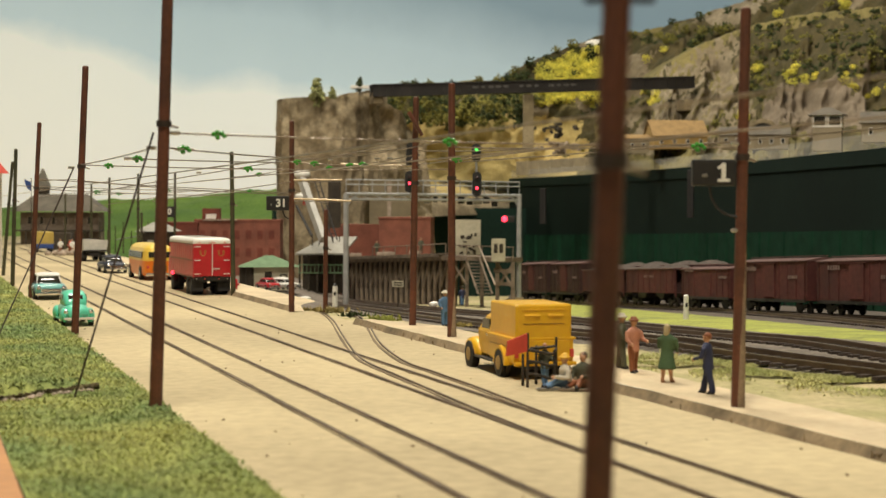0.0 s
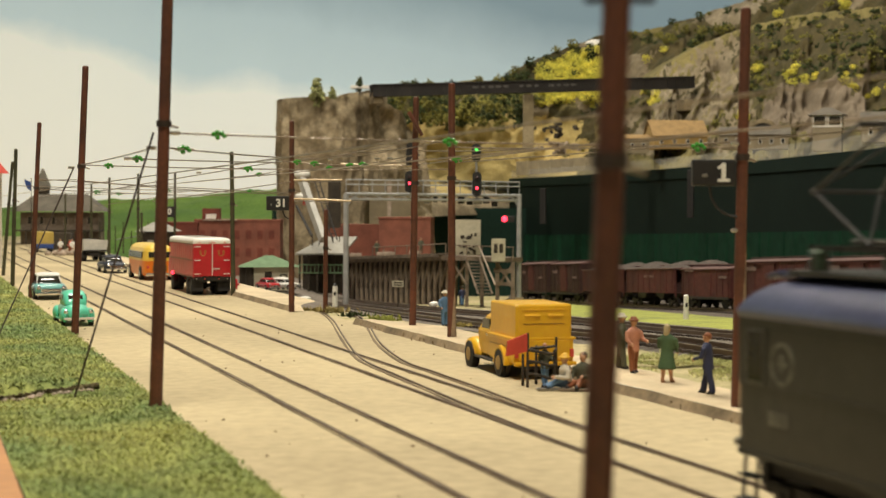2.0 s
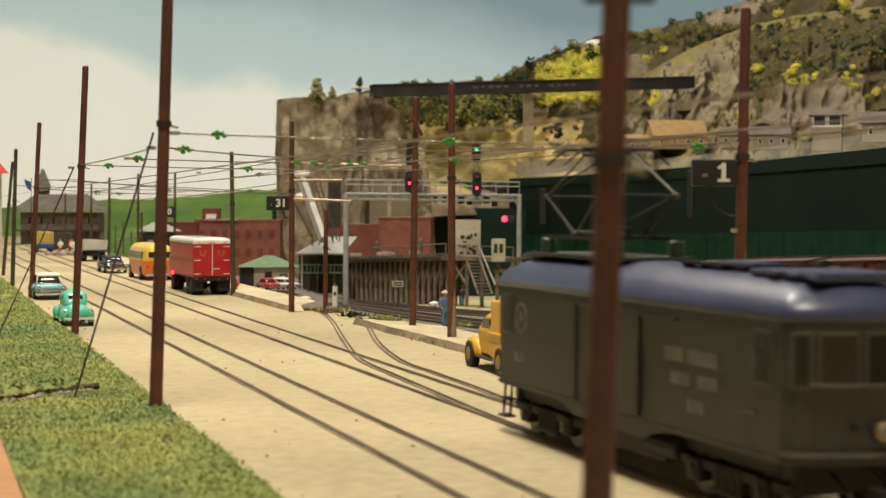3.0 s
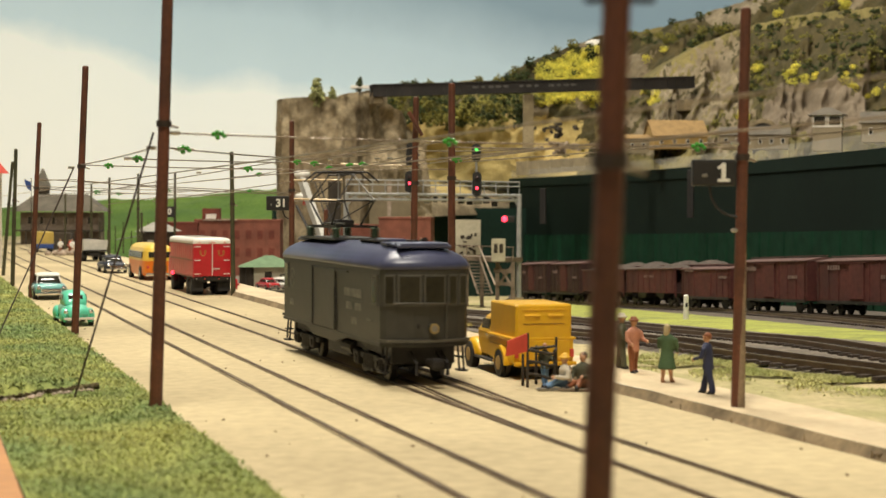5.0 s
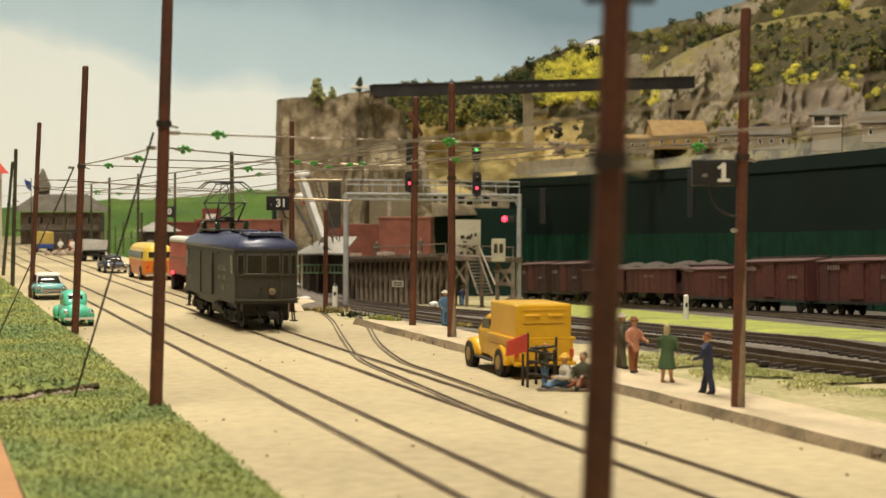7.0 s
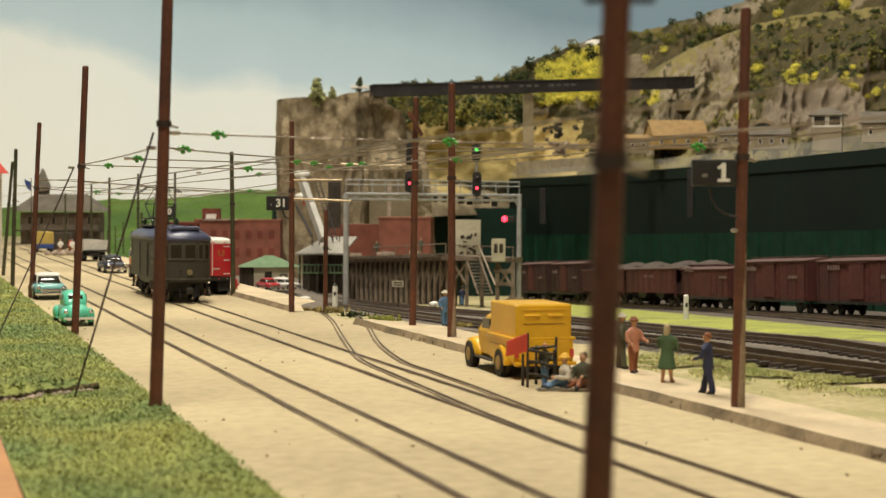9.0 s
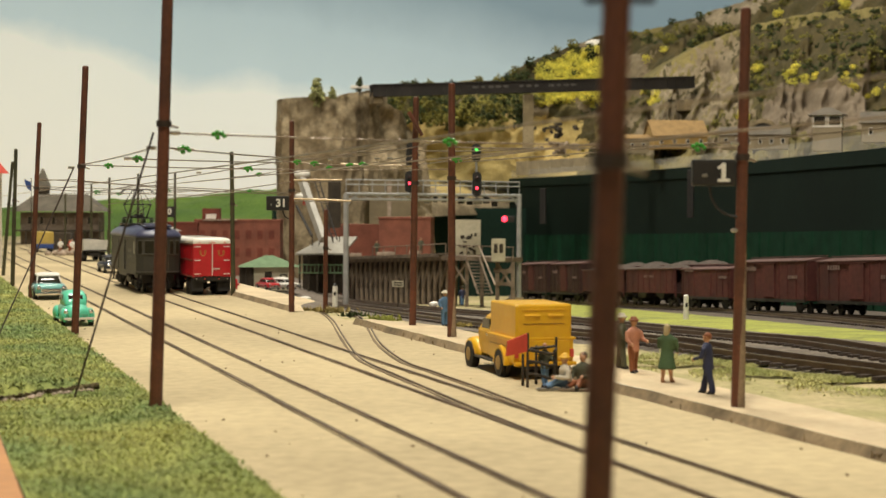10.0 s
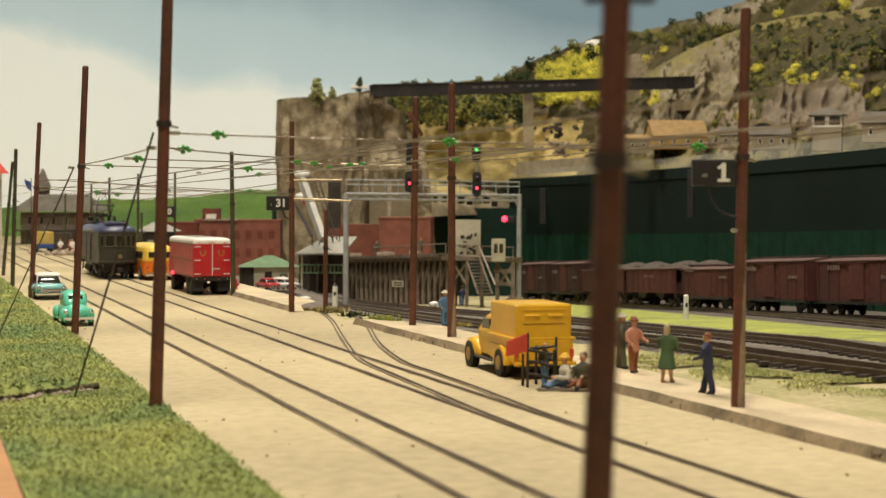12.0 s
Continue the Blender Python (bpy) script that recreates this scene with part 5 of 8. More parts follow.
        # fish-bellied side sill between the trucks
        part("skirt", extrude(B(), [(4.6, z1 + 0.02), (11.4, z1 + 0.02), (10.6, z1 - 0.06), (10.0, z1 - 0.26), (6.4, z1 - 0.30), (5.7, z1 - 0.12)], "x", x - 0.08 if s > 0 else x, x if s > 0 else x + 0.08), LOCO, t)
    part("tank", box(B(), 0, 7.6, 0.75, 2.3, 3.2, 0.6, bevel=0.1), UNDER, t)
    part("air_reservoir", rod(B(), (-1.1, 5.2, 0.85), (-1.1, 6.6, 0.85), 0.26, 0.26, 12), UNDER, t)
    part("underframe", box(B(), 0, L / 2, 1.12, 2.2, L - 2.0, 0.4), UNDER, t)
    for yc in (3.1, L - 3.1):
        tr = part("truck", box(B(), 0, yc, 0.72, 1.4, 2.6, 0.35, bevel=0.05), UNDER, t, "black four-wheel truck")
        for s in (-1, 1):
            fr = B()
            box(fr, s * 1.14, yc, 0.74, 0.22, 4.3, 0.22, bevel=0.04)
            for k in (-1.35, 1.35):
                box(fr, s * 1.19, yc + k, 0.60, 0.32, 0.54, 0.48, bevel=0.08)
                rod(fr, (s * 1.34, yc + k, 0.58), (s * 1.40, yc + k, 0.58), 0.16, 0.14, 10)
            for k in (-0.45, -0.15, 0.15, 0.45):
                rod(fr, (s * 1.20, yc + k, 0.32), (s * 1.20, yc + k, 0.82), 0.12, 0.12, 8)
            box(fr, s * 1.18, yc, 0.30, 0.26, 1.4, 0.10, bevel=0.03)
            part("side_frame", fr, UNDER, tr)
            part("brake_shoe", box(B(), s * 0.95, yc + 2.05, 0.55, 0.2, 0.12, 0.45, bevel=0.04), UNDER, tr)
    for yc in (3.1, L - 3.1):
        for k in (-1.35, 1.35):
            wb = rod(B(), (-1.0, 0, 0), (1.0, 0, 0), 0.1, 0.1, 8)
            for s in (-1, 1):
                rod(wb, (s * 0.76, 0, 0), (s * 0.98, 0, 0), 0.55, 0.55, 20)
            wh = part("wheel", wb, UNDER, t, at=cm(0, yc + k, 0.55))
            for s in (-1, 1):
                part("wheel_face", rod(B(), (s * 0.98, 0, 0), (s * 1.01, 0, 0), 0.50, 0.46, 18), STEELDARK, wh)
                part("counterweight", box(B(), s * 1.02, 0, 0.26, 0.04, 0.4, 0.18), UNDER, wh)
            LOCO_WHEELS.append((wh, yc + k))
    # pantograph on green insulators
    panto = part("pantograph", box(B(), 0, 10.3, z3 + 0.52, 1.7, 0.10, 0.08), UNDER, t, "diamond pantograph pressed against the wire")
    part("base_beam", box(B(), 0, 12.7, z3 + 0.52, 1.7, 0.10, 0.08), UNDER, panto)
    part("plinth", box(B(), 0, 11.4, z3 + 0.03, 2.1, 5.4, 0.10, bevel=0.03), LOCODARK, panto)
    part("spring_box", box(B(), 0.1, 11.4, z3 + 0.66, 0.55, 1.2, 0.24, bevel=0.05), UNDER, panto)
    part("spring_rod", rod(B(), (-0.3, 9.9, z3 + 0.62), (-0.3, 13.1, z3 + 0.62), 0.05, 0.05, 8), STEELDARK, panto)
    for x in (-0.8, 0.8):
        part("base_rail", box(B(), x, 11.4, z3 + 0.50, 0.10, 4.6, 0.10), UNDER, panto)
        for y in (9.3, 13.4):
            ins = B()
            for q in range(5):
                rod(ins, (x, y, z3 + 0.06 + q * 0.09), (x, y, z3 + 0.11 + q * 0.09), 0.23, 0.17, 12)
            rod(ins, (x, y, z3), (x, y, z3 + 0.5), 0.12, 0.12, 8)
            part("stand_insulator", ins, STANDGREEN, panto, "green ribbed insulator")
    zb, zk, zt = z3 + 0.56, z3 + 1.55, 7.42
    for x in (-0.62, 0.62):
        for ya, yb, yc in ((10.7, 9.2, 10.7), (12.1, 13.7, 12.2)):
            part("lower_arm", rod(B(), (x, ya, zb), (x * 1.2, yb, zk), 0.05, 0.04, 6), UNDER, panto)
            part("upper_arm", rod(B(), (x * 1.2, yb, zk), (x * 0.5, yc, zt), 0.035, 0.03, 6), STEELDARK, panto)
            part("knuckle", ball(B(), (x * 1.2, yb, zk), 0.08, 1), STEELDARK, panto)
    for ya, za, xx in ((9.2, zk, 0.78), (13.7, zk, 0.78), (10.7, zt, 0.4), (12.2, zt, 0.4)):
        part("cross_tube", rod(B(), (-xx, ya, za), (xx, ya, za), 0.035, 0.035, 6), UNDER, panto)
    for ya, yb in ((10.7, 9.2), (12.1, 13.7)):
        part("brace", rod(B(), (-0.62, ya, zb), (0.72, yb, zk), 0.025, 0.025, 5), UNDER, panto)
        part("brace", rod(B(), (-0.72, yb, zk), (0.3, 10.7 if yb < 10 else 12.2, zt), 0.025, 0.025, 5), UNDER, panto)
    for y in (10.9, 12.0):
        sh = B()
        rod(sh, (-0.95, y, zt + 0.1), (0.95, y, zt + 0.1), 0.045, 0.045, 6)
        for s in (-1, 1):
            rod(sh, (s * 0.95, y, zt + 0.1), (s * 1.45, y, zt - 0.30), 0.04, 0.03, 6)
        part("contact_shoe", sh, UNDER, panto)
    return t


LOCOMOTIVE = locomotive()


def ellipse_ring(y, w, zl, zh, p=2.6, n=20):
    """A rounded section of a car body across its length."""
    out = []
    for a in range(n):
        c, s = math.cos(a * math.tau / n), math.sin(a * math.tau / n)
        out.append((w / 2 * math.copysign(abs(c) ** (2 / p), c), y, (zl + zh) / 2 + (zh - zl) / 2 * math.copysign(abs(s) ** (2 / p), s)))
    return out


def yellow_truck():
    # origin under the rear bumper, rear towards the viewer
    s, o = (50.87, 21.39)
    t = thing("service_truck", on_street(s, o, 0.02, -3), "yellow enamel utility truck with a box body", "truck")
    bed = part("pickup_bed", box(B(), 0, 1.45, 0.98, 2.30, 2.9, 0.90, bevel=0.10), YELLOW, t)
    part("bed_rail", box(B(), 0, 1.45, 1.42, 2.42, 2.96, 0.11, bevel=0.05), YELLOW, bed)
    for sd in (-1, 1):
        part("panel_seam", box(B(), sd * 1.155, 1.45, 1.12, 0.02, 2.5, 0.03), YELLOWDK, bed)
    rows = []
    for inset, z in ((0.0, 1.4), (0.0, 2.60), (0.05, 2.66)):
        a = 1.06 - inset
        rows.append([(-a, 0.06 + inset, z), (-a + 0.08, 0.0 + inset, z), (a - 0.08, 0.0 + inset, z), (a, 0.06 + inset, z), (a, 2.9 - inset, z), (-a, 2.9 - inset, z)])
    bx = part("box_body", loft(B(), rows), YELLOW, t)
    for x in (-0.44, 0.44):
        part("vent_hood", extrude(B(), [(0.02, 2.25), (-0.055, 2.25), (0.02, 2.33)], "x", x - 0.28, x + 0.28), YELLOW, bx)
    part("door_bead", box(B(), 0, -0.005, 2.46, 1.7, 0.04, 0.05, bevel=0.015), YELLOW, bx)
    part("door_gap", box(B(), 0, -0.004, 1.96, 1.56, 0.025, 0.025), YELLOWDK, bx)
    part("tailgate", box(B(), 0, -0.03, 1.0, 1.9, 0.08, 0.74, bevel=0.03), YELLOW, t)
    cab = part("cab", loft(B(), [[(-1.06, 2.9, 0.6), (1.06, 2.9, 0.6), (1.06, 4.35, 0.6), (-1.06, 4.35, 0.6)], [(-1.08, 2.9, 1.45), (1.08, 2.9, 1.45), (1.08, 4.4, 1.45), (-1.08, 4.4, 1.45)],
                                 [(-0.92, 2.94, 2.0), (0.92, 2.94, 2.0), (0.88, 4.0, 2.0), (-0.88, 4.0, 2.0)], [(-0.75, 3.0, 2.15), (0.75, 3.0, 2.15), (0.72, 3.8, 2.15), (-0.72, 3.8, 2.15)]]), YELLOW, t)
    for sd in (-1, 1):
        part("side_window", extrude(B(), [(3.10, 1.52), (4.1, 1.52), (3.9, 1.93), (3.14, 1.93)], "x", sd * 1.0 - 0.05, sd * 1.0 + 0.05), GLASS, cab)
        part("door_handle", rod(B(), (sd * 1.1, 3.1, 1.35), (sd * 1.1, 3.3, 1.35), 0.03, 0.03, 6), CHROME, cab)
    part("windscreen", box(B(), 0, 4.24, 1.72, 1.6, 0.04, 0.46, rx=36), GLASS, cab)
    part("hood", loft(B(), [ellipse_ring(y, ww, 0.5, zz, 3.0) for y, ww, zz in ((4.3, 1.45, 1.56), (5.0, 1.35, 1.48), (5.5, 1.2, 1.36), (5.72, 0.95, 1.15))]), YELLOW, t, smooth=True)
    for sd in (-1, 1):
        part("front_fender", loft(B(), [ellipse_ring(y, ww, 0.36, zz, 2.6) for y, ww, zz in ((4.05, 0.30, 0.62), (4.35, 0.52, 0.98), (4.9, 0.62, 1.16), (5.45, 0.60, 1.06), (5.8, 0.40, 0.80))]), YELLOW, t, smooth=True, at=cm(sd * 0.98, 0, 0))
        fe = B()
        arc = [(1.25 + 0.68 * math.cos(math.pi * k / 16), 0.44 + 0.68 * math.sin(math.pi * k / 16)) for k in range(17)]
        arc += [(1.25 + 0.56 * math.cos(math.pi * k / 16), 0.44 + 0.56 * math.sin(math.pi * k / 16)) for k in range(16, -1, -1)]
        extrude(fe, arc, "x", min(sd * 1.0, sd * 1.3), max(sd * 1.0, sd * 1.3))
        part("rear_fender", fe, YELLOW, t)
        # Solid black discs stand in for the dark hollows inside the fenders.
        part("wheel_well", rod(B(), (sd * 1.0, 1.25, 0.46), (sd * 1.17, 1.25, 0.46), 0.58, 0.58, 18), BLACK, t)
        part("wheel_well", rod(B(), (sd * 1.0, 4.95, 0.46), (sd * 1.29, 4.95, 0.46), 0.53, 0.53, 18), BLACK, t)
        for y in (1.25, 4.95):
            wheel(t, sd * 1.18, y, 0.48, 0.26, hub=TANHOUSE)
        part("running_board", box(B(), sd * 1.12, 3.2, 0.46, 0.3, 2.4, 0.08, bevel=0.02), BLACK, t)
        part("tail_lamp", box(B(), sd * 1.05, -0.06, 0.90, 0.15, 0.08, 0.30, bevel=0.03), REDFLAG, t)
        part("headlamp", ball(B(), (sd * 0.98, 5.72, 0.88), 0.17, 2, 1, 0.6, 1), CHROME, t, smooth=True)
    part("bumper", box(B(), 0, 5.95, 0.50, 2.3, 0.12, 0.2, bevel=0.04), BLACK, t)
    part("bumper", box(B(), 0, -0.16, 0.54, 2.34, 0.20, 0.14, bevel=0.05), YELLOW, t)
    part("chassis", box(B(), 0, 2.8, 0.45, 1.3, 5.6, 0.25), UNDER, t)


def coupe():
    s, o = (80.69, 8.11)
    t = thing("coupe_car", on_street(s, o, 0.0, 2), "mint green rounded vintage coupe parked by the lawn", "car", "parked cars")
    rows = ((0.02, 0.90, 0.45, 0.72), (0.12, 1.10, 0.34, 0.90), (0.45, 1.22, 0.30, 1.02), (1.0, 1.30, 0.28, 1.10), (1.6, 1.38, 0.28, 1.14), (2.6, 1.42, 0.28, 1.14), (3.6, 1.36, 0.28, 1.06), (4.3, 1.10, 0.32, 0.86), (4.6, 0.7, 0.42, 0.62))
    part("body", loft(B(), [ellipse_ring(*r) for r in rows]), MINT, t, smooth=True)
    roof = ((1.0, 0.95, 0.80, 1.14), (1.25, 1.14, 0.80, 1.44), (1.55, 1.22, 0.80, 1.68), (2.1, 1.26, 0.80, 1.80), (2.7, 1.24, 0.80, 1.76), (3.3, 1.12, 0.80, 1.50), (3.9, 0.80, 0.75, 1.10))
    cab = part("cabin", loft(B(), [ellipse_ring(*r, 3.2) for r in roof]), MINT, t, smooth=True)
    for x in (-0.20, 0.20):
        part("windscreen", box(B(), x, 1.27, 1.42, 0.34, 0.06, 0.28, rx=-36, bevel=0.025), GLASS, cab)
    part("hood_ridge", box(B(), 0, 0.55, 1.06, 0.05, 1.0, 0.05, rx=8, bevel=0.02), MINT, t)
    part("grille", box(B(), 0, 0.03, 0.60, 0.34, 0.08, 0.30, bevel=0.04), MINT, t)
    for sd in (-1, 1):
        part("side_window", box(B(), sd * 0.605, 1.95, 1.42, 0.05, 0.50, 0.28, ry=sd * -10, bevel=0.02), GLASS, cab)
        part("side_window", box(B(), sd * 0.60, 2.60, 1.42, 0.05, 0.52, 0.26, ry=sd * -10, bevel=0.02), GLASS, cab)
        for y, ln in ((0.72, 1.55), (3.65, 1.6)):
            fe = part("fender", ball(B(), (sd * 0.66, y, 0.52), 0.40, 3, 0.58, ln, 0.98), MINT, t, smooth=True)
            wheel(t, sd * 0.70, y, 0.36, 0.22)
        part("headlamp", ball(B(), (sd * 0.62, 0.18, 0.74), 0.13, 2, 1, 0.7, 1), CHROME, t, smooth=True)
        part("running_board", box(B(), sd * 0.70, 2.15, 0.32, 0.22, 1.8, 0.06, bevel=0.02), MINT, t)
    part("bumper", box(B(), 0, -0.12, 0.40, 1.56, 0.09, 0.13, bevel=0.04), WHITE, t, "pale front bumper")


def sedan(name, m, color, roofcolor, label, group="parked cars", k=1.0, chrome=True):
    t = thing(name, m, label, "car", group)
    rows = ((0.0, 1.6, 0.42, 0.82), (0.08, 1.92, 0.34, 0.96), (0.4, 2.04, 0.30, 1.02), (1.5, 2.12, 0.28, 1.08), (3.6, 2.14, 0.28, 1.08), (5.0, 2.06, 0.30, 1.02), (5.5, 1.92, 0.36, 0.94), (5.62, 1.5, 0.45, 0.80))
    part("body", loft(B(), [ellipse_ring(y * k, w * k, a * k, b * k, 4.0) for y, w, a, b in rows]), color, t, smooth=True)
    cab = ((1.35, 1.50, 0.8, 1.06), (1.75, 1.62, 0.8, 1.36), (2.1, 1.62, 0.8, 1.58), (2.8, 1.62, 0.8, 1.66), (3.6, 1.58, 0.8, 1.60), (4.1, 1.5, 0.8, 1.36), (4.6, 1.3, 0.8, 1.06))
    part("cabin_glass", loft(B(), [ellipse_ring(y * k, w * k, a * k, b * k, 3.6) for y, w, a, b in cab]), GLASS, t, smooth=True)
    top = ((1.92, 1.40, 1.46, 1.56), (2.15, 1.58, 1.46, 1.66), (2.8, 1.64, 1.46, 1.74), (3.6, 1.58, 1.46, 1.68), (3.95, 1.36, 1.46, 1.55))
    roof = part("roof", loft(B(), [ellipse_ring(y * k, w * k, a * k, b * k, 2.8) for y, w, a, b in top]), roofcolor, t, smooth=True)
    for sd in (-1, 1):
        part("pillar", rod(B(), (sd * 0.78 * k, 1.55 * k, 1.05 * k), (sd * 0.70 * k, 2.05 * k, 1.55 * k), 0.05 * k, 0.05 * k, 6), roofcolor, roof)
        part("pillar", rod(B(), (sd * 0.80 * k, 3.0 * k, 1.05 * k), (sd * 0.76 * k, 3.0 * k, 1.6 * k), 0.05 * k, 0.05 * k, 6), roofcolor, roof)
        part("pillar", rod(B(), (sd * 0.74 * k, 4.35 * k, 1.05 * k), (sd * 0.66 * k, 3.85 * k, 1.55 * k), 0.07 * k, 0.07 * k, 6), roofcolor, roof)
        for y in (1.0, 4.4):
            wheel(t, sd * 0.96 * k, y * k, 0.4 * k, 0.26 * k)
        part("headlamp", ball(B(), (sd * 0.80 * k, 0.02, 0.80 * k), 0.15 * k, 2), CHROME, t, smooth=True)
        part("side_trim", box(B(), sd * 1.065 * k, 2.8 * k, 0.72 * k, 0.03, 4.2 * k, 0.06, bevel=0.01), CHROME, t)
    if chrome:
        gr = part("grille", box(B(), 0, -0.02, 0.62 * k, 1.36 * k, 0.10, 0.26 * k, bevel=0.05), CHROME, t)
        for q in (-1, 0, 1):
            part("grille_bar", box(B(), 0, -0.08, (0.62 + q * 0.075) * k, 1.2 * k, 0.03, 0.03 * k), UNDER, gr)
        part("bumper", box(B(), 0, -0.14, 0.40 * k, 2.1 * k, 0.16, 0.17 * k, bevel=0.06), CHROME, t)
        for sd in (-1, 1):
            part("bumper_guard", ball(B(), (sd * 0.45 * k, -0.22, 0.43 * k), 0.1 * k, 2, 0.8, 1, 1.3), CHROME, t, smooth=True)
    return t


def trailer_truck():
    s, o = (107.6, 19.95)
    t = thing("box_truck", on_street(s, o, 0.0, 0.6), "crimson box trailer truck with a white roof", "truck")
    w, z0, z1, L = 2.58, 1.28, 3.68, 9.6
    rust = mat("rust_trim", (0.25, 0.10, 0.07), 0.6, vary=0.3, scale=1, bump=0)
    part("box_body", box(B(), 0, L / 2, (z0 + z1) / 2, w, L, z1 - z0, bevel=0.05), RED, t)
    rows = []
    for inset, z in ((-0.04, z1 - 0.06), (-0.05, z1 + 0.10), (0.0, z1 + 0.22), (0.12, z1 + 0.31), (0.35, z1 + 0.36)):
        a, b0, b1 = w / 2 - inset, inset - 0.03, L - inset
        rows.append([(-a, b0, z), (a, b0, z), (a, b1, z), (-a, b1, z)])
    roof = part("roof", loft(B(), rows), WHITE, t, "white painted roof")
    for q in range(1, 8):
        part("roof_seam", box(B(), 0, q * L / 8, z1 + 0.37, w - 0.7, 0.07, 0.03), GREYBED, roof)
    for x in (-w / 4, w / 4):
        d = part("rear_door", box(B(), x, -0.03, (z0 + z1) / 2, w / 2 - 0.07, 0.1, z1 - z0 - 0.14, bevel=0.03), RED, t)
        ring = B()
        for k in range(12):
            a0, a1 = math.pi * (0.85 + k * 1.3 / 12), math.pi * (0.85 + (k + 1) * 1.3 / 12)
            rod(ring, (x + 0.21 * math.cos(a0), -0.09, 3.05 + 0.28 * math.sin(a0)), (x + 0.21 * math.cos(a1), -0.09, 3.05 + 0.28 * math.sin(a1)), 0.04, 0.04, 4)
        for q in (-0.12, 0.12):
            box(ring, x + q, -0.09, 3.02, 0.05, 0.03, 0.26)
        part("emblem", ring, GOLD, d, "faded gold emblem")
        for z in (1.50, 2.46, 3.42):
            part("hinge", box(B(), math.copysign(w / 2 - 0.26, x), -0.10, z, 0.44, 0.05, 0.07, bevel=0.015), WHITE, d)
    part("latch_rod", rod(B(), (0.02, -0.11, z0 + 0.1), (0.02, -0.11, z1 - 0.1), 0.035, 0.035, 6), WHITE, t)
    part("latch_handle", box(B(), 0.28, -0.12, 1.86, 0.5, 0.05, 0.07), WHITE, t)
    for sd in (-1, 1):
        for z in (z0 + 0.03, 2.45, z1 - 0.10):
            part("side_rail", box(B(), sd * (w / 2 + 0.02), L / 2, z, 0.05, L, 0.09), rust, t)
        for q in range(12):
            part("side_rib", box(B(), sd * (w / 2 + 0.012), 0.4 + q * 0.85, (z0 + z1) / 2, 0.03, 0.06, z1 - z0 - 0.1), RED, t)
        part("corner_post", box(B(), sd * (w / 2 - 0.02), -0.02, (z0 + z1) / 2, 0.10, 0.10, z1 - z0, bevel=0.02), RED, t)
    for x in (-0.9, -0.16, 0.0, 0.16, 0.9):
        part("marker_lamp", box(B(), x, -0.06, z1 + 0.02, 0.1, 0.08, 0.08), REDFLAG, roof)
    part("frame", box(B(), 0, L / 2, 1.16, 1.3, L, 0.36), UNDER, t)
    part("rear_sill", box(B(), 0, 0.06, z0 - 0.12, w, 0.22, 0.24), UNDER, t)
    for x in (-1.1, -0.5, 0.5, 1.1):
        part("tail_lamp", ball(B(), (x, -0.06, z0 - 0.12), 0.06, 1), SOFTWHITE if abs(x) > 1 else REDFLAG, t)
    for y in (1.2, 2.5, 8.8):
        for sd in (-1, 1):
            for q in (0.66, 1.08):
                wheel(t, sd * q, y, 0.58, 0.38, hub=UNDER)
        part("axle", rod(B(), (-1.0, y, 0.62), (1.0, y, 0.62), 0.12, 0.12, 8), UNDER, t)
    for x in (-0.95, 0.95):
        part("mud_flap", box(B(), x, 0.35, 0.70, 0.86, 0.04, 0.86), TYRE, t)
    cab = part("tractor_cab", loft(B(), [ellipse_ring(L + y, ww, 0.7, zz, 4.5) for y, ww, zz in ((0.3, 2.2, 2.7), (0.5, 2.3, 2.8), (1.5, 2.3, 2.8), (1.9, 2.2, 2.2), (3.2, 1.7, 1.9), (3.4, 1.5, 1.7))]), RED, t, smooth=True)
    part("tail_lamp", ball(B(), (-1.32, 8.3, 1.3), 0.14, 2), LAMPRED, t, smooth=True)


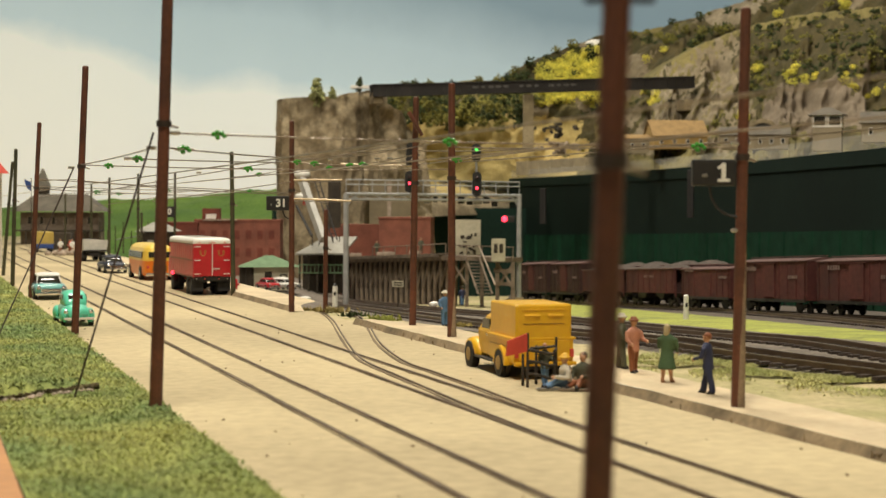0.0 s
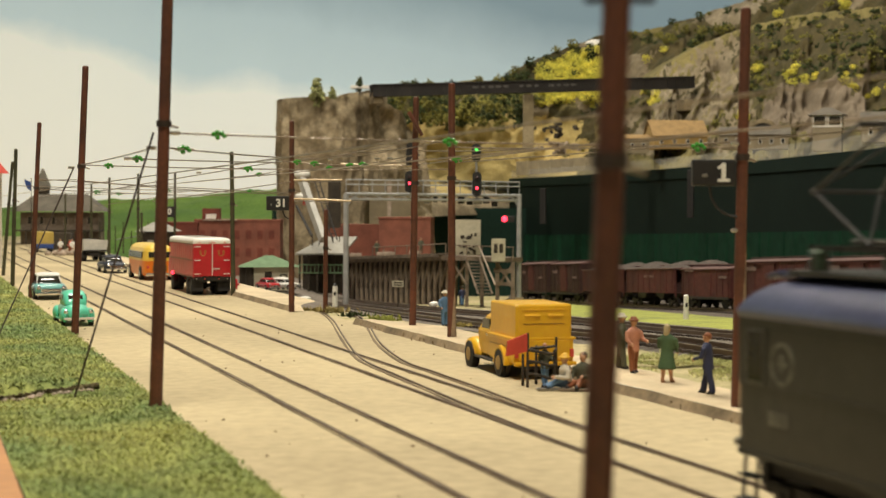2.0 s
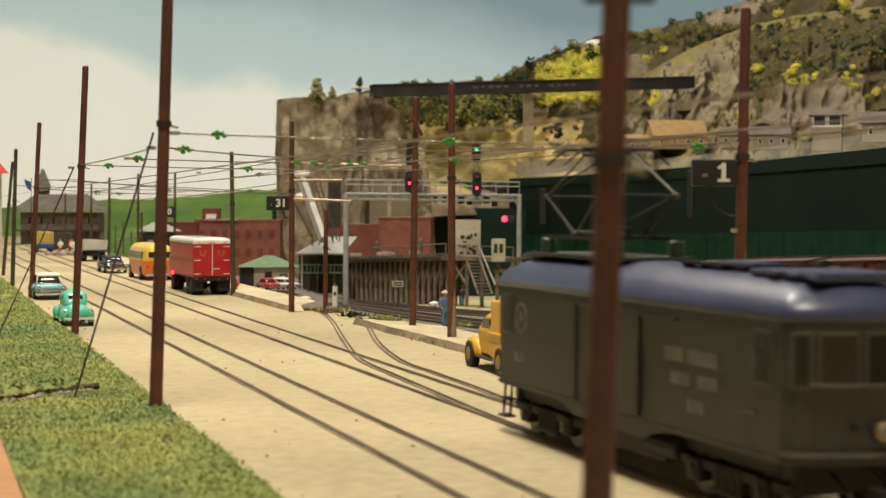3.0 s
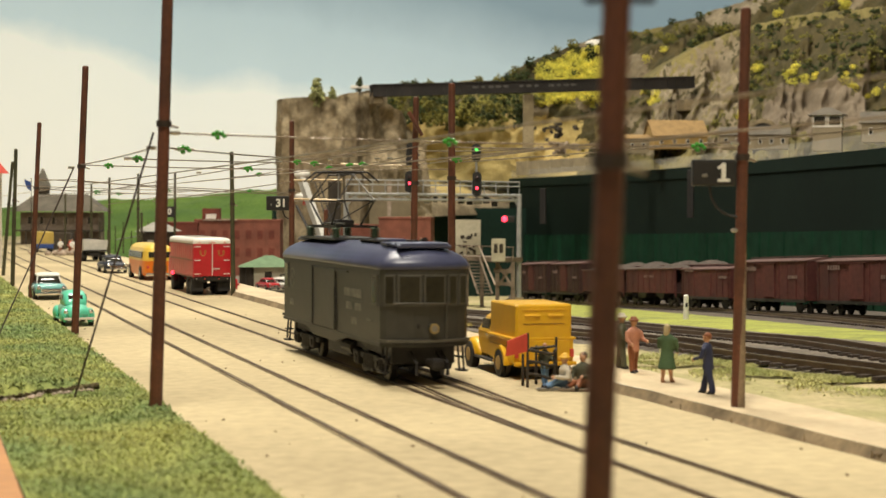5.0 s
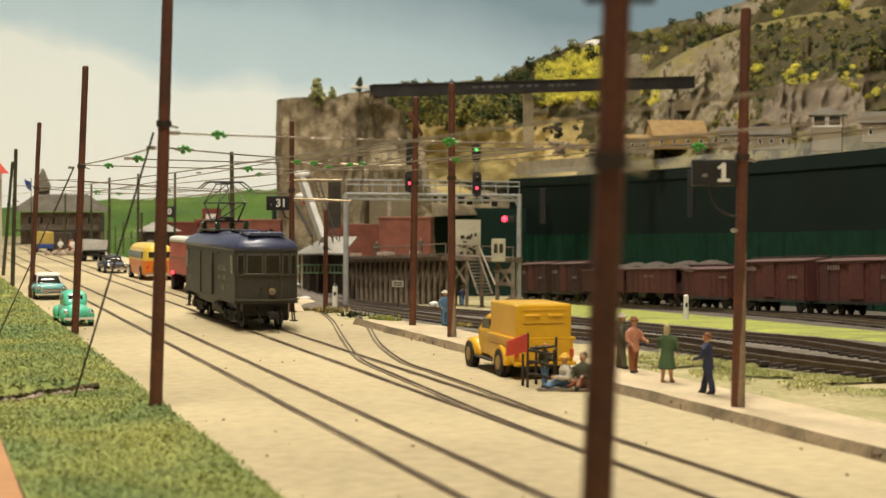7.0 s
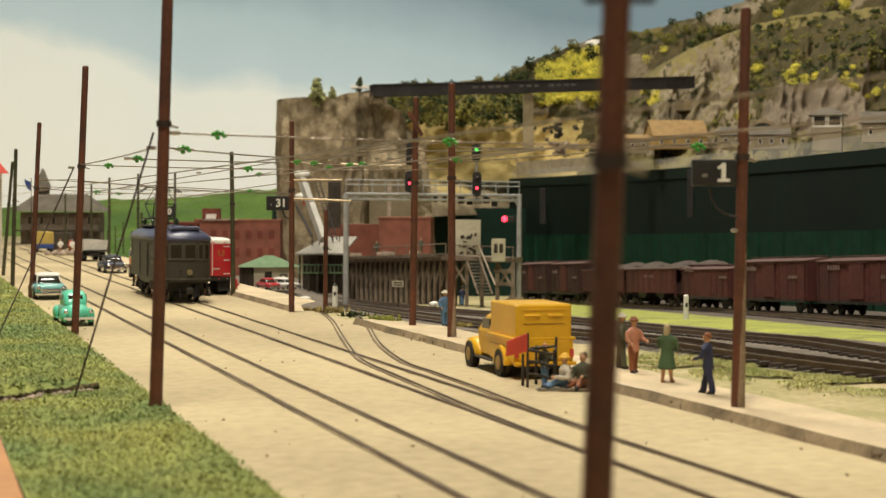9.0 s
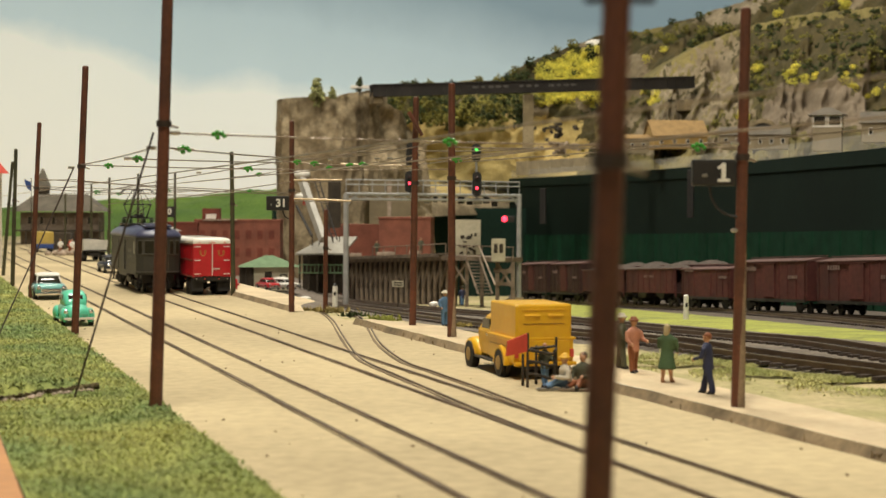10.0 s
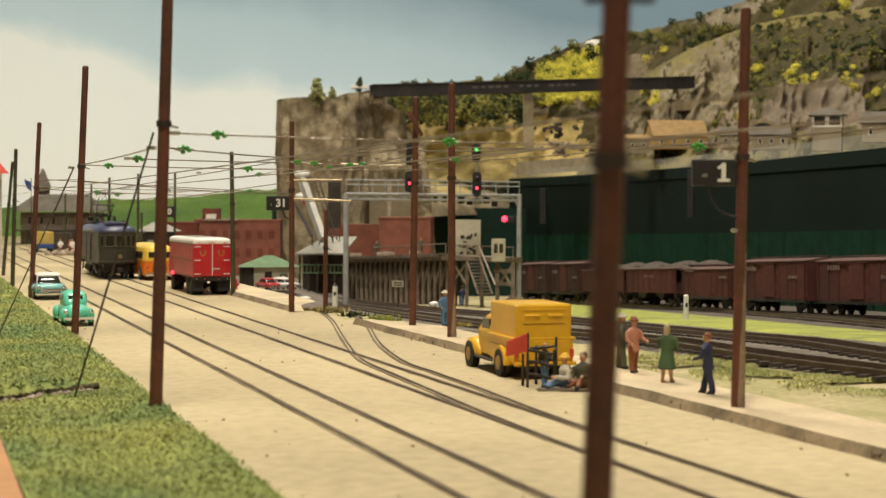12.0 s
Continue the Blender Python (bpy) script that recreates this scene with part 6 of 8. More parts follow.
def bus():
    s, o = (130.73, 19.83)
    t = thing("bus", on_street(s, o, 0.0, 1), "orange and cream yellow streamlined city bus", "bus")
    w, L = 2.75, 9.5

    def shell(rows, mt, label=""):
        return part("lower_body" if mt is ORANGE else "upper_body", loft(B(), rows), mt, t, label, smooth=False)

    def ringplan(z, inset):
        out = []
        for a in range(28):
            c, q = math.cos(a * math.tau / 28), math.sin(a * math.tau / 28)
            out.append(((w / 2 - inset) * math.copysign(abs(c) ** 0.36, c), L / 2 + (L / 2 - inset * 1.3) * math.copysign(abs(q) ** 0.36, q), z))
        return out
    shell([ringplan(0.42, 0.06), ringplan(0.6, 0.0), ringplan(1.72, 0.0)], ORANGE)
    up = shell([ringplan(1.722, 0.0), ringplan(2.45, 0.08), ringplan(2.75, 0.18), ringplan(2.95, 0.40), ringplan(3.08, 0.75)], CREAMY, "cream yellow upper body")
    part("belt_strip", loft(B(), [ringplan(1.66, -0.03), ringplan(1.76, -0.03)]), CREAMY, t)
    for sd in (-1, 1):
        for k in range(6):
            part("window", box(B(), sd * (w / 2 - 0.03), 1.55 + k * 1.22, 2.14, 0.10, 1.0, 0.56, ry=sd * -6, bevel=0.03), GLASS, up)
    for x in (-0.52, 0.52):
        part("window", box(B(), x, 0.04, 2.18, 0.84, 0.10, 0.50, rx=-6, bevel=0.04), GLASS, up)
    part("rear_grille", box(B(), 0, -0.02, 1.05, 1.2, 0.08, 0.5, bevel=0.03), YELLOWDK, t)
    for x in (-1.0, 1.0):
        part("tail_lamp", ball(B(), (x, 0.05, 1.15), 0.13, 2), LAMPRED if x > 0 else REDFLAG, t, smooth=True)
    part("bumper", box(B(), 0, -0.08, 0.55, 2.3, 0.14, 0.2, bevel=0.05), CHROME, t)
    for sd in (-1, 1):
        for y in (1.9, 7.6):
            # A flat black disc is drawn for the dark hollow around each wheel.
            part("wheel_arch", rod(B(), (sd * 1.32, y, 0.55), (sd * 1.385, y, 0.55), 0.66, 0.66, 18), UNDER, t)
            wheel(t, sd * 1.24, y, 0.52, 0.36, hub=STEEL)


def dump_truck():
    s, o = (180.59, 19.95)
    t = thing("dump_truck", on_street(s, o, 0.0, 4), "dark truck with a raised pale grey dump bed", "truck")
    part("dump_bed", extrude(B(), [(-1.3, 1.1), (1.3, 1.1), (1.45, 2.45), (-1.45, 2.45)], "y", 0, 4.0), GREYBED, t, at=cm(0, 0, 0.1, -7, 3, 0))
    part("bed_lip", box(B(), 0, -0.03, 1.25, 2.7, 0.1, 0.16), BLACK, t)
    part("chassis", box(B(), 0, 3, 0.8, 1.3, 6.0, 0.35), UNDER, t)
    part("cab", box(B(), 0, 5.0, 1.6, 2.2, 1.6, 1.8, bevel=0.2), NAVYCAR, t)
    for y in (1.2, 5.6):
        for sd in (-1, 1):
            wheel(t, sd * 1.05, y, 0.55, 0.55, hub=UNDER)


def far_truck():
    s, o = (219.61, 17.51)
    t = thing("delivery_truck", on_street(s, o, 0.0, 2), "yellow and blue delivery truck at the street end", "truck")
    part("box_body", box(B(), 0, 3, 2.0, 2.4, 5.4, 1.7, bevel=0.1), mat("faded_yellow", (0.50, 0.36, 0.08), 0.6, vary=0.2, scale=0.6, bump=0.02), t)
    part("lower_body", box(B(), 0, 3, 0.85, 2.3, 5.8, 0.62, bevel=0.08), BLUEPAINT, t)
    for y in (1.2, 4.8):
        for sd in (-1, 1):
            wheel(t, sd * 1.0, y, 0.45, 0.4, hub=STEEL)


yellow_truck()
coupe()
s, o = (104.81, 8.75)
sedan("sedan_car", on_street(s, o, 0, 1), TEAL, WHITE, "teal and white chrome-trimmed sedan parked by the lawn")
trailer_truck()
bus()
s, o = (146.70, 18.24)
sedan("sedan_car", on_street(s, o, 0, 3), NAVYCAR, NAVYCAR, "blackish old sedan driving behind the bus", "street cars", 0.98)
dump_truck()
far_truck()
for (px, py, pz), col, rf, lab, a in (((-17.9, 164.00, -2.54), RED, RED, "small red car parked at the station", 28), ((-16.4, 167.00, -2.57), WHITE, WHITE, "small white car parked at the station", 40), ((-15.64, 166.00, -2.58), WHITE, WHITE, "white car half hidden behind a pole", 70)):
    sedan("sedan_car", cm(px, py, pz, 0, 0, a), col, rf, lab, "station cars", 0.72)

# ---- freight cars ----


def freight_truck(parent, y):
    tr = part("truck", box(B(), 0, y, 0.62, 1.5, 0.5, 0.3), UNDER, parent)
    for s in (-1, 1):
        fr = B()
        box(fr, s * 1.1, y, 0.62, 0.16, 2.1, 0.22, bevel=0.03)
        box(fr, s * 1.1, y, 0.42, 0.16, 0.8, 0.3, bevel=0.03)
        part("side_frame", fr, UNDER, tr)
    for k in (-0.95, 0.95):
        ax = rod(B(), (-0.95, y + k, 0.48), (0.95, y + k, 0.48), 0.09, 0.09, 6)
        for s in (-1, 1):
            rod(ax, (s * 0.75, y + k, 0.48), (s * 0.95, y + k, 0.48), 0.47, 0.47, 14)
        part("wheelset", ax, UNDER, tr)


def boxcar(m, paint, label, L=14.0, top=4.75, door=True):
    t = thing("boxcar", m, label, "freight car", "freight cars")
    part("body", box(B(), 0, 0, (1.05 + top) / 2, 3.05, L - 0.7, top - 1.05), paint, t)
    part("roof", extrude(B(), [(-1.62, top), (1.62, top), (1.62, top + 0.06), (0.0, top + 0.34), (-1.62, top + 0.06)], "y", -L / 2 + 0.3, L / 2 - 0.3), CARTOP, t)
    part("roof_walk", box(B(), 0, 0, top + 0.42, 0.5, L - 0.6, 0.06), CARTOP, t)
    for s in (-1, 1):
        if door:
            d = part("door", box(B(), s * 1.58, 0.2, (1.15 + top) / 2, 0.12, 2.2, top - 1.45), CAROXIDE, t)
            part("door_track", box(B(), s * 1.62, 0.9, top - 0.12, 0.1, 4.4, 0.08), paint, d)
        part("sill", box(B(), s * 1.5, 0, 1.0, 0.12, L - 1.6, 0.24), UNDER, t)
        for k in range(9):
            y = -L / 2 + 0.8 + k * (L - 1.6) / 8
            if abs(y - 0.2) > 1.4:
                part("rib", box(B(), s * 1.55, y, (1.1 + top) / 2, 0.06, 0.1, top - 1.15), paint, t)
        for e in (-1, 1):
            for q in range(5):
                part("rung", box(B(), s * 1.62, e * (L / 2 - 0.65), 1.45 + q * 0.6, 0.06, 0.5, 0.05), paint, t)
        lt = B()
        for q in range(5):
            box(lt, s * 1.59, 3.0 + q * 0.42, 3.6, 0.03, 0.26, 0.34)
            box(lt, s * 1.59, -5.0 + q * 0.36, 2.9, 0.03, 0.22, 0.26)
        tagged(part("lettering", lt, CARSTENCIL, t), kind="stuff")
    for e in (-1, 1):
        freight_truck(t, e * (L / 2 - 2.2))
        part("coupler", box(B(), 0, e * (L / 2), 0.9, 0.3, 0.7, 0.3), UNDER, t)
        for q in range(5):
            part("end_rung", box(B(), 0.9, e * (L / 2 - 0.3), 1.5 + q * 0.6, 0.6, 0.06, 0.05), paint, t)
    return t


def hopper(m, label, L=14.6, top=3.75):
    t = thing("hopper_car", m, label, "freight car", "freight cars")
    for s in (-1, 1):
        part("side_sheet", box(B(), s * 1.48, 0, (1.35 + top) / 2, 0.10, L - 0.5, top - 1.35), CAROXIDE, t)
        for k in range(9):
            part("rib", box(B(), s * 1.55, -L / 2 + 0.7 + k * (L - 1.4) / 8, (1.35 + top) / 2, 0.07, 0.10, top - 1.4), CAROXIDE, t)
        for k, ww in enumerate((0.3, 0.26, 0.3, 0.3, 0, 0.34, 0.3)):
            if ww:
                part("stencil_bar", box(B(), s * 1.55, -1.2 + k * 0.42, 3.0, 0.03, ww * 0.7, 0.26), CARSTENCIL, t)
        for e in (-1, 1):
            part("end_post", box(B(), s * 1.4, e * (L / 2 - 0.15), (1.0 + top) / 2, 0.12, 0.12, top - 1.0), CAROXIDE, t)
            part("slope_strut", rod(B(), (s * 1.45, e * (L / 2 - 0.2), 1.1), (s * 1.45, e * (L / 2 - 2.6), 2.9), 0.06, 0.06, 5), UNDER, t)
    part("top_rail", box(B(), 0, 0, top, 3.2, L - 0.3, 0.12, bevel=0.02), CARTOP, t)
    for e in (-1, 1):
        part("end_slope", box(B(), 0, e * (L / 2 - 1.5), 2.3, 2.9, 0.1, 3.0, rx=e * 48), CAROXIDE_B, t)
    for k in (-2.6, 2.6):
        part("hopper_bay", loft(B(), [[(-1.2, k - 0.5, 0.75), (1.2, k - 0.5, 0.75), (1.2, k + 0.5, 0.75), (-1.2, k + 0.5, 0.75)], [(-1.35, k - 1.4, 1.5), (1.35, k - 1.4, 1.5), (1.35, k + 1.4, 1.5), (-1.35, k + 1.4, 1.5)]]), UNDER, t)
    part("centre_sill", box(B(), 0, 0, 1.05, 0.6, L - 0.6, 0.4), UNDER, t)
    load = B()
    sheet(load, 40, 10, lambda u, v: (-1.4 + 2.8 * v, -L / 2 + 0.4 + (L - 0.8) * u, top - 0.1 + 0.6 * abs(math.sin(u * math.pi * 2)) ** 0.7 * math.sin(v * math.pi) + 0.12 * noise.noise((u * 20, v * 8, 0))))
    part("load", load, COAL, t, "heaped crushed load", smooth=True)
    for e in (-1, 1):
        freight_truck(t, e * (L / 2 - 2.0))
        part("coupler", box(B(), 0, e * L / 2, 0.9, 0.3, 0.7, 0.3), UNDER, t)


def freight_row():
    ang = math.degrees(math.atan2(0.2140, 1.0))

    def on_track(y, side=0.0):
        return cm(30.1 - 0.2140 * (y - 120) + side, y, yard(y) + 0.40, -2.5, 0, ang)
    boxcar(on_track(98.0), CAROXIDE, "brown oxide boxcar with ladder and white stencil plate", 14.2, 4.05)
    boxcar(on_track(112.2), CAROXIDE, "brown oxide boxcar coupled in the yard train", 14.4, 4.05)
    boxcar(on_track(127.2), CAROXIDE, "faded brown boxcar with a closed side door", 14.4, 4.15)
    boxcar(on_track(141.3), CAROXIDE, "low red oxide freight car", 12.6, 3.6, False)
    hopper(on_track(156.0), "brown hopper car with a heaped load")
    hopper(on_track(171.2), "brown hopper car with a heaped load")
    boxcar(on_track(185.3), CAROXIDE_B, "weathered dark brown boxcar far down the yard", 12.8, 4.5)
    boxcar(on_track(199.8), CAROXIDE_B, "weathered dark brown boxcar at the train end", 15.4, 4.6)
    for y in (160, 176, 192):
        hopper(on_track(y, 5.2), "dull brown hopper car on the rear track", top=4.2)


freight_row()

# ---- figures: plain painted dolls ----


def moulded(bm, mats):
    """One cast figure out of overlapping solids: fused, softened, painted by the nearest solid."""
    rough = mesh_of("figurine", bm, mats)
    paint = [p.material_index for p in rough.polygons]
    tree = BVHTree.FromPolygons([v.co for v in rough.vertices], [tuple(p.vertices) for p in rough.polygons])
    tmp = bpy.data.objects.new("casting", rough)
    scene.collection.objects.link(tmp)
    re = tmp.modifiers.new("fuse", "REMESH")
    re.mode, re.voxel_size = "VOXEL", 0.0004
    sm = tmp.modifiers.new("soften", "SMOOTH")
    sm.factor, sm.iterations = 0.5, 2
    me = bpy.data.meshes.new_from_object(tmp.evaluated_get(bpy.context.evaluated_depsgraph_get()))
    bpy.data.objects.remove(tmp)
    me.materials.clear()
    for m in mats:
        me.materials.append(m)
    for p in me.polygons:
        near = tree.find_nearest(p.center)
        p.material_index = paint[near[2]] if near[2] is not None else 0
    me.shade_smooth()
    return me


def doll(m, shirt, trousers, label, hat=None, skirt=False, arms=0.25, h=2.0, hair=None, lean=0.0, stride=0.10, sit=False):
    bm = B()
    mats = [shirt, trousers, SKIN, hat or hair or BLACK, BLACK]
    k = h / 2.0

    def add(i, fn, *args):
        before = set(bm.faces)
        fn(bm, *args)
        for f in bm.faces:
            if f not in before:
                f.material_index = i

    def tube(rows, n=12):
        return [[(cx * k + rx * k * math.cos(a * math.tau / n), cy * k + ry * k * math.sin(a * math.tau / n), z * k) for a in range(n)] for cx, cy, rx, ry, z in rows]
    tl = lean * 0.5
    add(0, loft, tube(((0, 0, 0.235, 0.185, 0.78 if not skirt else 0.95), (0, 0, 0.215, 0.165, 1.02), (0, tl * 0.5, 0.23, 0.17, 1.25), (0, tl, 0.265, 0.175, 1.45), (0, tl, 0.24, 0.14, 1.57), (0, tl, 0.10, 0.09, 1.64))))
    for s in (-1, 1):
        bend = arms if s > 0 else arms * 0.55
        sh, el, wr = (s * 0.27, tl, 1.50), (s * 0.34, -bend * 0.3, 1.20), (s * 0.26, -bend * 1.3, 0.92 + bend * 0.7)
        for a, b, r0, r1 in ((sh, el, 0.095, 0.075), (el, wr, 0.075, 0.055)):
            add(0, rod, [c * k for c in a], [c * k for c in b], r0 * k, r1 * k, 9)
        add(0, ball, [c * k for c in el], 0.078 * k, 1)
        add(2, ball, (wr[0] * k, (wr[1] - 0.03) * k, (wr[2] - 0.03) * k), 0.068 * k, 2)
    add(2, rod, (0, tl * k, 1.58 * k), (0, tl * k, 1.75 * k), 0.07 * k, 0.065 * k, 9)
    add(2, ball, (0, (tl - 0.01) * k, 1.81 * k), 0.135 * k, 2, 0.86, 1.0, 1.15)
    if hat:
        add(3, rod, (0, tl * k, 1.86 * k), (0, tl * k, 1.905 * k), 0.225 * k, 0.20 * k, 14)
        add(3, rod, (0, tl * k, 1.89 * k), (0, tl * k, 2.02 * k), 0.145 * k, 0.115 * k, 12)
    else:
        add(3, ball, (0, (tl + 0.035) * k, 1.865 * k), 0.142 * k, 2, 0.92, 0.98, 0.92)
        if skirt:
            add(3, ball, (0, (tl + 0.10) * k, 1.72 * k), 0.11 * k, 2, 1.0, 0.7, 1.2)
    if sit:
        bmesh.ops.translate(bm, vec=(0, 0, -0.80 * k), verts=bm.verts[:])
        for s in (-1, 1):
            hip, knee, foot = (s * 0.11, -0.02, 0.12), (s * 0.16, -0.42, 0.34 if s > 0 else 0.20), (s * 0.17, -0.82, 0.09)
            for p, q, r0, r1 in ((hip, knee, 0.14, 0.11), (knee, foot, 0.11, 0.085)):
                add(1, rod, [c * k for c in p], [c * k for c in q], r0 * k, r1 * k, 10)
            add(1, ball, [c * k for c in knee], 0.115 * k, 2)
            add(4, ball, [c * k for c in foot], 0.09 * k, 2, 0.9, 1.2, 1.3)
    else:
        for s in (-1, 1):
            st = s * stride
            add(4 if not skirt else 2, loft, tube(((s * 0.13, st - 0.07, 0.075, 0.16, 0.0), (s * 0.13, st - 0.05, 0.07, 0.14, 0.07), (s * 0.13, st, 0.055, 0.07, 0.12))))
            if skirt:
                add(2, loft, tube(((s * 0.11, st, 0.055, 0.06, 0.08), (s * 0.11, st * 0.8, 0.08, 0.085, 0.3), (s * 0.10, 0, 0.08, 0.08, 0.6))))
            else:
                add(1, loft, tube(((s * 0.13, st, 0.095, 0.11, 0.08), (s * 0.125, st * 0.8, 0.10, 0.11, 0.35), (s * 0.115, st * 0.4, 0.115, 0.125, 0.62), (s * 0.10, 0, 0.135, 0.15, 0.96))))
        if skirt:
            add(1, loft, tube(((0, 0.02, 0.33, 0.27, 0.46), (0, 0.01, 0.27, 0.22, 0.75), (0, 0, 0.19, 0.16, 1.12))))
    ob = new("figurine", moulded(bm, mats))
    ob.matrix_basis = m
    return tagged(ob, label, "figurine", "street figurines")


NAVY = mat("navy_doll_paint", (0.025, 0.03, 0.075), 0.7, vary=0.2, scale=2, bump=0.05)
DOLLGREEN = mat("green_doll_paint", (0.06, 0.11, 0.045), 0.7, vary=0.2, scale=2, bump=0.05)
DOLLOLIVE = mat("olive_doll_paint", (0.085, 0.085, 0.05), 0.7, vary=0.2, scale=2, bump=0.05)
DOLLRUST = mat("rust_doll_paint", (0.26, 0.085, 0.03), 0.7, vary=0.2, scale=2, bump=0.05)
DOLLPINK = mat("salmon_doll_paint", (0.55, 0.24, 0.15), 0.7, vary=0.2, scale=2, bump=0.05)
DENIM = mat("denim_doll_paint", (0.10, 0.19, 0.32), 0.7, vary=0.2, scale=2, bump=0.05)
BLOND = mat("blond_doll_hair", (0.50, 0.40, 0.22), 0.7, vary=0.2, scale=2, bump=0.05)
HATWHITE = mat("pale_doll_hat", (0.62, 0.56, 0.45), 0.7, vary=0.1, scale=2, bump=0)
for (px, py), turn, args in (((8.34, 48.27), -120, (NAVY, NAVY, "doll in a dark navy suit on the sidewalk", None, False, 0.3, 1.95, DOLLRUST, -0.1, 0.2)),
                           ((7.51, 51.43), 150, (DOLLGREEN, DOLLGREEN, "blond doll in a green dress on the sidewalk", None, True, 0.3, 1.98, BLOND)),
                           ((6.76, 54.45), 30, (DOLLPINK, DOLLRUST, "doll in a salmon shirt and rust hat", DOLLRUST, False, 0.35, 1.98, None)),
                           ((6.52, 56.01), 80, (DOLLOLIVE, DOLLOLIVE, "doll in olive clothes with a pale hat", HATWHITE, False, 0.3, 2.0, None))):
    doll(cm(px, py, 0.30, 0, 0, turn), *args)
for (px, py, pz), turn, args in (((0.11, 87.00, -0.50), 20, (DENIM, DENIM, "doll in blue overalls beside the main track", HATWHITE, False, 0.3, 2.0, None)),
                                 ((2.00, 158.00, -3.73), 200, (NAVY, DENIM, "doll in dark blue work clothes at the trestle", None, False, 0.25, 2.0, BLACK)),
                                 ((-8.80, 205.00, 0.11), 0, (DOLLOLIVE, DOLLOLIVE, "olive doll on the coal trestle", None, False, 0.25, 1.9, BLACK)),
                                 ((-2.72, 190.00, 0.77), 0, (DOLLOLIVE, DOLLOLIVE, "olive doll on the coal trestle", None, False, 0.25, 1.9, BLACK))):
    doll(cm(px, py, pz, 0, 0, turn), *args)


def barrier_group():
    """Street works behind the yellow truck."""
    s, o = (48.73, 20.49)
    t = thing("work_barrier", on_street(s, o, 0.0, 5), "dark timber work barrier with a red flag", "barrier")
    for x, y, h in ((-0.62, 0.0, 1.85), (0.10, 0.75, 1.35), (0.80, 0.60, 1.62), (0.30, -0.20, 1.28), (-0.52, 0.55, 1.1)):
        part("post", rod(B(), (x, y, 0), (x, y, h), 0.055, 0.045, 8), TIMBERDK, t)
    for z, zz in ((0.42, 0.30), (0.85, 0.74), (1.22, 1.14)):
        bend = B()
        pts = [(-0.62, 0.0, z + 0.05), (-0.30, -0.22, z), (0.05, -0.30, zz), (0.30, -0.20, zz)]
        for p, q in zip(pts, pts[1:]):
            rod(bend, p, q, 0.05, 0.05, 8)
        part("rail", bend, TIMBERDK, t)
    for z in (0.80, 1.26):
        part("rail", rod(B(), (-0.62, 0.05, z), (0.80, 0.60, z + 0.06), 0.05, 0.045, 8), TIMBERDK, t)
        part("rail", rod(B(), (0.30, -0.20, z - 0.1), (0.80, 0.60, z), 0.05, 0.045, 8), TIMBERDK, t)
    part("top_board", box(B(), 0.12, 0.30, 1.32, 1.0, 0.34, 0.06, 22, bevel=0.02), TIMBERDK, t)
    part("flag", extrude(B(), [(-1.45, 1.08), (-0.62, 1.22), (-0.62, 1.85), (-0.8, 1.8), (-1.4, 1.6)], "y", -0.03, 0.03), REDFLAG, t, "red warning flag")
    s, o = (47.59, 20.80)
    x, y, _ = street(s, o)
    helmet = mat("helmet_yellow", (0.75, 0.42, 0.03), 0.5, vary=0.1, scale=2, bump=0)
    doll(cm(x + 0.10, y + 0.05, 0.02, 0, 0, -70), HATWHITE, DENIM, "sitting worker doll in denim with a yellow helmet", helmet, False, 0.5, 2.0, None, -0.25, sit=True)
    doll(cm(x + 0.62, y + 0.25, 0.02, 0, 0, -30), DOLLOLIVE, DOLLRUST, "sitting worker doll in olive and rust", None, False, 0.5, 2.1, BLACK, sit=True)
    doll(cm(x - 0.60, y + 1.35, 0.02, 0, 0, 25), DOLLOLIVE, DENIM, "kneeling worker doll behind the barrier", None, False, 0.4, 1.45, DOLLRUST)
    for dx, dy, ln, a in ((-0.6, -0.35, 0.8, 5), (0.4, -0.5, 1.3, -8), (1.2, -0.2, 0.9, 12)):
        single("loose_board", box(B(), 0, 0, 0.06, ln, 0.22, 0.08, bevel=0.02), TIMBER if dx > 0 else STEEL, "loose board lying beside the street works", "board", "loose boards", at=cm(x + dx, y + dy, 0, 0, 0, a))


barrier_group()


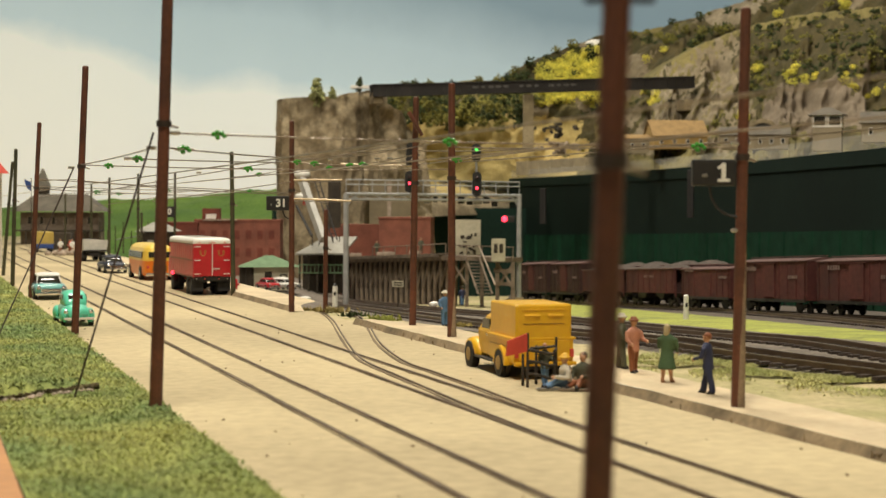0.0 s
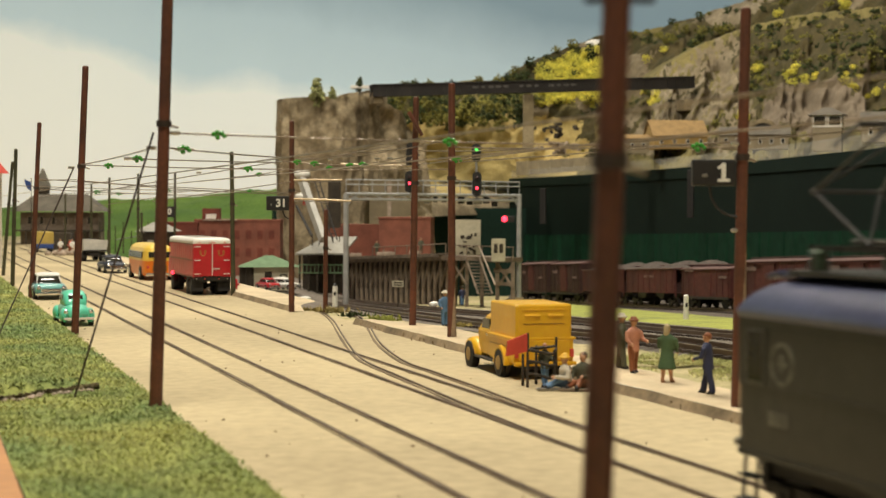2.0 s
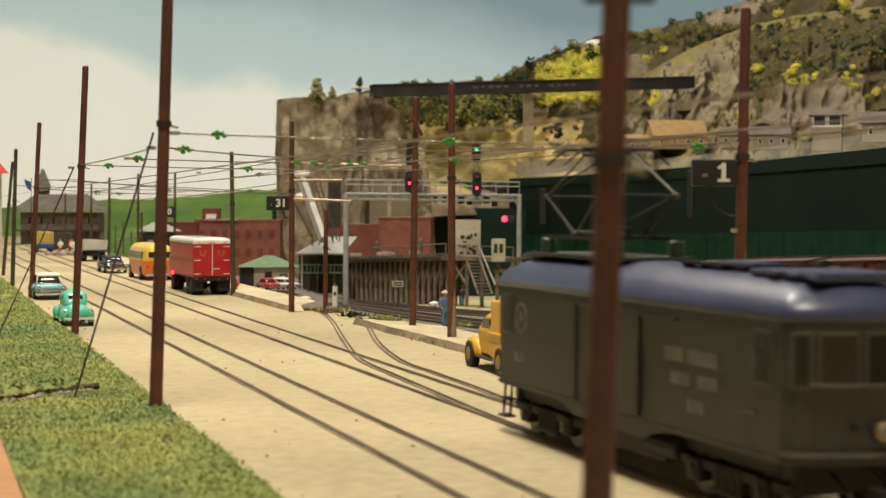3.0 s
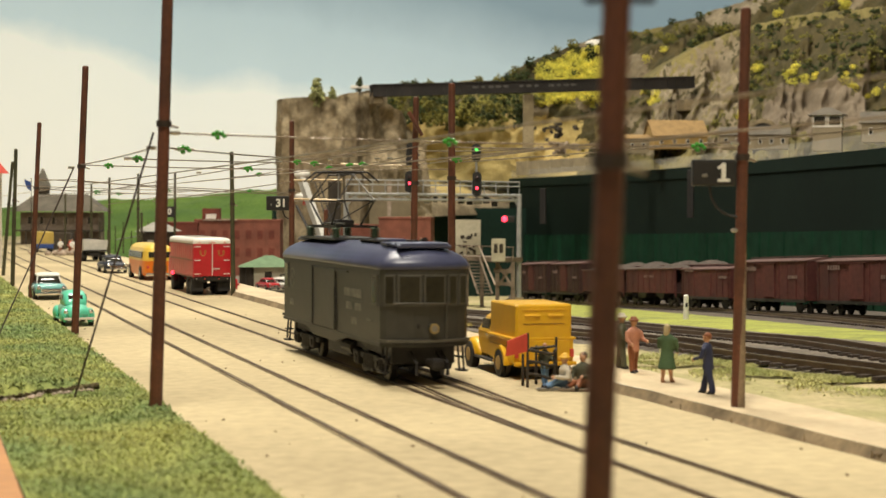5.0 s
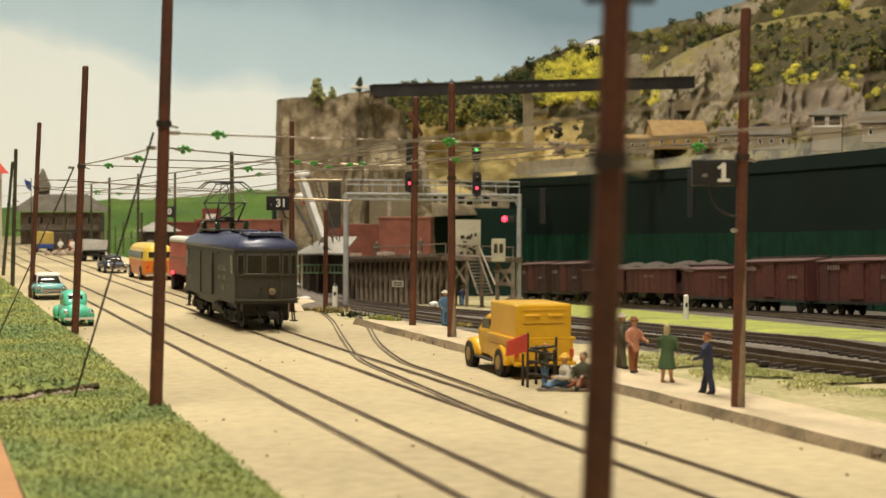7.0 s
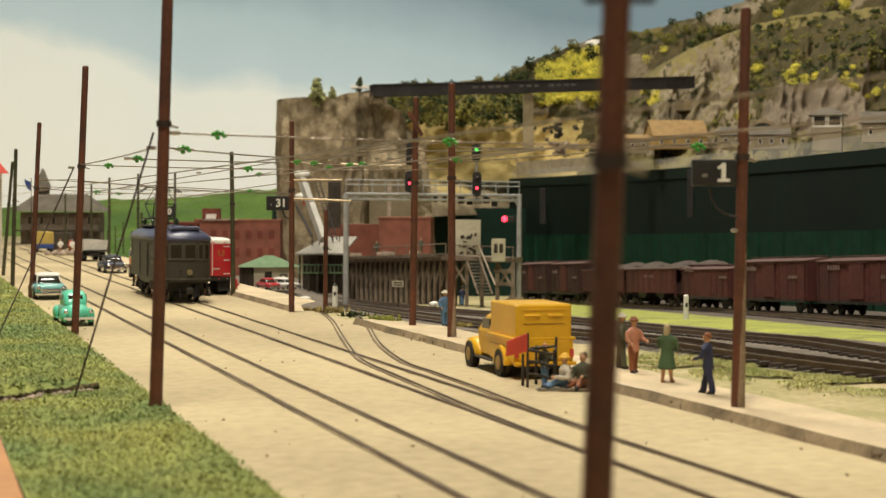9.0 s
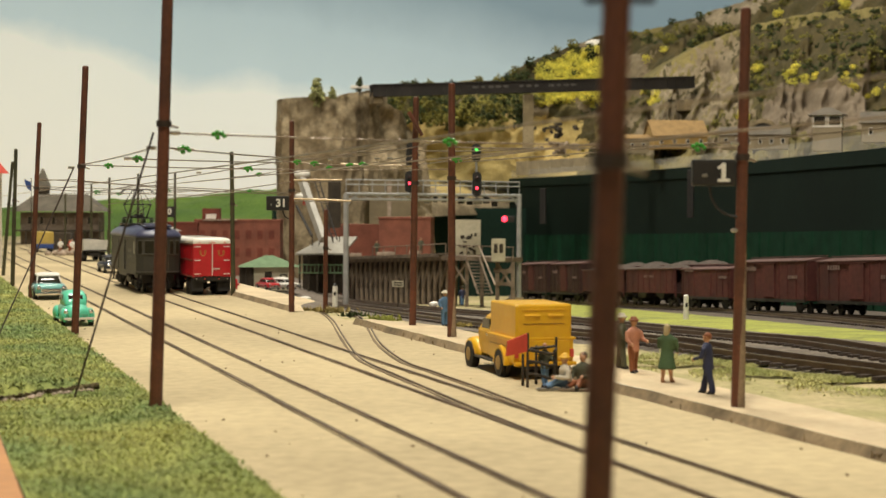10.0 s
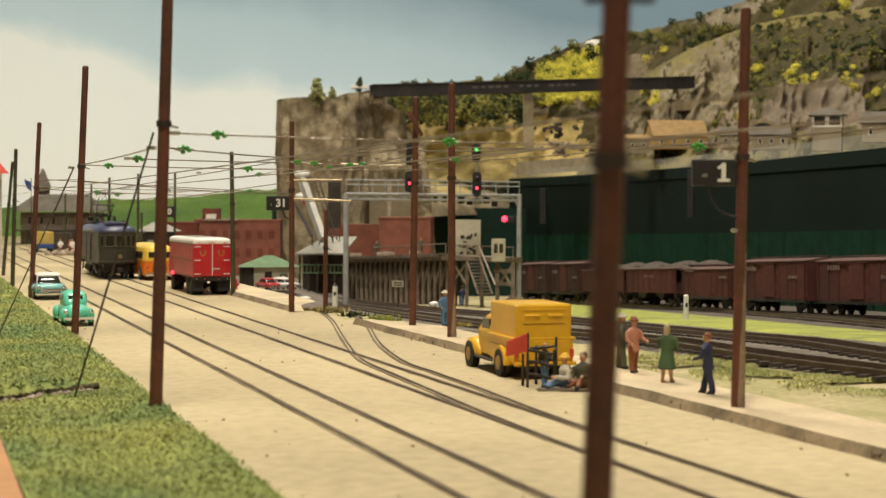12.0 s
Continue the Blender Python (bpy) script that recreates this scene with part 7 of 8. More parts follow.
# ---- yard buildings ----
def trestle():
    a, b = Vector((-16.77, 222.00, -1.39)), Vector((1.04, 176.00, 0.59))
    t = thing("coal_trestle", cm(0, 0, 0), "weathered timber coal trestle with many bents", "trestle")
    n = 25
    d = (b - a).normalized()
    back = Vector((0.35, 1, 0)).normalized() * 5.0
    for k in range(n):
        p = a.lerp(b, (k + 0.3) / n)
        ground = yard(p.y) - 0.3
        part("post", rod(B(), (p.x, p.y, ground), (p.x, p.y, p.z), 0.27, 0.24, 8), TIMBER, t)
        q = p + back
        part("post", rod(B(), (q.x, q.y, ground), (q.x, q.y, p.z), 0.27, 0.24, 8), TIMBER, t)
        if k < n - 1:
            p2 = a.lerp(b, (k + 1.2) / n)
            part("brace", rod(B(), (p.x, p.y - 0.2, ground + 2.2), (p2.x, p2.y - 0.2, p2.z - 0.3), 0.13, 0.13, 5), TIMBER, t)
        # Dark sheet added behind the posts to make them stand out.
        part("dark_backing", box(B(), p.x + 0.4, p.y + 1.2, (ground + p.z) / 2, (b - a).length / n * 1.02, 0.2, p.z - ground - 0.4, math.degrees(math.atan2(d.y, d.x))), TIMBERDK, t)
    for dz, h, w in ((0.0, 0.55, 0.5), (0.5, 0.16, 0.9)):
        part("deck_beam", sweep(B(), [a + Vector((0, -0.1, dz)), b + Vector((0, -0.1, dz))], w, -h / 2, h / 2), TIMBER, t)
    part("deck", sweep(B(), [a + back * 0.5 + Vector((0, 0, 0.2)), b + back * 0.5 + Vector((0, 0, 0.2))], 2.6, -0.1, 0.1), TIMBER, t)
    for k in range(7):
        p = a.lerp(b, 0.42 + 0.09 * k) + Vector((0, 1.0, 0.3))
        part("rail_post", rod(B(), p, p + Vector((0, 0, 1.4)), 0.06, 0.06, 5), TIMBER, t)
    p, q = a.lerp(b, 0.42) + Vector((0, 1, 1.65)), a.lerp(b, 0.96) + Vector((0, 1, 1.65))
    part("hand_rail", rod(B(), p, q, 0.06, 0.06, 5), TIMBER, t)
    for f in (0.22, 0.28, 0.5, 0.56, 0.75):
        p = a.lerp(b, f) + Vector((0, 0.5, 0.75))
        single("crate", box(B(), 0, 0, 0, 1.4, 0.6, 0.5, bevel=0.05), MORTAR, "pale crate on the trestle deck", "crate", "deck crates", at=cm(*p))
    # end platform with stairs
    e = thing("loading_platform", cm(0, 0, 0), "timber platform with braced legs and a stairway", "platform")
    a2, b2 = Vector((1.03, 174.00, 0.72)), Vector((7.65, 168.00, 0.62))
    part("deck", sweep(B(), [a2 + Vector((0, 1.5, 0)), b2 + Vector((0, 1.5, 0))], 1.8, -0.25, 0.25), TIMBER, e)
    for k in range(5):
        p = a2.lerp(b2, k / 4)
        part("leg", box(B(), p.x, p.y - 0.1, (p.z + yard(p.y)) / 2 - 0.3, 0.42, 0.42, p.z - yard(p.y) + 0.2), TIMBER, e)
        if k in (0, 3):
            q = a2.lerp(b2, (k + 1) / 4)
            part("brace", rod(B(), p + Vector((0, -0.3, -0.4)), q + Vector((0, -0.3, -3.0)), 0.16, 0.16, 5), TIMBER, e)
            part("brace", rod(B(), q + Vector((0, -0.3, -0.4)), p + Vector((0, -0.3, -3.0)), 0.16, 0.16, 5), TIMBER, e)
    for z in (-1.2, -2.6):
        part("girt", sweep(B(), [a2.lerp(b2, 0.7) + Vector((0, -0.3, z)), b2 + Vector((0, -0.3, z))], 0.12, -0.2, 0.2), TIMBER, e)
    s0, s1 = Vector((3.68, 170.00, 0.91)), Vector((4.96, 164.00, -2.82))
    for k in range(12):
        p = s0.lerp(s1, k / 11)
        part("tread", box(B(), p.x - 0.5, p.y, p.z, 1.5, 0.5, 0.08), TIMBER, e)
    for dx in (-1.2, 0.3):
        part("stringer", rod(B(), s0 + Vector((dx, 0, 0)), s1 + Vector((dx, 0, 0)), 0.12, 0.12, 5), TIMBER, e)
    part("hand_rail", rod(B(), s0 + Vector((0.3, 0, 1.2)), s1 + Vector((0.6, 0, 1.0)), 0.1, 0.1, 6), MORTAR, e)
    for k in range(5):
        p = a2.lerp(b2, k / 4)
        part("rail_post", rod(B(), p, p + Vector((0, 0, 1.5)), 0.06, 0.06, 5), TIMBER, e)
    part("top_rail", rod(B(), a2 + Vector((0, 0, 1.4)), b2 + Vector((0, 0, 1.4)), 0.06, 0.06, 5), TIMBER, e)
    p = (2.84, 176.00, 2.99)
    w = thing("billboard", cm(p[0], p[1], p[2]), "pale weathered billboard panel on the platform", "billboard")
    part("panel", box(B(), 0, 0, 0, 2.9, 0.15, 4.0), CREAMWALL, w)
    rnd = random.Random(5)
    for k in range(16):
        part("splotch", box(B(), rnd.uniform(-1, 0.9), -0.09, rnd.uniform(-1.8, 0.6), rnd.uniform(0.2, 0.5), 0.04, rnd.uniform(0.12, 0.4), ry=rnd.uniform(-40, 40)), TIMBERDK, w)
    p = (6.04, 168.00, 1.72)
    w = thing("switch_cabinet", cm(p[0], p[1], p[2]), "pale cabinet with dark gauges on the platform", "cabinet")
    part("case", box(B(), 0, 0, 0, 1.5, 0.6, 2.5, bevel=0.05), CREAMWALL, w)
    for x in (-0.3, 0.3):
        part("gauge", box(B(), x, -0.32, 0.2, 0.4, 0.06, 1.0, bevel=0.02), TIMBERDK, w)


trestle()


def brick_block(name, x, y, z, w, d, h, turn, mt, label, trim=True, wins=()):
    t = thing(name, cm(x, y, z, 0, 0, turn), label, "building")
    part("wall", box(B(), 0, d / 2, h / 2 - 3, w, d, h + 6), mt, t)
    if trim:
        part("parapet", box(B(), 0, d / 2, h + 0.12, w + 0.2, d + 0.2, 0.26), mt, t)
    for wx, wz, ww, wh in wins:
        k = part("window", box(B(), wx, -0.02, wz, ww, 0.1, wh), MORTAR, t)
        part("pane", box(B(), wx, -0.06, wz, ww * 0.75, 0.08, wh * 0.8), GLASS, k)
    return t


def yard_buildings():
    x, y, z = (-5.10, 205.00, -3.57)
    brick_block("brick_warehouse", x, y, z, 6.9, 11, 4.88 - z, -2, BRICK, "plain red brick warehouse behind the trestle", True)
    x, y, z = (-10.90, 214.00, -4.01)
    brick_block("brick_annex", x, y, z, 4.6, 8, 4.05 - z, 30, BRICK, "red brick annex with a sloping top", False)
    x, y, z = (-7.99, 232.00, -4.84)
    t = brick_block("corrugated_silo", x, y, z, 6.2, 6, 10.34 - z, 0, BEIGE, "beige corrugated tower building", True)
    h = 10.34 - z
    for k in range(24):
        part("corrugation", box(B(), 0, -0.04, h * 0.45 + h * 0.55 * k / 24, 6.2, 0.1, 0.12), BEIGE, t)
    part("pilaster", box(B(), -0.1, -0.15, h / 2, 0.6, 0.3, h), MORTAR, t)
    x, y, z = (-30.45, 228.00, -2.90)
    t = brick_block("brick_factory", x, y, z, 12.6, 9, 4.33 - z, 3, BRICK, "long red brick factory with bricked-up windows", True)
    for k in range(8):
        part("pilaster", box(B(), -6.0 + 1.7 * k, -0.08, 3.0, 0.22, 0.2, 8.5), BRICK, t)
        for zz in (2.6, 5.2):
            if k < 7:
                part("blind_window", box(B(), -5.15 + 1.7 * k, -0.02, zz, 0.8, 0.08, 1.3), BRICKDK, t)
    part("cornice", box(B(), -2.5, -0.2, 4.50 - z, 5.0, 0.4, 0.18), MORTAR, t)
    part("penthouse", box(B(), -3.9, 1.5, 5.09 - z, 2.6, 2, 2.2), BRICKDK, t)
    part("sign_panel", box(B(), -3.9, 0.44, 5.0 - z, 1.5, 0.12, 0.7), WHITE, t)
    part("penthouse_cap", box(B(), -3.9, 1.5, 5.92 - z, 2.0, 1.6, 0.3), BRICKDK, t)
    x, y, z = (-38.64, 226.00, -2.19)
    t = brick_block("brick_wing", x, y, z, 5.2, 7, 3.93 - z, 3, BRICKDK, "low dark brick wing of the factory", True)
    # station with a green hipped roof
    x, y, z = (-19.30, 172.00, -2.97)
    t = thing("station", cm(x, y, z, 0, 0, 8), "cream station house with a green hipped roof", "building")
    eave = -0.36 - z
    part("wall", box(B(), 0.4, 1.6, eave / 2, 4.4, 3.2, eave), CREAMWALL, t)
    part("roof", loft(B(), [[(-3.5, -0.8, eave), (3.3, -0.8, eave), (3.3, 4, eave), (-3.5, 4, eave)], [(-0.5, 1.5, eave + 1.25), (0.4, 1.5, eave + 1.25), (0.4, 1.7, eave + 1.25), (-0.5, 1.7, eave + 1.25)]]), GREENROOF, t, "green hipped roof")
    part("door", box(B(), -0.2, -0.03, eave * 0.4, 0.8, 0.1, eave * 0.8), TIMBERDK, t)
    w = part("window", box(B(), 1.5, -0.03, eave * 0.52, 0.8, 0.1, 0.9), TIMBERDK, t)
    part("pane", box(B(), 1.5, -0.07, eave * 0.52, 0.5, 0.08, 0.6), CREAMWALL, w)
    for k in (-3.2, -2.7, -2.2):
        part("porch_post", rod(B(), (k, -0.5, 0), (k, -0.5, eave), 0.08, 0.08, 5), TIMBERDK, t)
    part("porch_back", box(B(), -2.6, 1.6, eave / 2, 1.6, 2.8, eave), TIMBERDK, t)
    # grey roofed shed on stilts
    x, y, z = (-15.52, 196.00, -4.77)
    t = thing("coal_shed", cm(x, y, z, 0, 0, 0), "dark timber shed with a sloped grey tin roof", "building")
    zr0, zr1 = 0.33 - z, 2.34 - z
    part("roof", loft(B(), [[(-3.2, -1, zr0), (2.9, -1, zr0 + 0.05), (2.9, -1, zr0 + 0.25), (-3.2, -1, zr0 + 0.2)], [(0.2, 4.5, zr1), (4.4, 4.5, zr1), (4.4, 4.5, zr1 + 0.25), (0.2, 4.5, zr1 + 0.2)]]), GREYROOF, t, "grey tin roof")
    part("back_wall", box(B(), 0.4, 3.2, zr0 * 0.55, 6.0, 0.3, zr0 * 1.1), TIMBERDK, t)
    for k in range(6):
        part("post", box(B(), -2.7 + k * 1.1, 0, zr0 / 2, 0.25, 0.25, zr0), TIMBERDK, t)
    for zz in (0.55, 0.75):
        part("gallery_rail", box(B(), 0, -0.1, zr0 * zz, 5.8, 0.12, 0.14), GREENROOF, t)
    for k in range(12):
        part("baluster", box(B(), -2.8 + k * 0.5, -0.1, zr0 * 0.65, 0.08, 0.08, zr0 * 0.2), GREENROOF, t)
    for k in range(6):
        f = k / 5
        part("roof_post", rod(B(), (-1.2 + 4.2 * f, 1.2 + 2 * f, zr0 + 0.8), (-1.2 + 4.2 * f, 1.2 + 2 * f, zr0 + 2.3), 0.07, 0.07, 5), TIMBERDK, t)
    # leaning loading chute
    a, b = Vector((-18.14, 196.00, 10.32)), Vector((-14.78, 190.00, 2.33))
    t = thing("loading_chute", cm(0, 0, 0), "leaning pale loading chute with ladders and white hood", "chute")
    q = (b - a).to_track_quat("Z", "Y").to_matrix().to_4x4()
    m = Matrix.Translation((a + b) / 2 * CM) @ q
    part("trough", box(B(), 0, 0, 0, 0.75, 1.1, (b - a).length, bevel=0.08), GREYBED, t, at=m)
    part("hood", ball(B(), a + Vector((0.2, 0, 0.2)), 1.0, 2, 1.1, 1, 0.6), WHITE, t, smooth=True)
    part("hood", ball(B(), a + Vector((0.3, -0.8, -2.6)), 0.85, 2, 1.2, 1, 0.6), WHITE, t, smooth=True)
    part("red_panel", box(B(), a.x + 0.7, a.y - 1.3, a.z - 3.2, 0.55, 0.1, 0.9), REDFLAG, t)
    for dx in (1.7, 2.3):
        part("ladder_rail", rod(B(), a + Vector((dx, 0.5, -0.5)), b + Vector((dx - 0.6, 0.5, 0)), 0.09, 0.09, 5), UNDER, t)
    for k in range(10):
        p = (a + Vector((2.0, 0.5, -0.5))).lerp(b + Vector((1.4, 0.5, 0)), k / 10)
        part("rung", box(B(), p.x, p.y, p.z, 0.7, 0.08, 0.08), UNDER, t)
    part("prop", rod(B(), (-18.44, 194.00, 6.50), (-16.17, 190.00, 2.81), 0.18, 0.18, 6), UNDER, t)
    part("prop", rod(B(), (-17.38, 194.00, 8.64), (-15.78, 192.00, 3.20), 0.1, 0.1, 6), STEEL, t)
    part("tower", box(B(), *(-14.38, 204.00, 6.92), 1.6, 1.6, 6.5), TIMBERDK, t)
    # dark board wall closing the yard behind the buildings
    a, b = Vector((-28.46, 262.00, 5.22)), Vector((13.66, 292.00, 9.05))
    setting("wall_yard", sweep(B(), [Vector((a.x - 0.4, a.y, 0)), Vector((b.x + 2, b.y, 0))], 0.4, -16, 6.51), FASCIALIFT, "dark green board wall behind the yard buildings")


yard_buildings()


def gantry():
    a, b = (-10.08, 160.00, -4.25), (8.44, 171.00, -3.81)
    t = thing("signal_gantry", cm(0, 0, 0), "silver painted signal bridge over the main tracks", "signal bridge")
    top = 7.70
    A, C = Vector((a[0], a[1], top)), Vector((b[0], b[1], top))
    for p, base in ((A, a[2]), (C, b[2])):
        part("post", rod(B(), (p.x, p.y, base - 0.8), (p.x, p.y, p.z), 0.30, 0.28, 10), SILVER, t)
        part("footing", box(B(), p.x, p.y, base, 1.0, 1.0, 0.5, bevel=0.08), CONCRETE, t)
    for dz, r in ((0, 0.17), (-0.55, 0.14), (1.0, 0.07), (1.5, 0.07)):
        part("chord", rod(B(), A + Vector((0, 0, dz)), C + Vector((0, 0, dz)), r, r, 8), SILVER, t)
    part("walkway", sweep(B(), [A + Vector((0, 0.8, 0.1)), C + Vector((0, 0.8, 0.1))], 0.6, -0.06, 0.06), SILVER, t)
    n = 14
    for k in range(n + 1):
        p = A.lerp(C, k / n)
        part("rail_post", rod(B(), p, p + Vector((0, 0, 1.5)), 0.055, 0.055, 5), SILVER, t)
        if k < n:
            q = A.lerp(C, (k + 1) / n)
            part("lattice", rod(B(), p, q + Vector((0, 0, -0.55)), 0.05, 0.05, 5), SILVER, t)
    for p, s in ((A, 1), (C, -1)):
        d = (C - A).normalized() * s
        for k in range(4):
            a0, a1 = radians(22.5 * k), radians(22.5 * (k + 1))
            u = lambda g: p + d * (2.0 - 2.0 * math.cos(g)) + Vector((0, 0, -2.0 + 2.0 * math.sin(g)))
            part("corner_brace", rod(B(), u(a0), u(a1), 0.10, 0.10, 6), SILVER, t)
    rnd = random.Random(9)
    for k in range(9):
        p = A.lerp(C, 0.45 + 0.05 * k)
        part("relay_case", box(B(), p.x, p.y + 0.6, p.z - 0.6 + rnd.uniform(-0.3, 0.2), rnd.uniform(0.5, 1.0), 0.6, rnd.uniform(0.4, 0.9), bevel=0.05), UNDER if k % 3 else STEEL, t)

    def head(hi, lo, lens, label):
        c = (Vector(hi) + Vector(lo)) / 2
        ht = abs(hi[2] - lo[2])
        out = [(0.5 * math.cos(k * math.tau / 20), math.copysign(ht / 2 - 0.5, math.sin(k * math.tau / 20 + 0.001)) + 0.5 * math.sin(k * math.tau / 20)) for k in range(20)]
        h = part("signal_head", extrude(B(), out, "y", -0.06, 0.06), BLACK, t, label, at=cm(c.x, c.y, c.z))
        for zz, mt in lens:
            part("visor", rod(B(), (0, -0.05, zz), (0, -0.4, zz + 0.02), 0.22, 0.24, 12), BLACK, h)
            part("lens", ball(B(), (0, -0.4, zz), 0.16, 2, 1, 0.4, 1), mt, h, smooth=True)
    G2 = mat("unlit_signal_lens", (0.05, 0.02, 0.02), 0.2, vary=0.1, scale=2, bump=0)
    head((3.50, 164.00, 13.17), (3.51, 164.00, 11.19), ((0.25, LAMPGREEN), (-0.5, G2)), "black signal head showing a green lens")
    head((3.57, 164.00, 10.17), (3.58, 164.00, 7.53), ((0.7, G2), (-0.45, LAMPRED)), "black signal head showing a red lens")
    head((-3.45, 163.00, 13.22), (-3.44, 163.00, 10.59), ((0.6, G2), (-0.6, G2)), "unlit black signal head on the gantry")
    head((-3.56, 163.00, 10.18), (-3.55, 163.00, 7.85), ((0.5, G2), (-0.15, LAMPRED)), "black signal head with a red lens")
    part("mast", rod(B(), (3.51, 164.30, 11.20), (3.53, 164.30, 7.41), 0.12, 0.12, 6), SILVER, t)
    part("mast", rod(B(), (-3.45, 163.30, 13.35), (-3.43, 163.30, 7.37), 0.12, 0.12, 6), SILVER, t)
    # low red signal by the right post
    p = (6.74, 169.00, 5.11)
    h = part("signal_head", box(B(), 0.35, 0.1, 0, 1.5, 0.4, 0.7, bevel=0.08), BLACK, t, "small black signal with a glowing red lens", at=cm(*p))
    part("lens", ball(B(), (0, -0.14, 0), 0.33, 2, 1, 0.5, 1), LAMPRED, h, smooth=True)


gantry()

# ---- far end of the street ----


def town():
    x, y, z = (-65.27, 262.00, -1.17)
    t = thing("depot", cm(x, y, 0, 0, 0, 6), "brown timber depot with a broad dark roof", "building")
    ev, rd = 5.62, 8.58
    part("wall", box(B(), 0.0, 5, ev / 2 - 1.2, 13.0, 9, ev + 2.0), TIMBER, t)
    part("roof", loft(B(), [[(-8, -1.5, ev), (7.6, -1.5, ev), (7.6, 11, ev), (-8, 11, ev)], [(-4.5, 4, rd), (4.2, 4, rd), (4.2, 5.5, rd), (-4.5, 5.5, rd)]]), DARKROOF, t, "broad dark slate roof")
    for k in range(6):
        w = part("window", box(B(), -5 + k * 2, 0.48, ev * 0.72, 0.8, 0.1, 1.5), MORTAR, t)
        part("pane", box(B(), -5 + k * 2, 0.42, ev * 0.72, 0.55, 0.1, 1.2), GLASS, w)
    part("porch", box(B(), 0, -0.9, ev * 0.42, 15.0, 2.6, 0.25), TIMBERDK, t)
    for k in range(9):
        part("porch_post", rod(B(), (-7 + k * 1.75, -2, -0.5), (-7 + k * 1.75, -2, ev * 0.42), 0.14, 0.14, 6), TIMBERDK, t)
    x, y, z = (-69.2, 266.5, 6.97)
    t = thing("clock_turret", cm(x, y, 0), "dark turret with a steep pointed roof", "turret")
    zt = 9.6
    part("shaft", box(B(), 0, 0, 8.4, 1.9, 1.9, 2.6), TIMBERDK, t)
    part("spire", loft(B(), [[(-1.25, -1.25, zt), (1.25, -1.25, zt), (1.25, 1.25, zt), (-1.25, 1.25, zt)], [(-0.15, -0.1, zt + 3.4), (0.15, -0.1, zt + 3.4), (0.15, 0.1, zt + 3.4), (-0.15, 0.1, zt + 3.4)]]), DARKROOF, t)
    x, y, z = (-53.84, 200.00, 8.58)
    t = thing("flag_pole", cm(x, y, 0), "thin pole with a blue flag", "flag")
    part("staff", rod(B(), (0.4, 0, 0), (0.4, 0, z + 1.5), 0.06, 0.05, 6), TIMBERDK, t)
    part("flag", extrude(B(), [(-0.55, z + 1.3), (0.4, z + 0.9), (0.3, z - 0.3), (-0.2, z + 0.2)], "y", -0.04, 0.04), BLUEPAINT, t, "hanging blue flag")
    # white house with a red roof
    x, y, z = (-43.15, 150.00, -0.05)
    t = thing("corner_house", cm(x - 4.1, y, 0), "white house with a red roof at the street side", "house")
    e = 9.58
    part("wall", box(B(), 0, 3, e / 2, 5.2, 6, e), WHITE, t)
    part("roof", extrude(B(), [(-3.2, e), (3.2, e), (1.6, 11.45), (-1.6, 11.45)], "y", -0.5, 6.5), REDFLAG, t, "red roof")
    # grey hipped roof house beside the bus
    x, y, z = (-34.55, 185.00, -0.71)
    t = thing("street_house", cm(x, y, 0), "dark house with a low grey hipped roof", "house")
    e = 3.36
    part("wall", box(B(), 0, 2, e / 2, 3.4, 4, e), TIMBERDK, t)
    part("roof", loft(B(), [[(-2.4, -0.5, e), (2.4, -0.5, e), (2.4, 4.5, e), (-2.4, 4.5, e)], [(-0.6, 1.8, e + 1.1), (0.6, 1.8, e + 1.1), (0.6, 2.2, e + 1.1), (-0.6, 2.2, e + 1.1)]]), GREYROOF, t)
    part("window", box(B(), -0.6, -0.02, e * 0.55, 0.7, 0.1, 1.0), GREYROOF, t)
    # street works heap
    rnd = random.Random(2)
    c = (-49.03, 200.65)
    bm = B()
    for i in range(26):
        ball(bm, (c[0] + rnd.gauss(0, 1.3), c[1] + rnd.gauss(0, 1.5), rnd.uniform(0, 0.5)), rnd.uniform(0.15, 0.5), 1)
    single("rubble_heap", bm, MORTAR, "pale rubble heap in the street", "rubble", kind="stuff")
    for dx, dy, sh in ((-0.8, 0, WHITE), (0.2, 1, REDFLAG), (0.9, -0.6, WHITE)):
        doll(cm(c[0] + dx, c[1] + dy, 0.25, 0, 0, rnd.uniform(0, 300)), sh, DOLLRUST, "road worker doll by the rubble heap", None, False, 0.3, 1.9, BLACK)
    single("dark_shed", box(B(), 0, 0, 1.3, 2.6, 2.2, 2.6, bevel=0.2), TIMBERDK, "dark rounded shed behind the street works", "shed", at=cm(*(-55.57, 225.40), 0))
    # picket of thin posts and a rail on the far green
    fence = thing("fence", cm(0, 0, 0), "thin dark post fence along the far green", "fence")
    for k in range(9):
        px = Vector((-53.03, 228.00, 0.19)).lerp(Vector((-41.18, 215.00, 0.56)), k / 8)
        part("post", rod(B(), (px.x, px.y, -0.3), (px.x, px.y, 3.0 + 0.6 * (k % 3)), 0.10, 0.08, 5), POLEDARK, fence)
    part("rail", rod(B(), (-47.16, 222.00, 1.59), (-41.17, 215.00, 2.53), 0.08, 0.08, 5), STEEL, fence)
    # far ground beyond the street
    bm = B()
    sheet(bm, 30, 30, lambda u, v: street(140 + 240 * v, -40 + 64 * u, -0.12 - 0.02 * v))
    setting("ground_far", bm, SCRUB, "sandy far ground at the street end")


town()

# ---- small trackside things ----


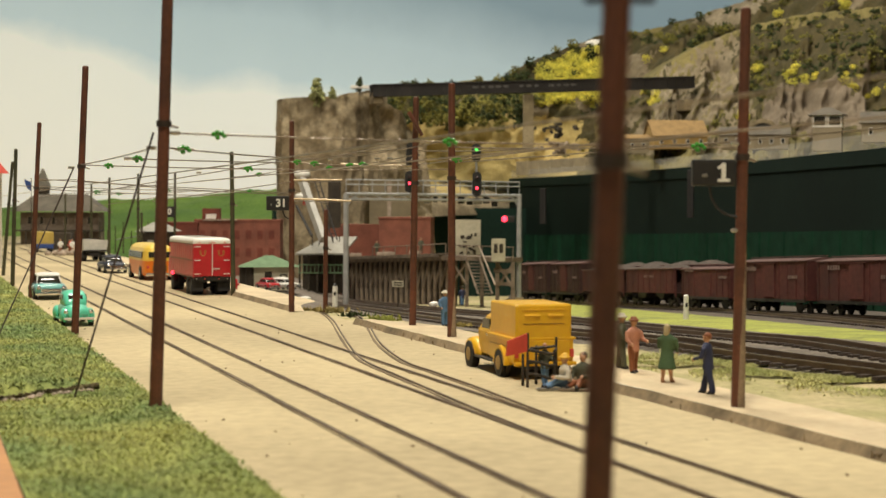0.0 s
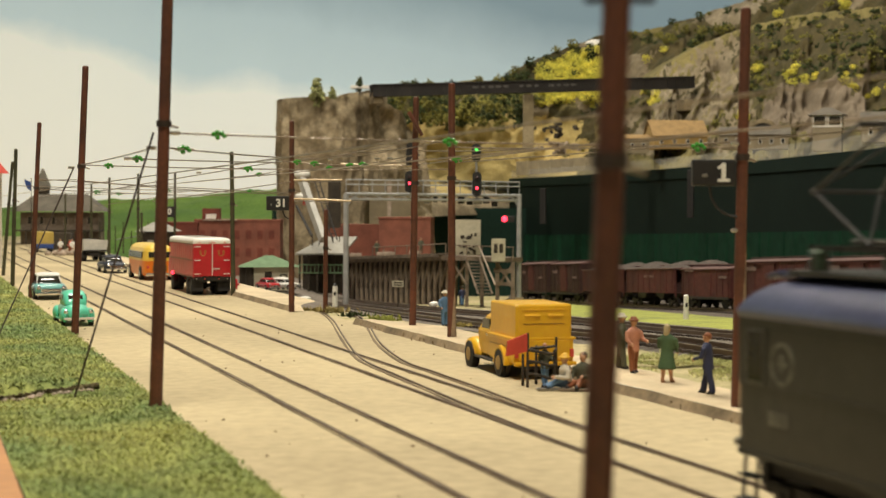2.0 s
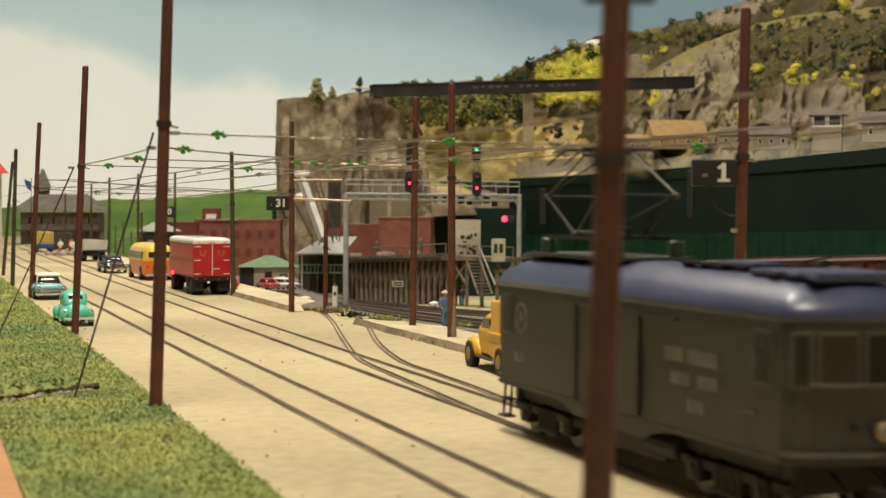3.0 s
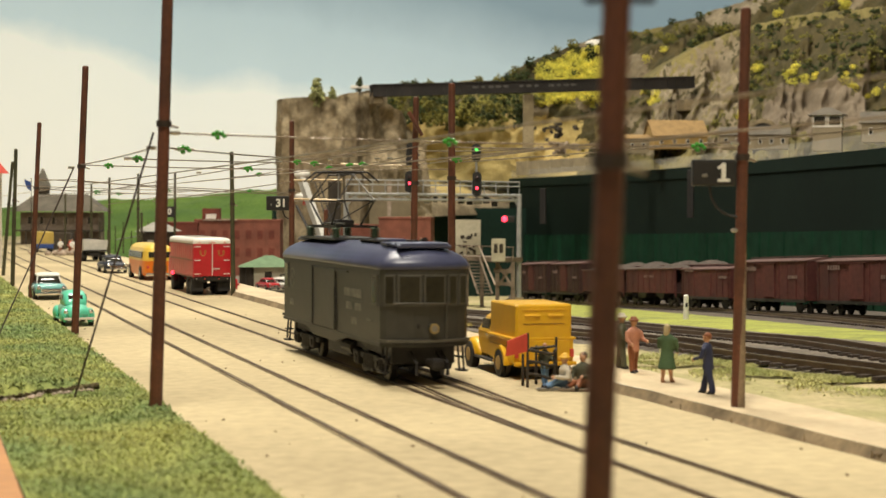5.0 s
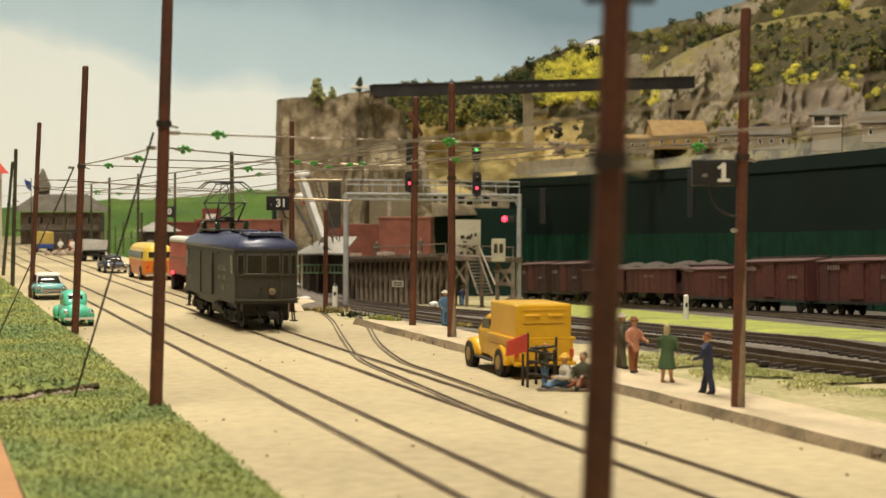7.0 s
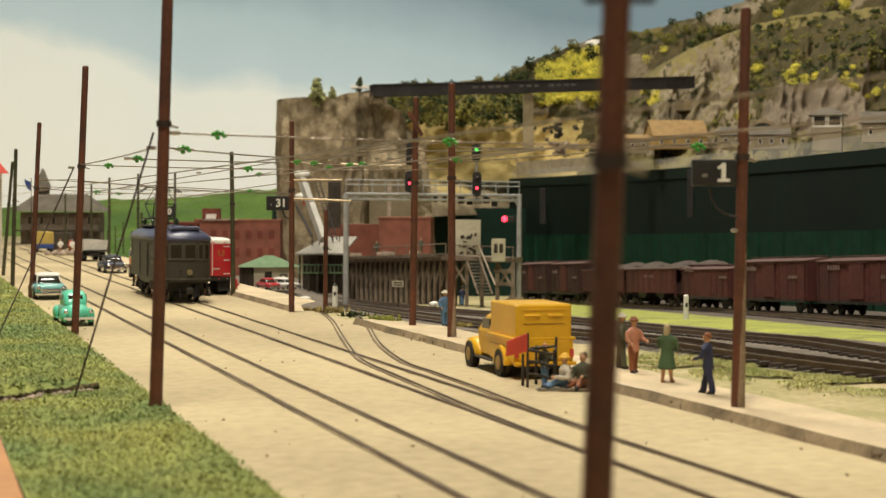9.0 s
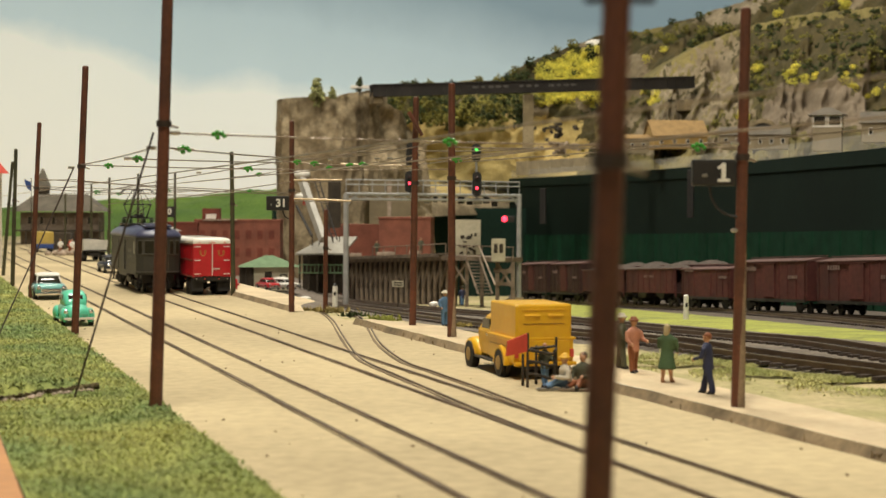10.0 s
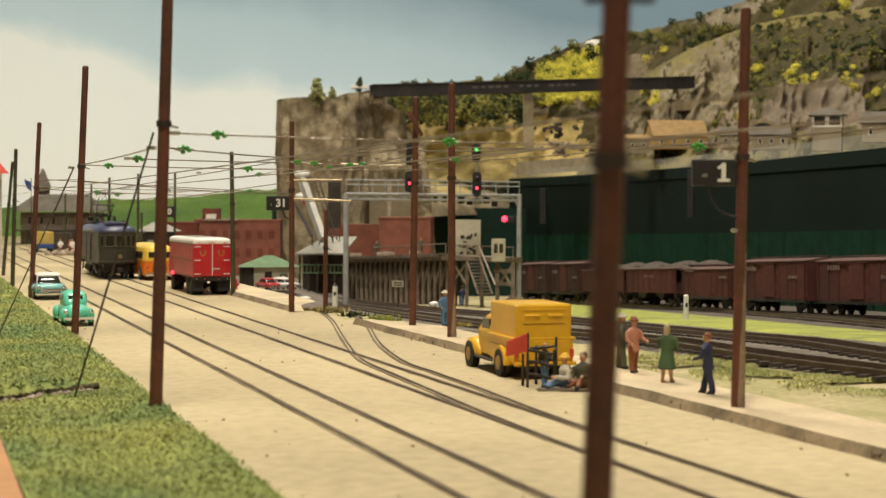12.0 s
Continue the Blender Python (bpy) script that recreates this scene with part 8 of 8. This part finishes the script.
def trackside():
    x, y, z = (-14.98, 111.00, 0.22)
    t = thing("fire_hydrant", cm(x, y, z), "red fire hydrant on the sidewalk", "hydrant")
    part("barrel", rod(B(), (0, 0, 0), (0, 0, 0.62), 0.19, 0.17, 12), RED, t)
    part("bonnet", ball(B(), (0, 0, 0.66), 0.2, 2, 1, 1, 0.9), RED, t, smooth=True)
    part("nozzle", rod(B(), (-0.32, 0, 0.42), (0.32, 0, 0.42), 0.09, 0.09, 8), RED, t)
    for (px, py, pz), h, r, lab in (((16.60, 105.00, -1.05), 1.25, 0.19, "white rounded milepost in the lime grass"), ((-10.50, 150.00, -3.06), 1.7, 0.27, "white marker post with a black top")):
        t = thing("marker_post", cm(px, py, pz), lab, "marker post", "marker posts")
        part("shaft", rod(B(), (0, 0, -0.3), (0, 0, h), r, r * 0.9, 12), WHITE, t)
        part("cap", ball(B(), (0, 0, h), r * 0.92, 2), WHITE if h < 1.5 else BLACK, t, smooth=True)
        part("mark", box(B(), 0, -r * 0.95, h * 0.55, r * 0.7, 0.05, h * 0.22), BLACK, t)
    x, y, z = (-4.44, 152.00, -3.05)
    t = thing("warning_sign", cm(x, y, z), "small cream sign board on a thin post", "sign")
    hz = -1.24 - z
    part("post", rod(B(), (0, 0, -0.5), (0, 0, hz), 0.07, 0.07, 6), TIMBERDK, t)
    part("board", box(B(), 0, -0.08, hz, 1.15, 0.08, 0.6), CREAMWALL, t)
    for k in (-0.12, 0.12):
        part("text_bar", box(B(), 0, -0.13, hz + k, 0.85, 0.02, 0.12), TIMBERDK, t)
    x, y, z = (-10.56, 118.00, -0.92)
    single("switch_stand", ball(B(), (0, 0, 0.25), 0.36, 2, 1.3, 1, 0.55), WHITE, "white rounded switch machine cover", "switch stand", smooth=True, at=cm(x, y, z - 0.1))
    single("white_bundle", ball(B(), (0, 0, 0.2), 0.4, 1, 1.2, 1, 0.6), WHITE, "small white sack beside the track", "sack", at=cm(*(-0.69, 120.00, -1.48)))
    rnd = random.Random(31)
    for (px, py, pz), r, mt, lab in (((-6.40, 90.00, 0.07), 0.55, FIELD, "dry tan grass clump at the kerb end"), ((-7.69, 92.00, -0.03), 0.4, FIELD, "dry tan grass clump at the kerb end"), ((-3.36, 85.00, -0.05), 0.5, LIME, "yellow green grass clump at the siding"), ((-5.12, 88.00, -0.05), 0.42, LEAFD, "dark weed clump between the rails"), ((1.10, 82.00, -0.12), 0.3, FIELD, "dry grass clump beside the pole")):
        bm = Clumps()
        for k in range(5):
            foam(bm, (rnd.gauss(0, r * 0.6), rnd.gauss(0, r * 0.3), r * 0.15), r * rnd.uniform(0.35, 0.6), rnd, 60, 0.7, 0.16)
        for k in range(60):
            q = Vector((rnd.gauss(0, r), rnd.gauss(0, r * 0.5), 0))
            tip = q + Vector((rnd.gauss(0, 0.15), rnd.gauss(0, 0.15), rnd.uniform(0.2, 0.9) * r))
            n0 = len(bm.verts)
            bm.verts += [q + Vector((-0.06, 0, 0)), q + Vector((0.06, 0, 0)), q + Vector((0, 0.06, 0)), tip]
            bm.faces += [(n0, n0 + 1, n0 + 3), (n0 + 1, n0 + 2, n0 + 3), (n0 + 2, n0, n0 + 3)]
        single("grass_clump", bm, mt, lab, "grass", "grass clumps", "stuff", at=cm(px, py, pz))
    # crumbs and stones on the street
    bm = Clumps()
    for i in range(70):
        s, o = 30 + 110 * rnd.random() ** 1.6, rnd.uniform(7.6, 22.3)
        x, y, _ = street(s, o)
        k = rnd.uniform(0.015, 0.055) if rnd.random() < 0.95 else 0.09
        n0 = len(bm.verts)
        bm.verts += [Vector((x, y, 0)) + v * k for v in ICO_VERTS]
        bm.faces += [tuple(j + n0 for j in f) for f in ICO_FACES]
    single("street_grit", bm, KERB, "scattered plaster crumbs on the street", "grit", kind="stuff")
    bm = Clumps()
    for i in range(90):
        s = rnd.uniform(-5, 78)
        x, y, _ = street(s, 22.2 + rnd.gauss(0, 0.16))
        k = rnd.uniform(0.02, 0.08)
        n0 = len(bm.verts)
        bm.verts += [Vector((x, y, rnd.uniform(0, 0.22))) + Vector((v.x, v.y, v.z * 0.7)) * k for v in ICO_VERTS]
        bm.faces += [tuple(j + n0 for j in f) for f in ICO_FACES]
    single("kerb_rubble", bm, KERB, "crumbled stones along the kerb", "rubble", kind="stuff")


trackside()


def motions():
    rows = ((0, -14.2), (2.0, 11.3), (3.2, 26.7), (5.0, 49.8), (5.5, 56.1), (6.0, 62.4), (6.5, 68.7), (7.0, 74.8), (9.0, 98.6), (10.0, 110.3), (11.0, 121.9), (12.0, 133.4))
    walk(LOCOMOTIVE, [(t, on_street(s, TRACK_B, 0.05)) for t, s in rows])

    def run(t):
        for (t0, s0), (t1, s1) in zip(rows, rows[1:]):
            if t <= t1:
                return s0 + (s1 - s0) * (t - t0) / (t1 - t0)
        return rows[-1][1]
    for wh, y in LOCO_WHEELS:
        walk(wh, [(k / 30, cm(0, y, 0.55, -math.degrees(run(k / 30) / 0.55))) for k in range(361)])


motions()
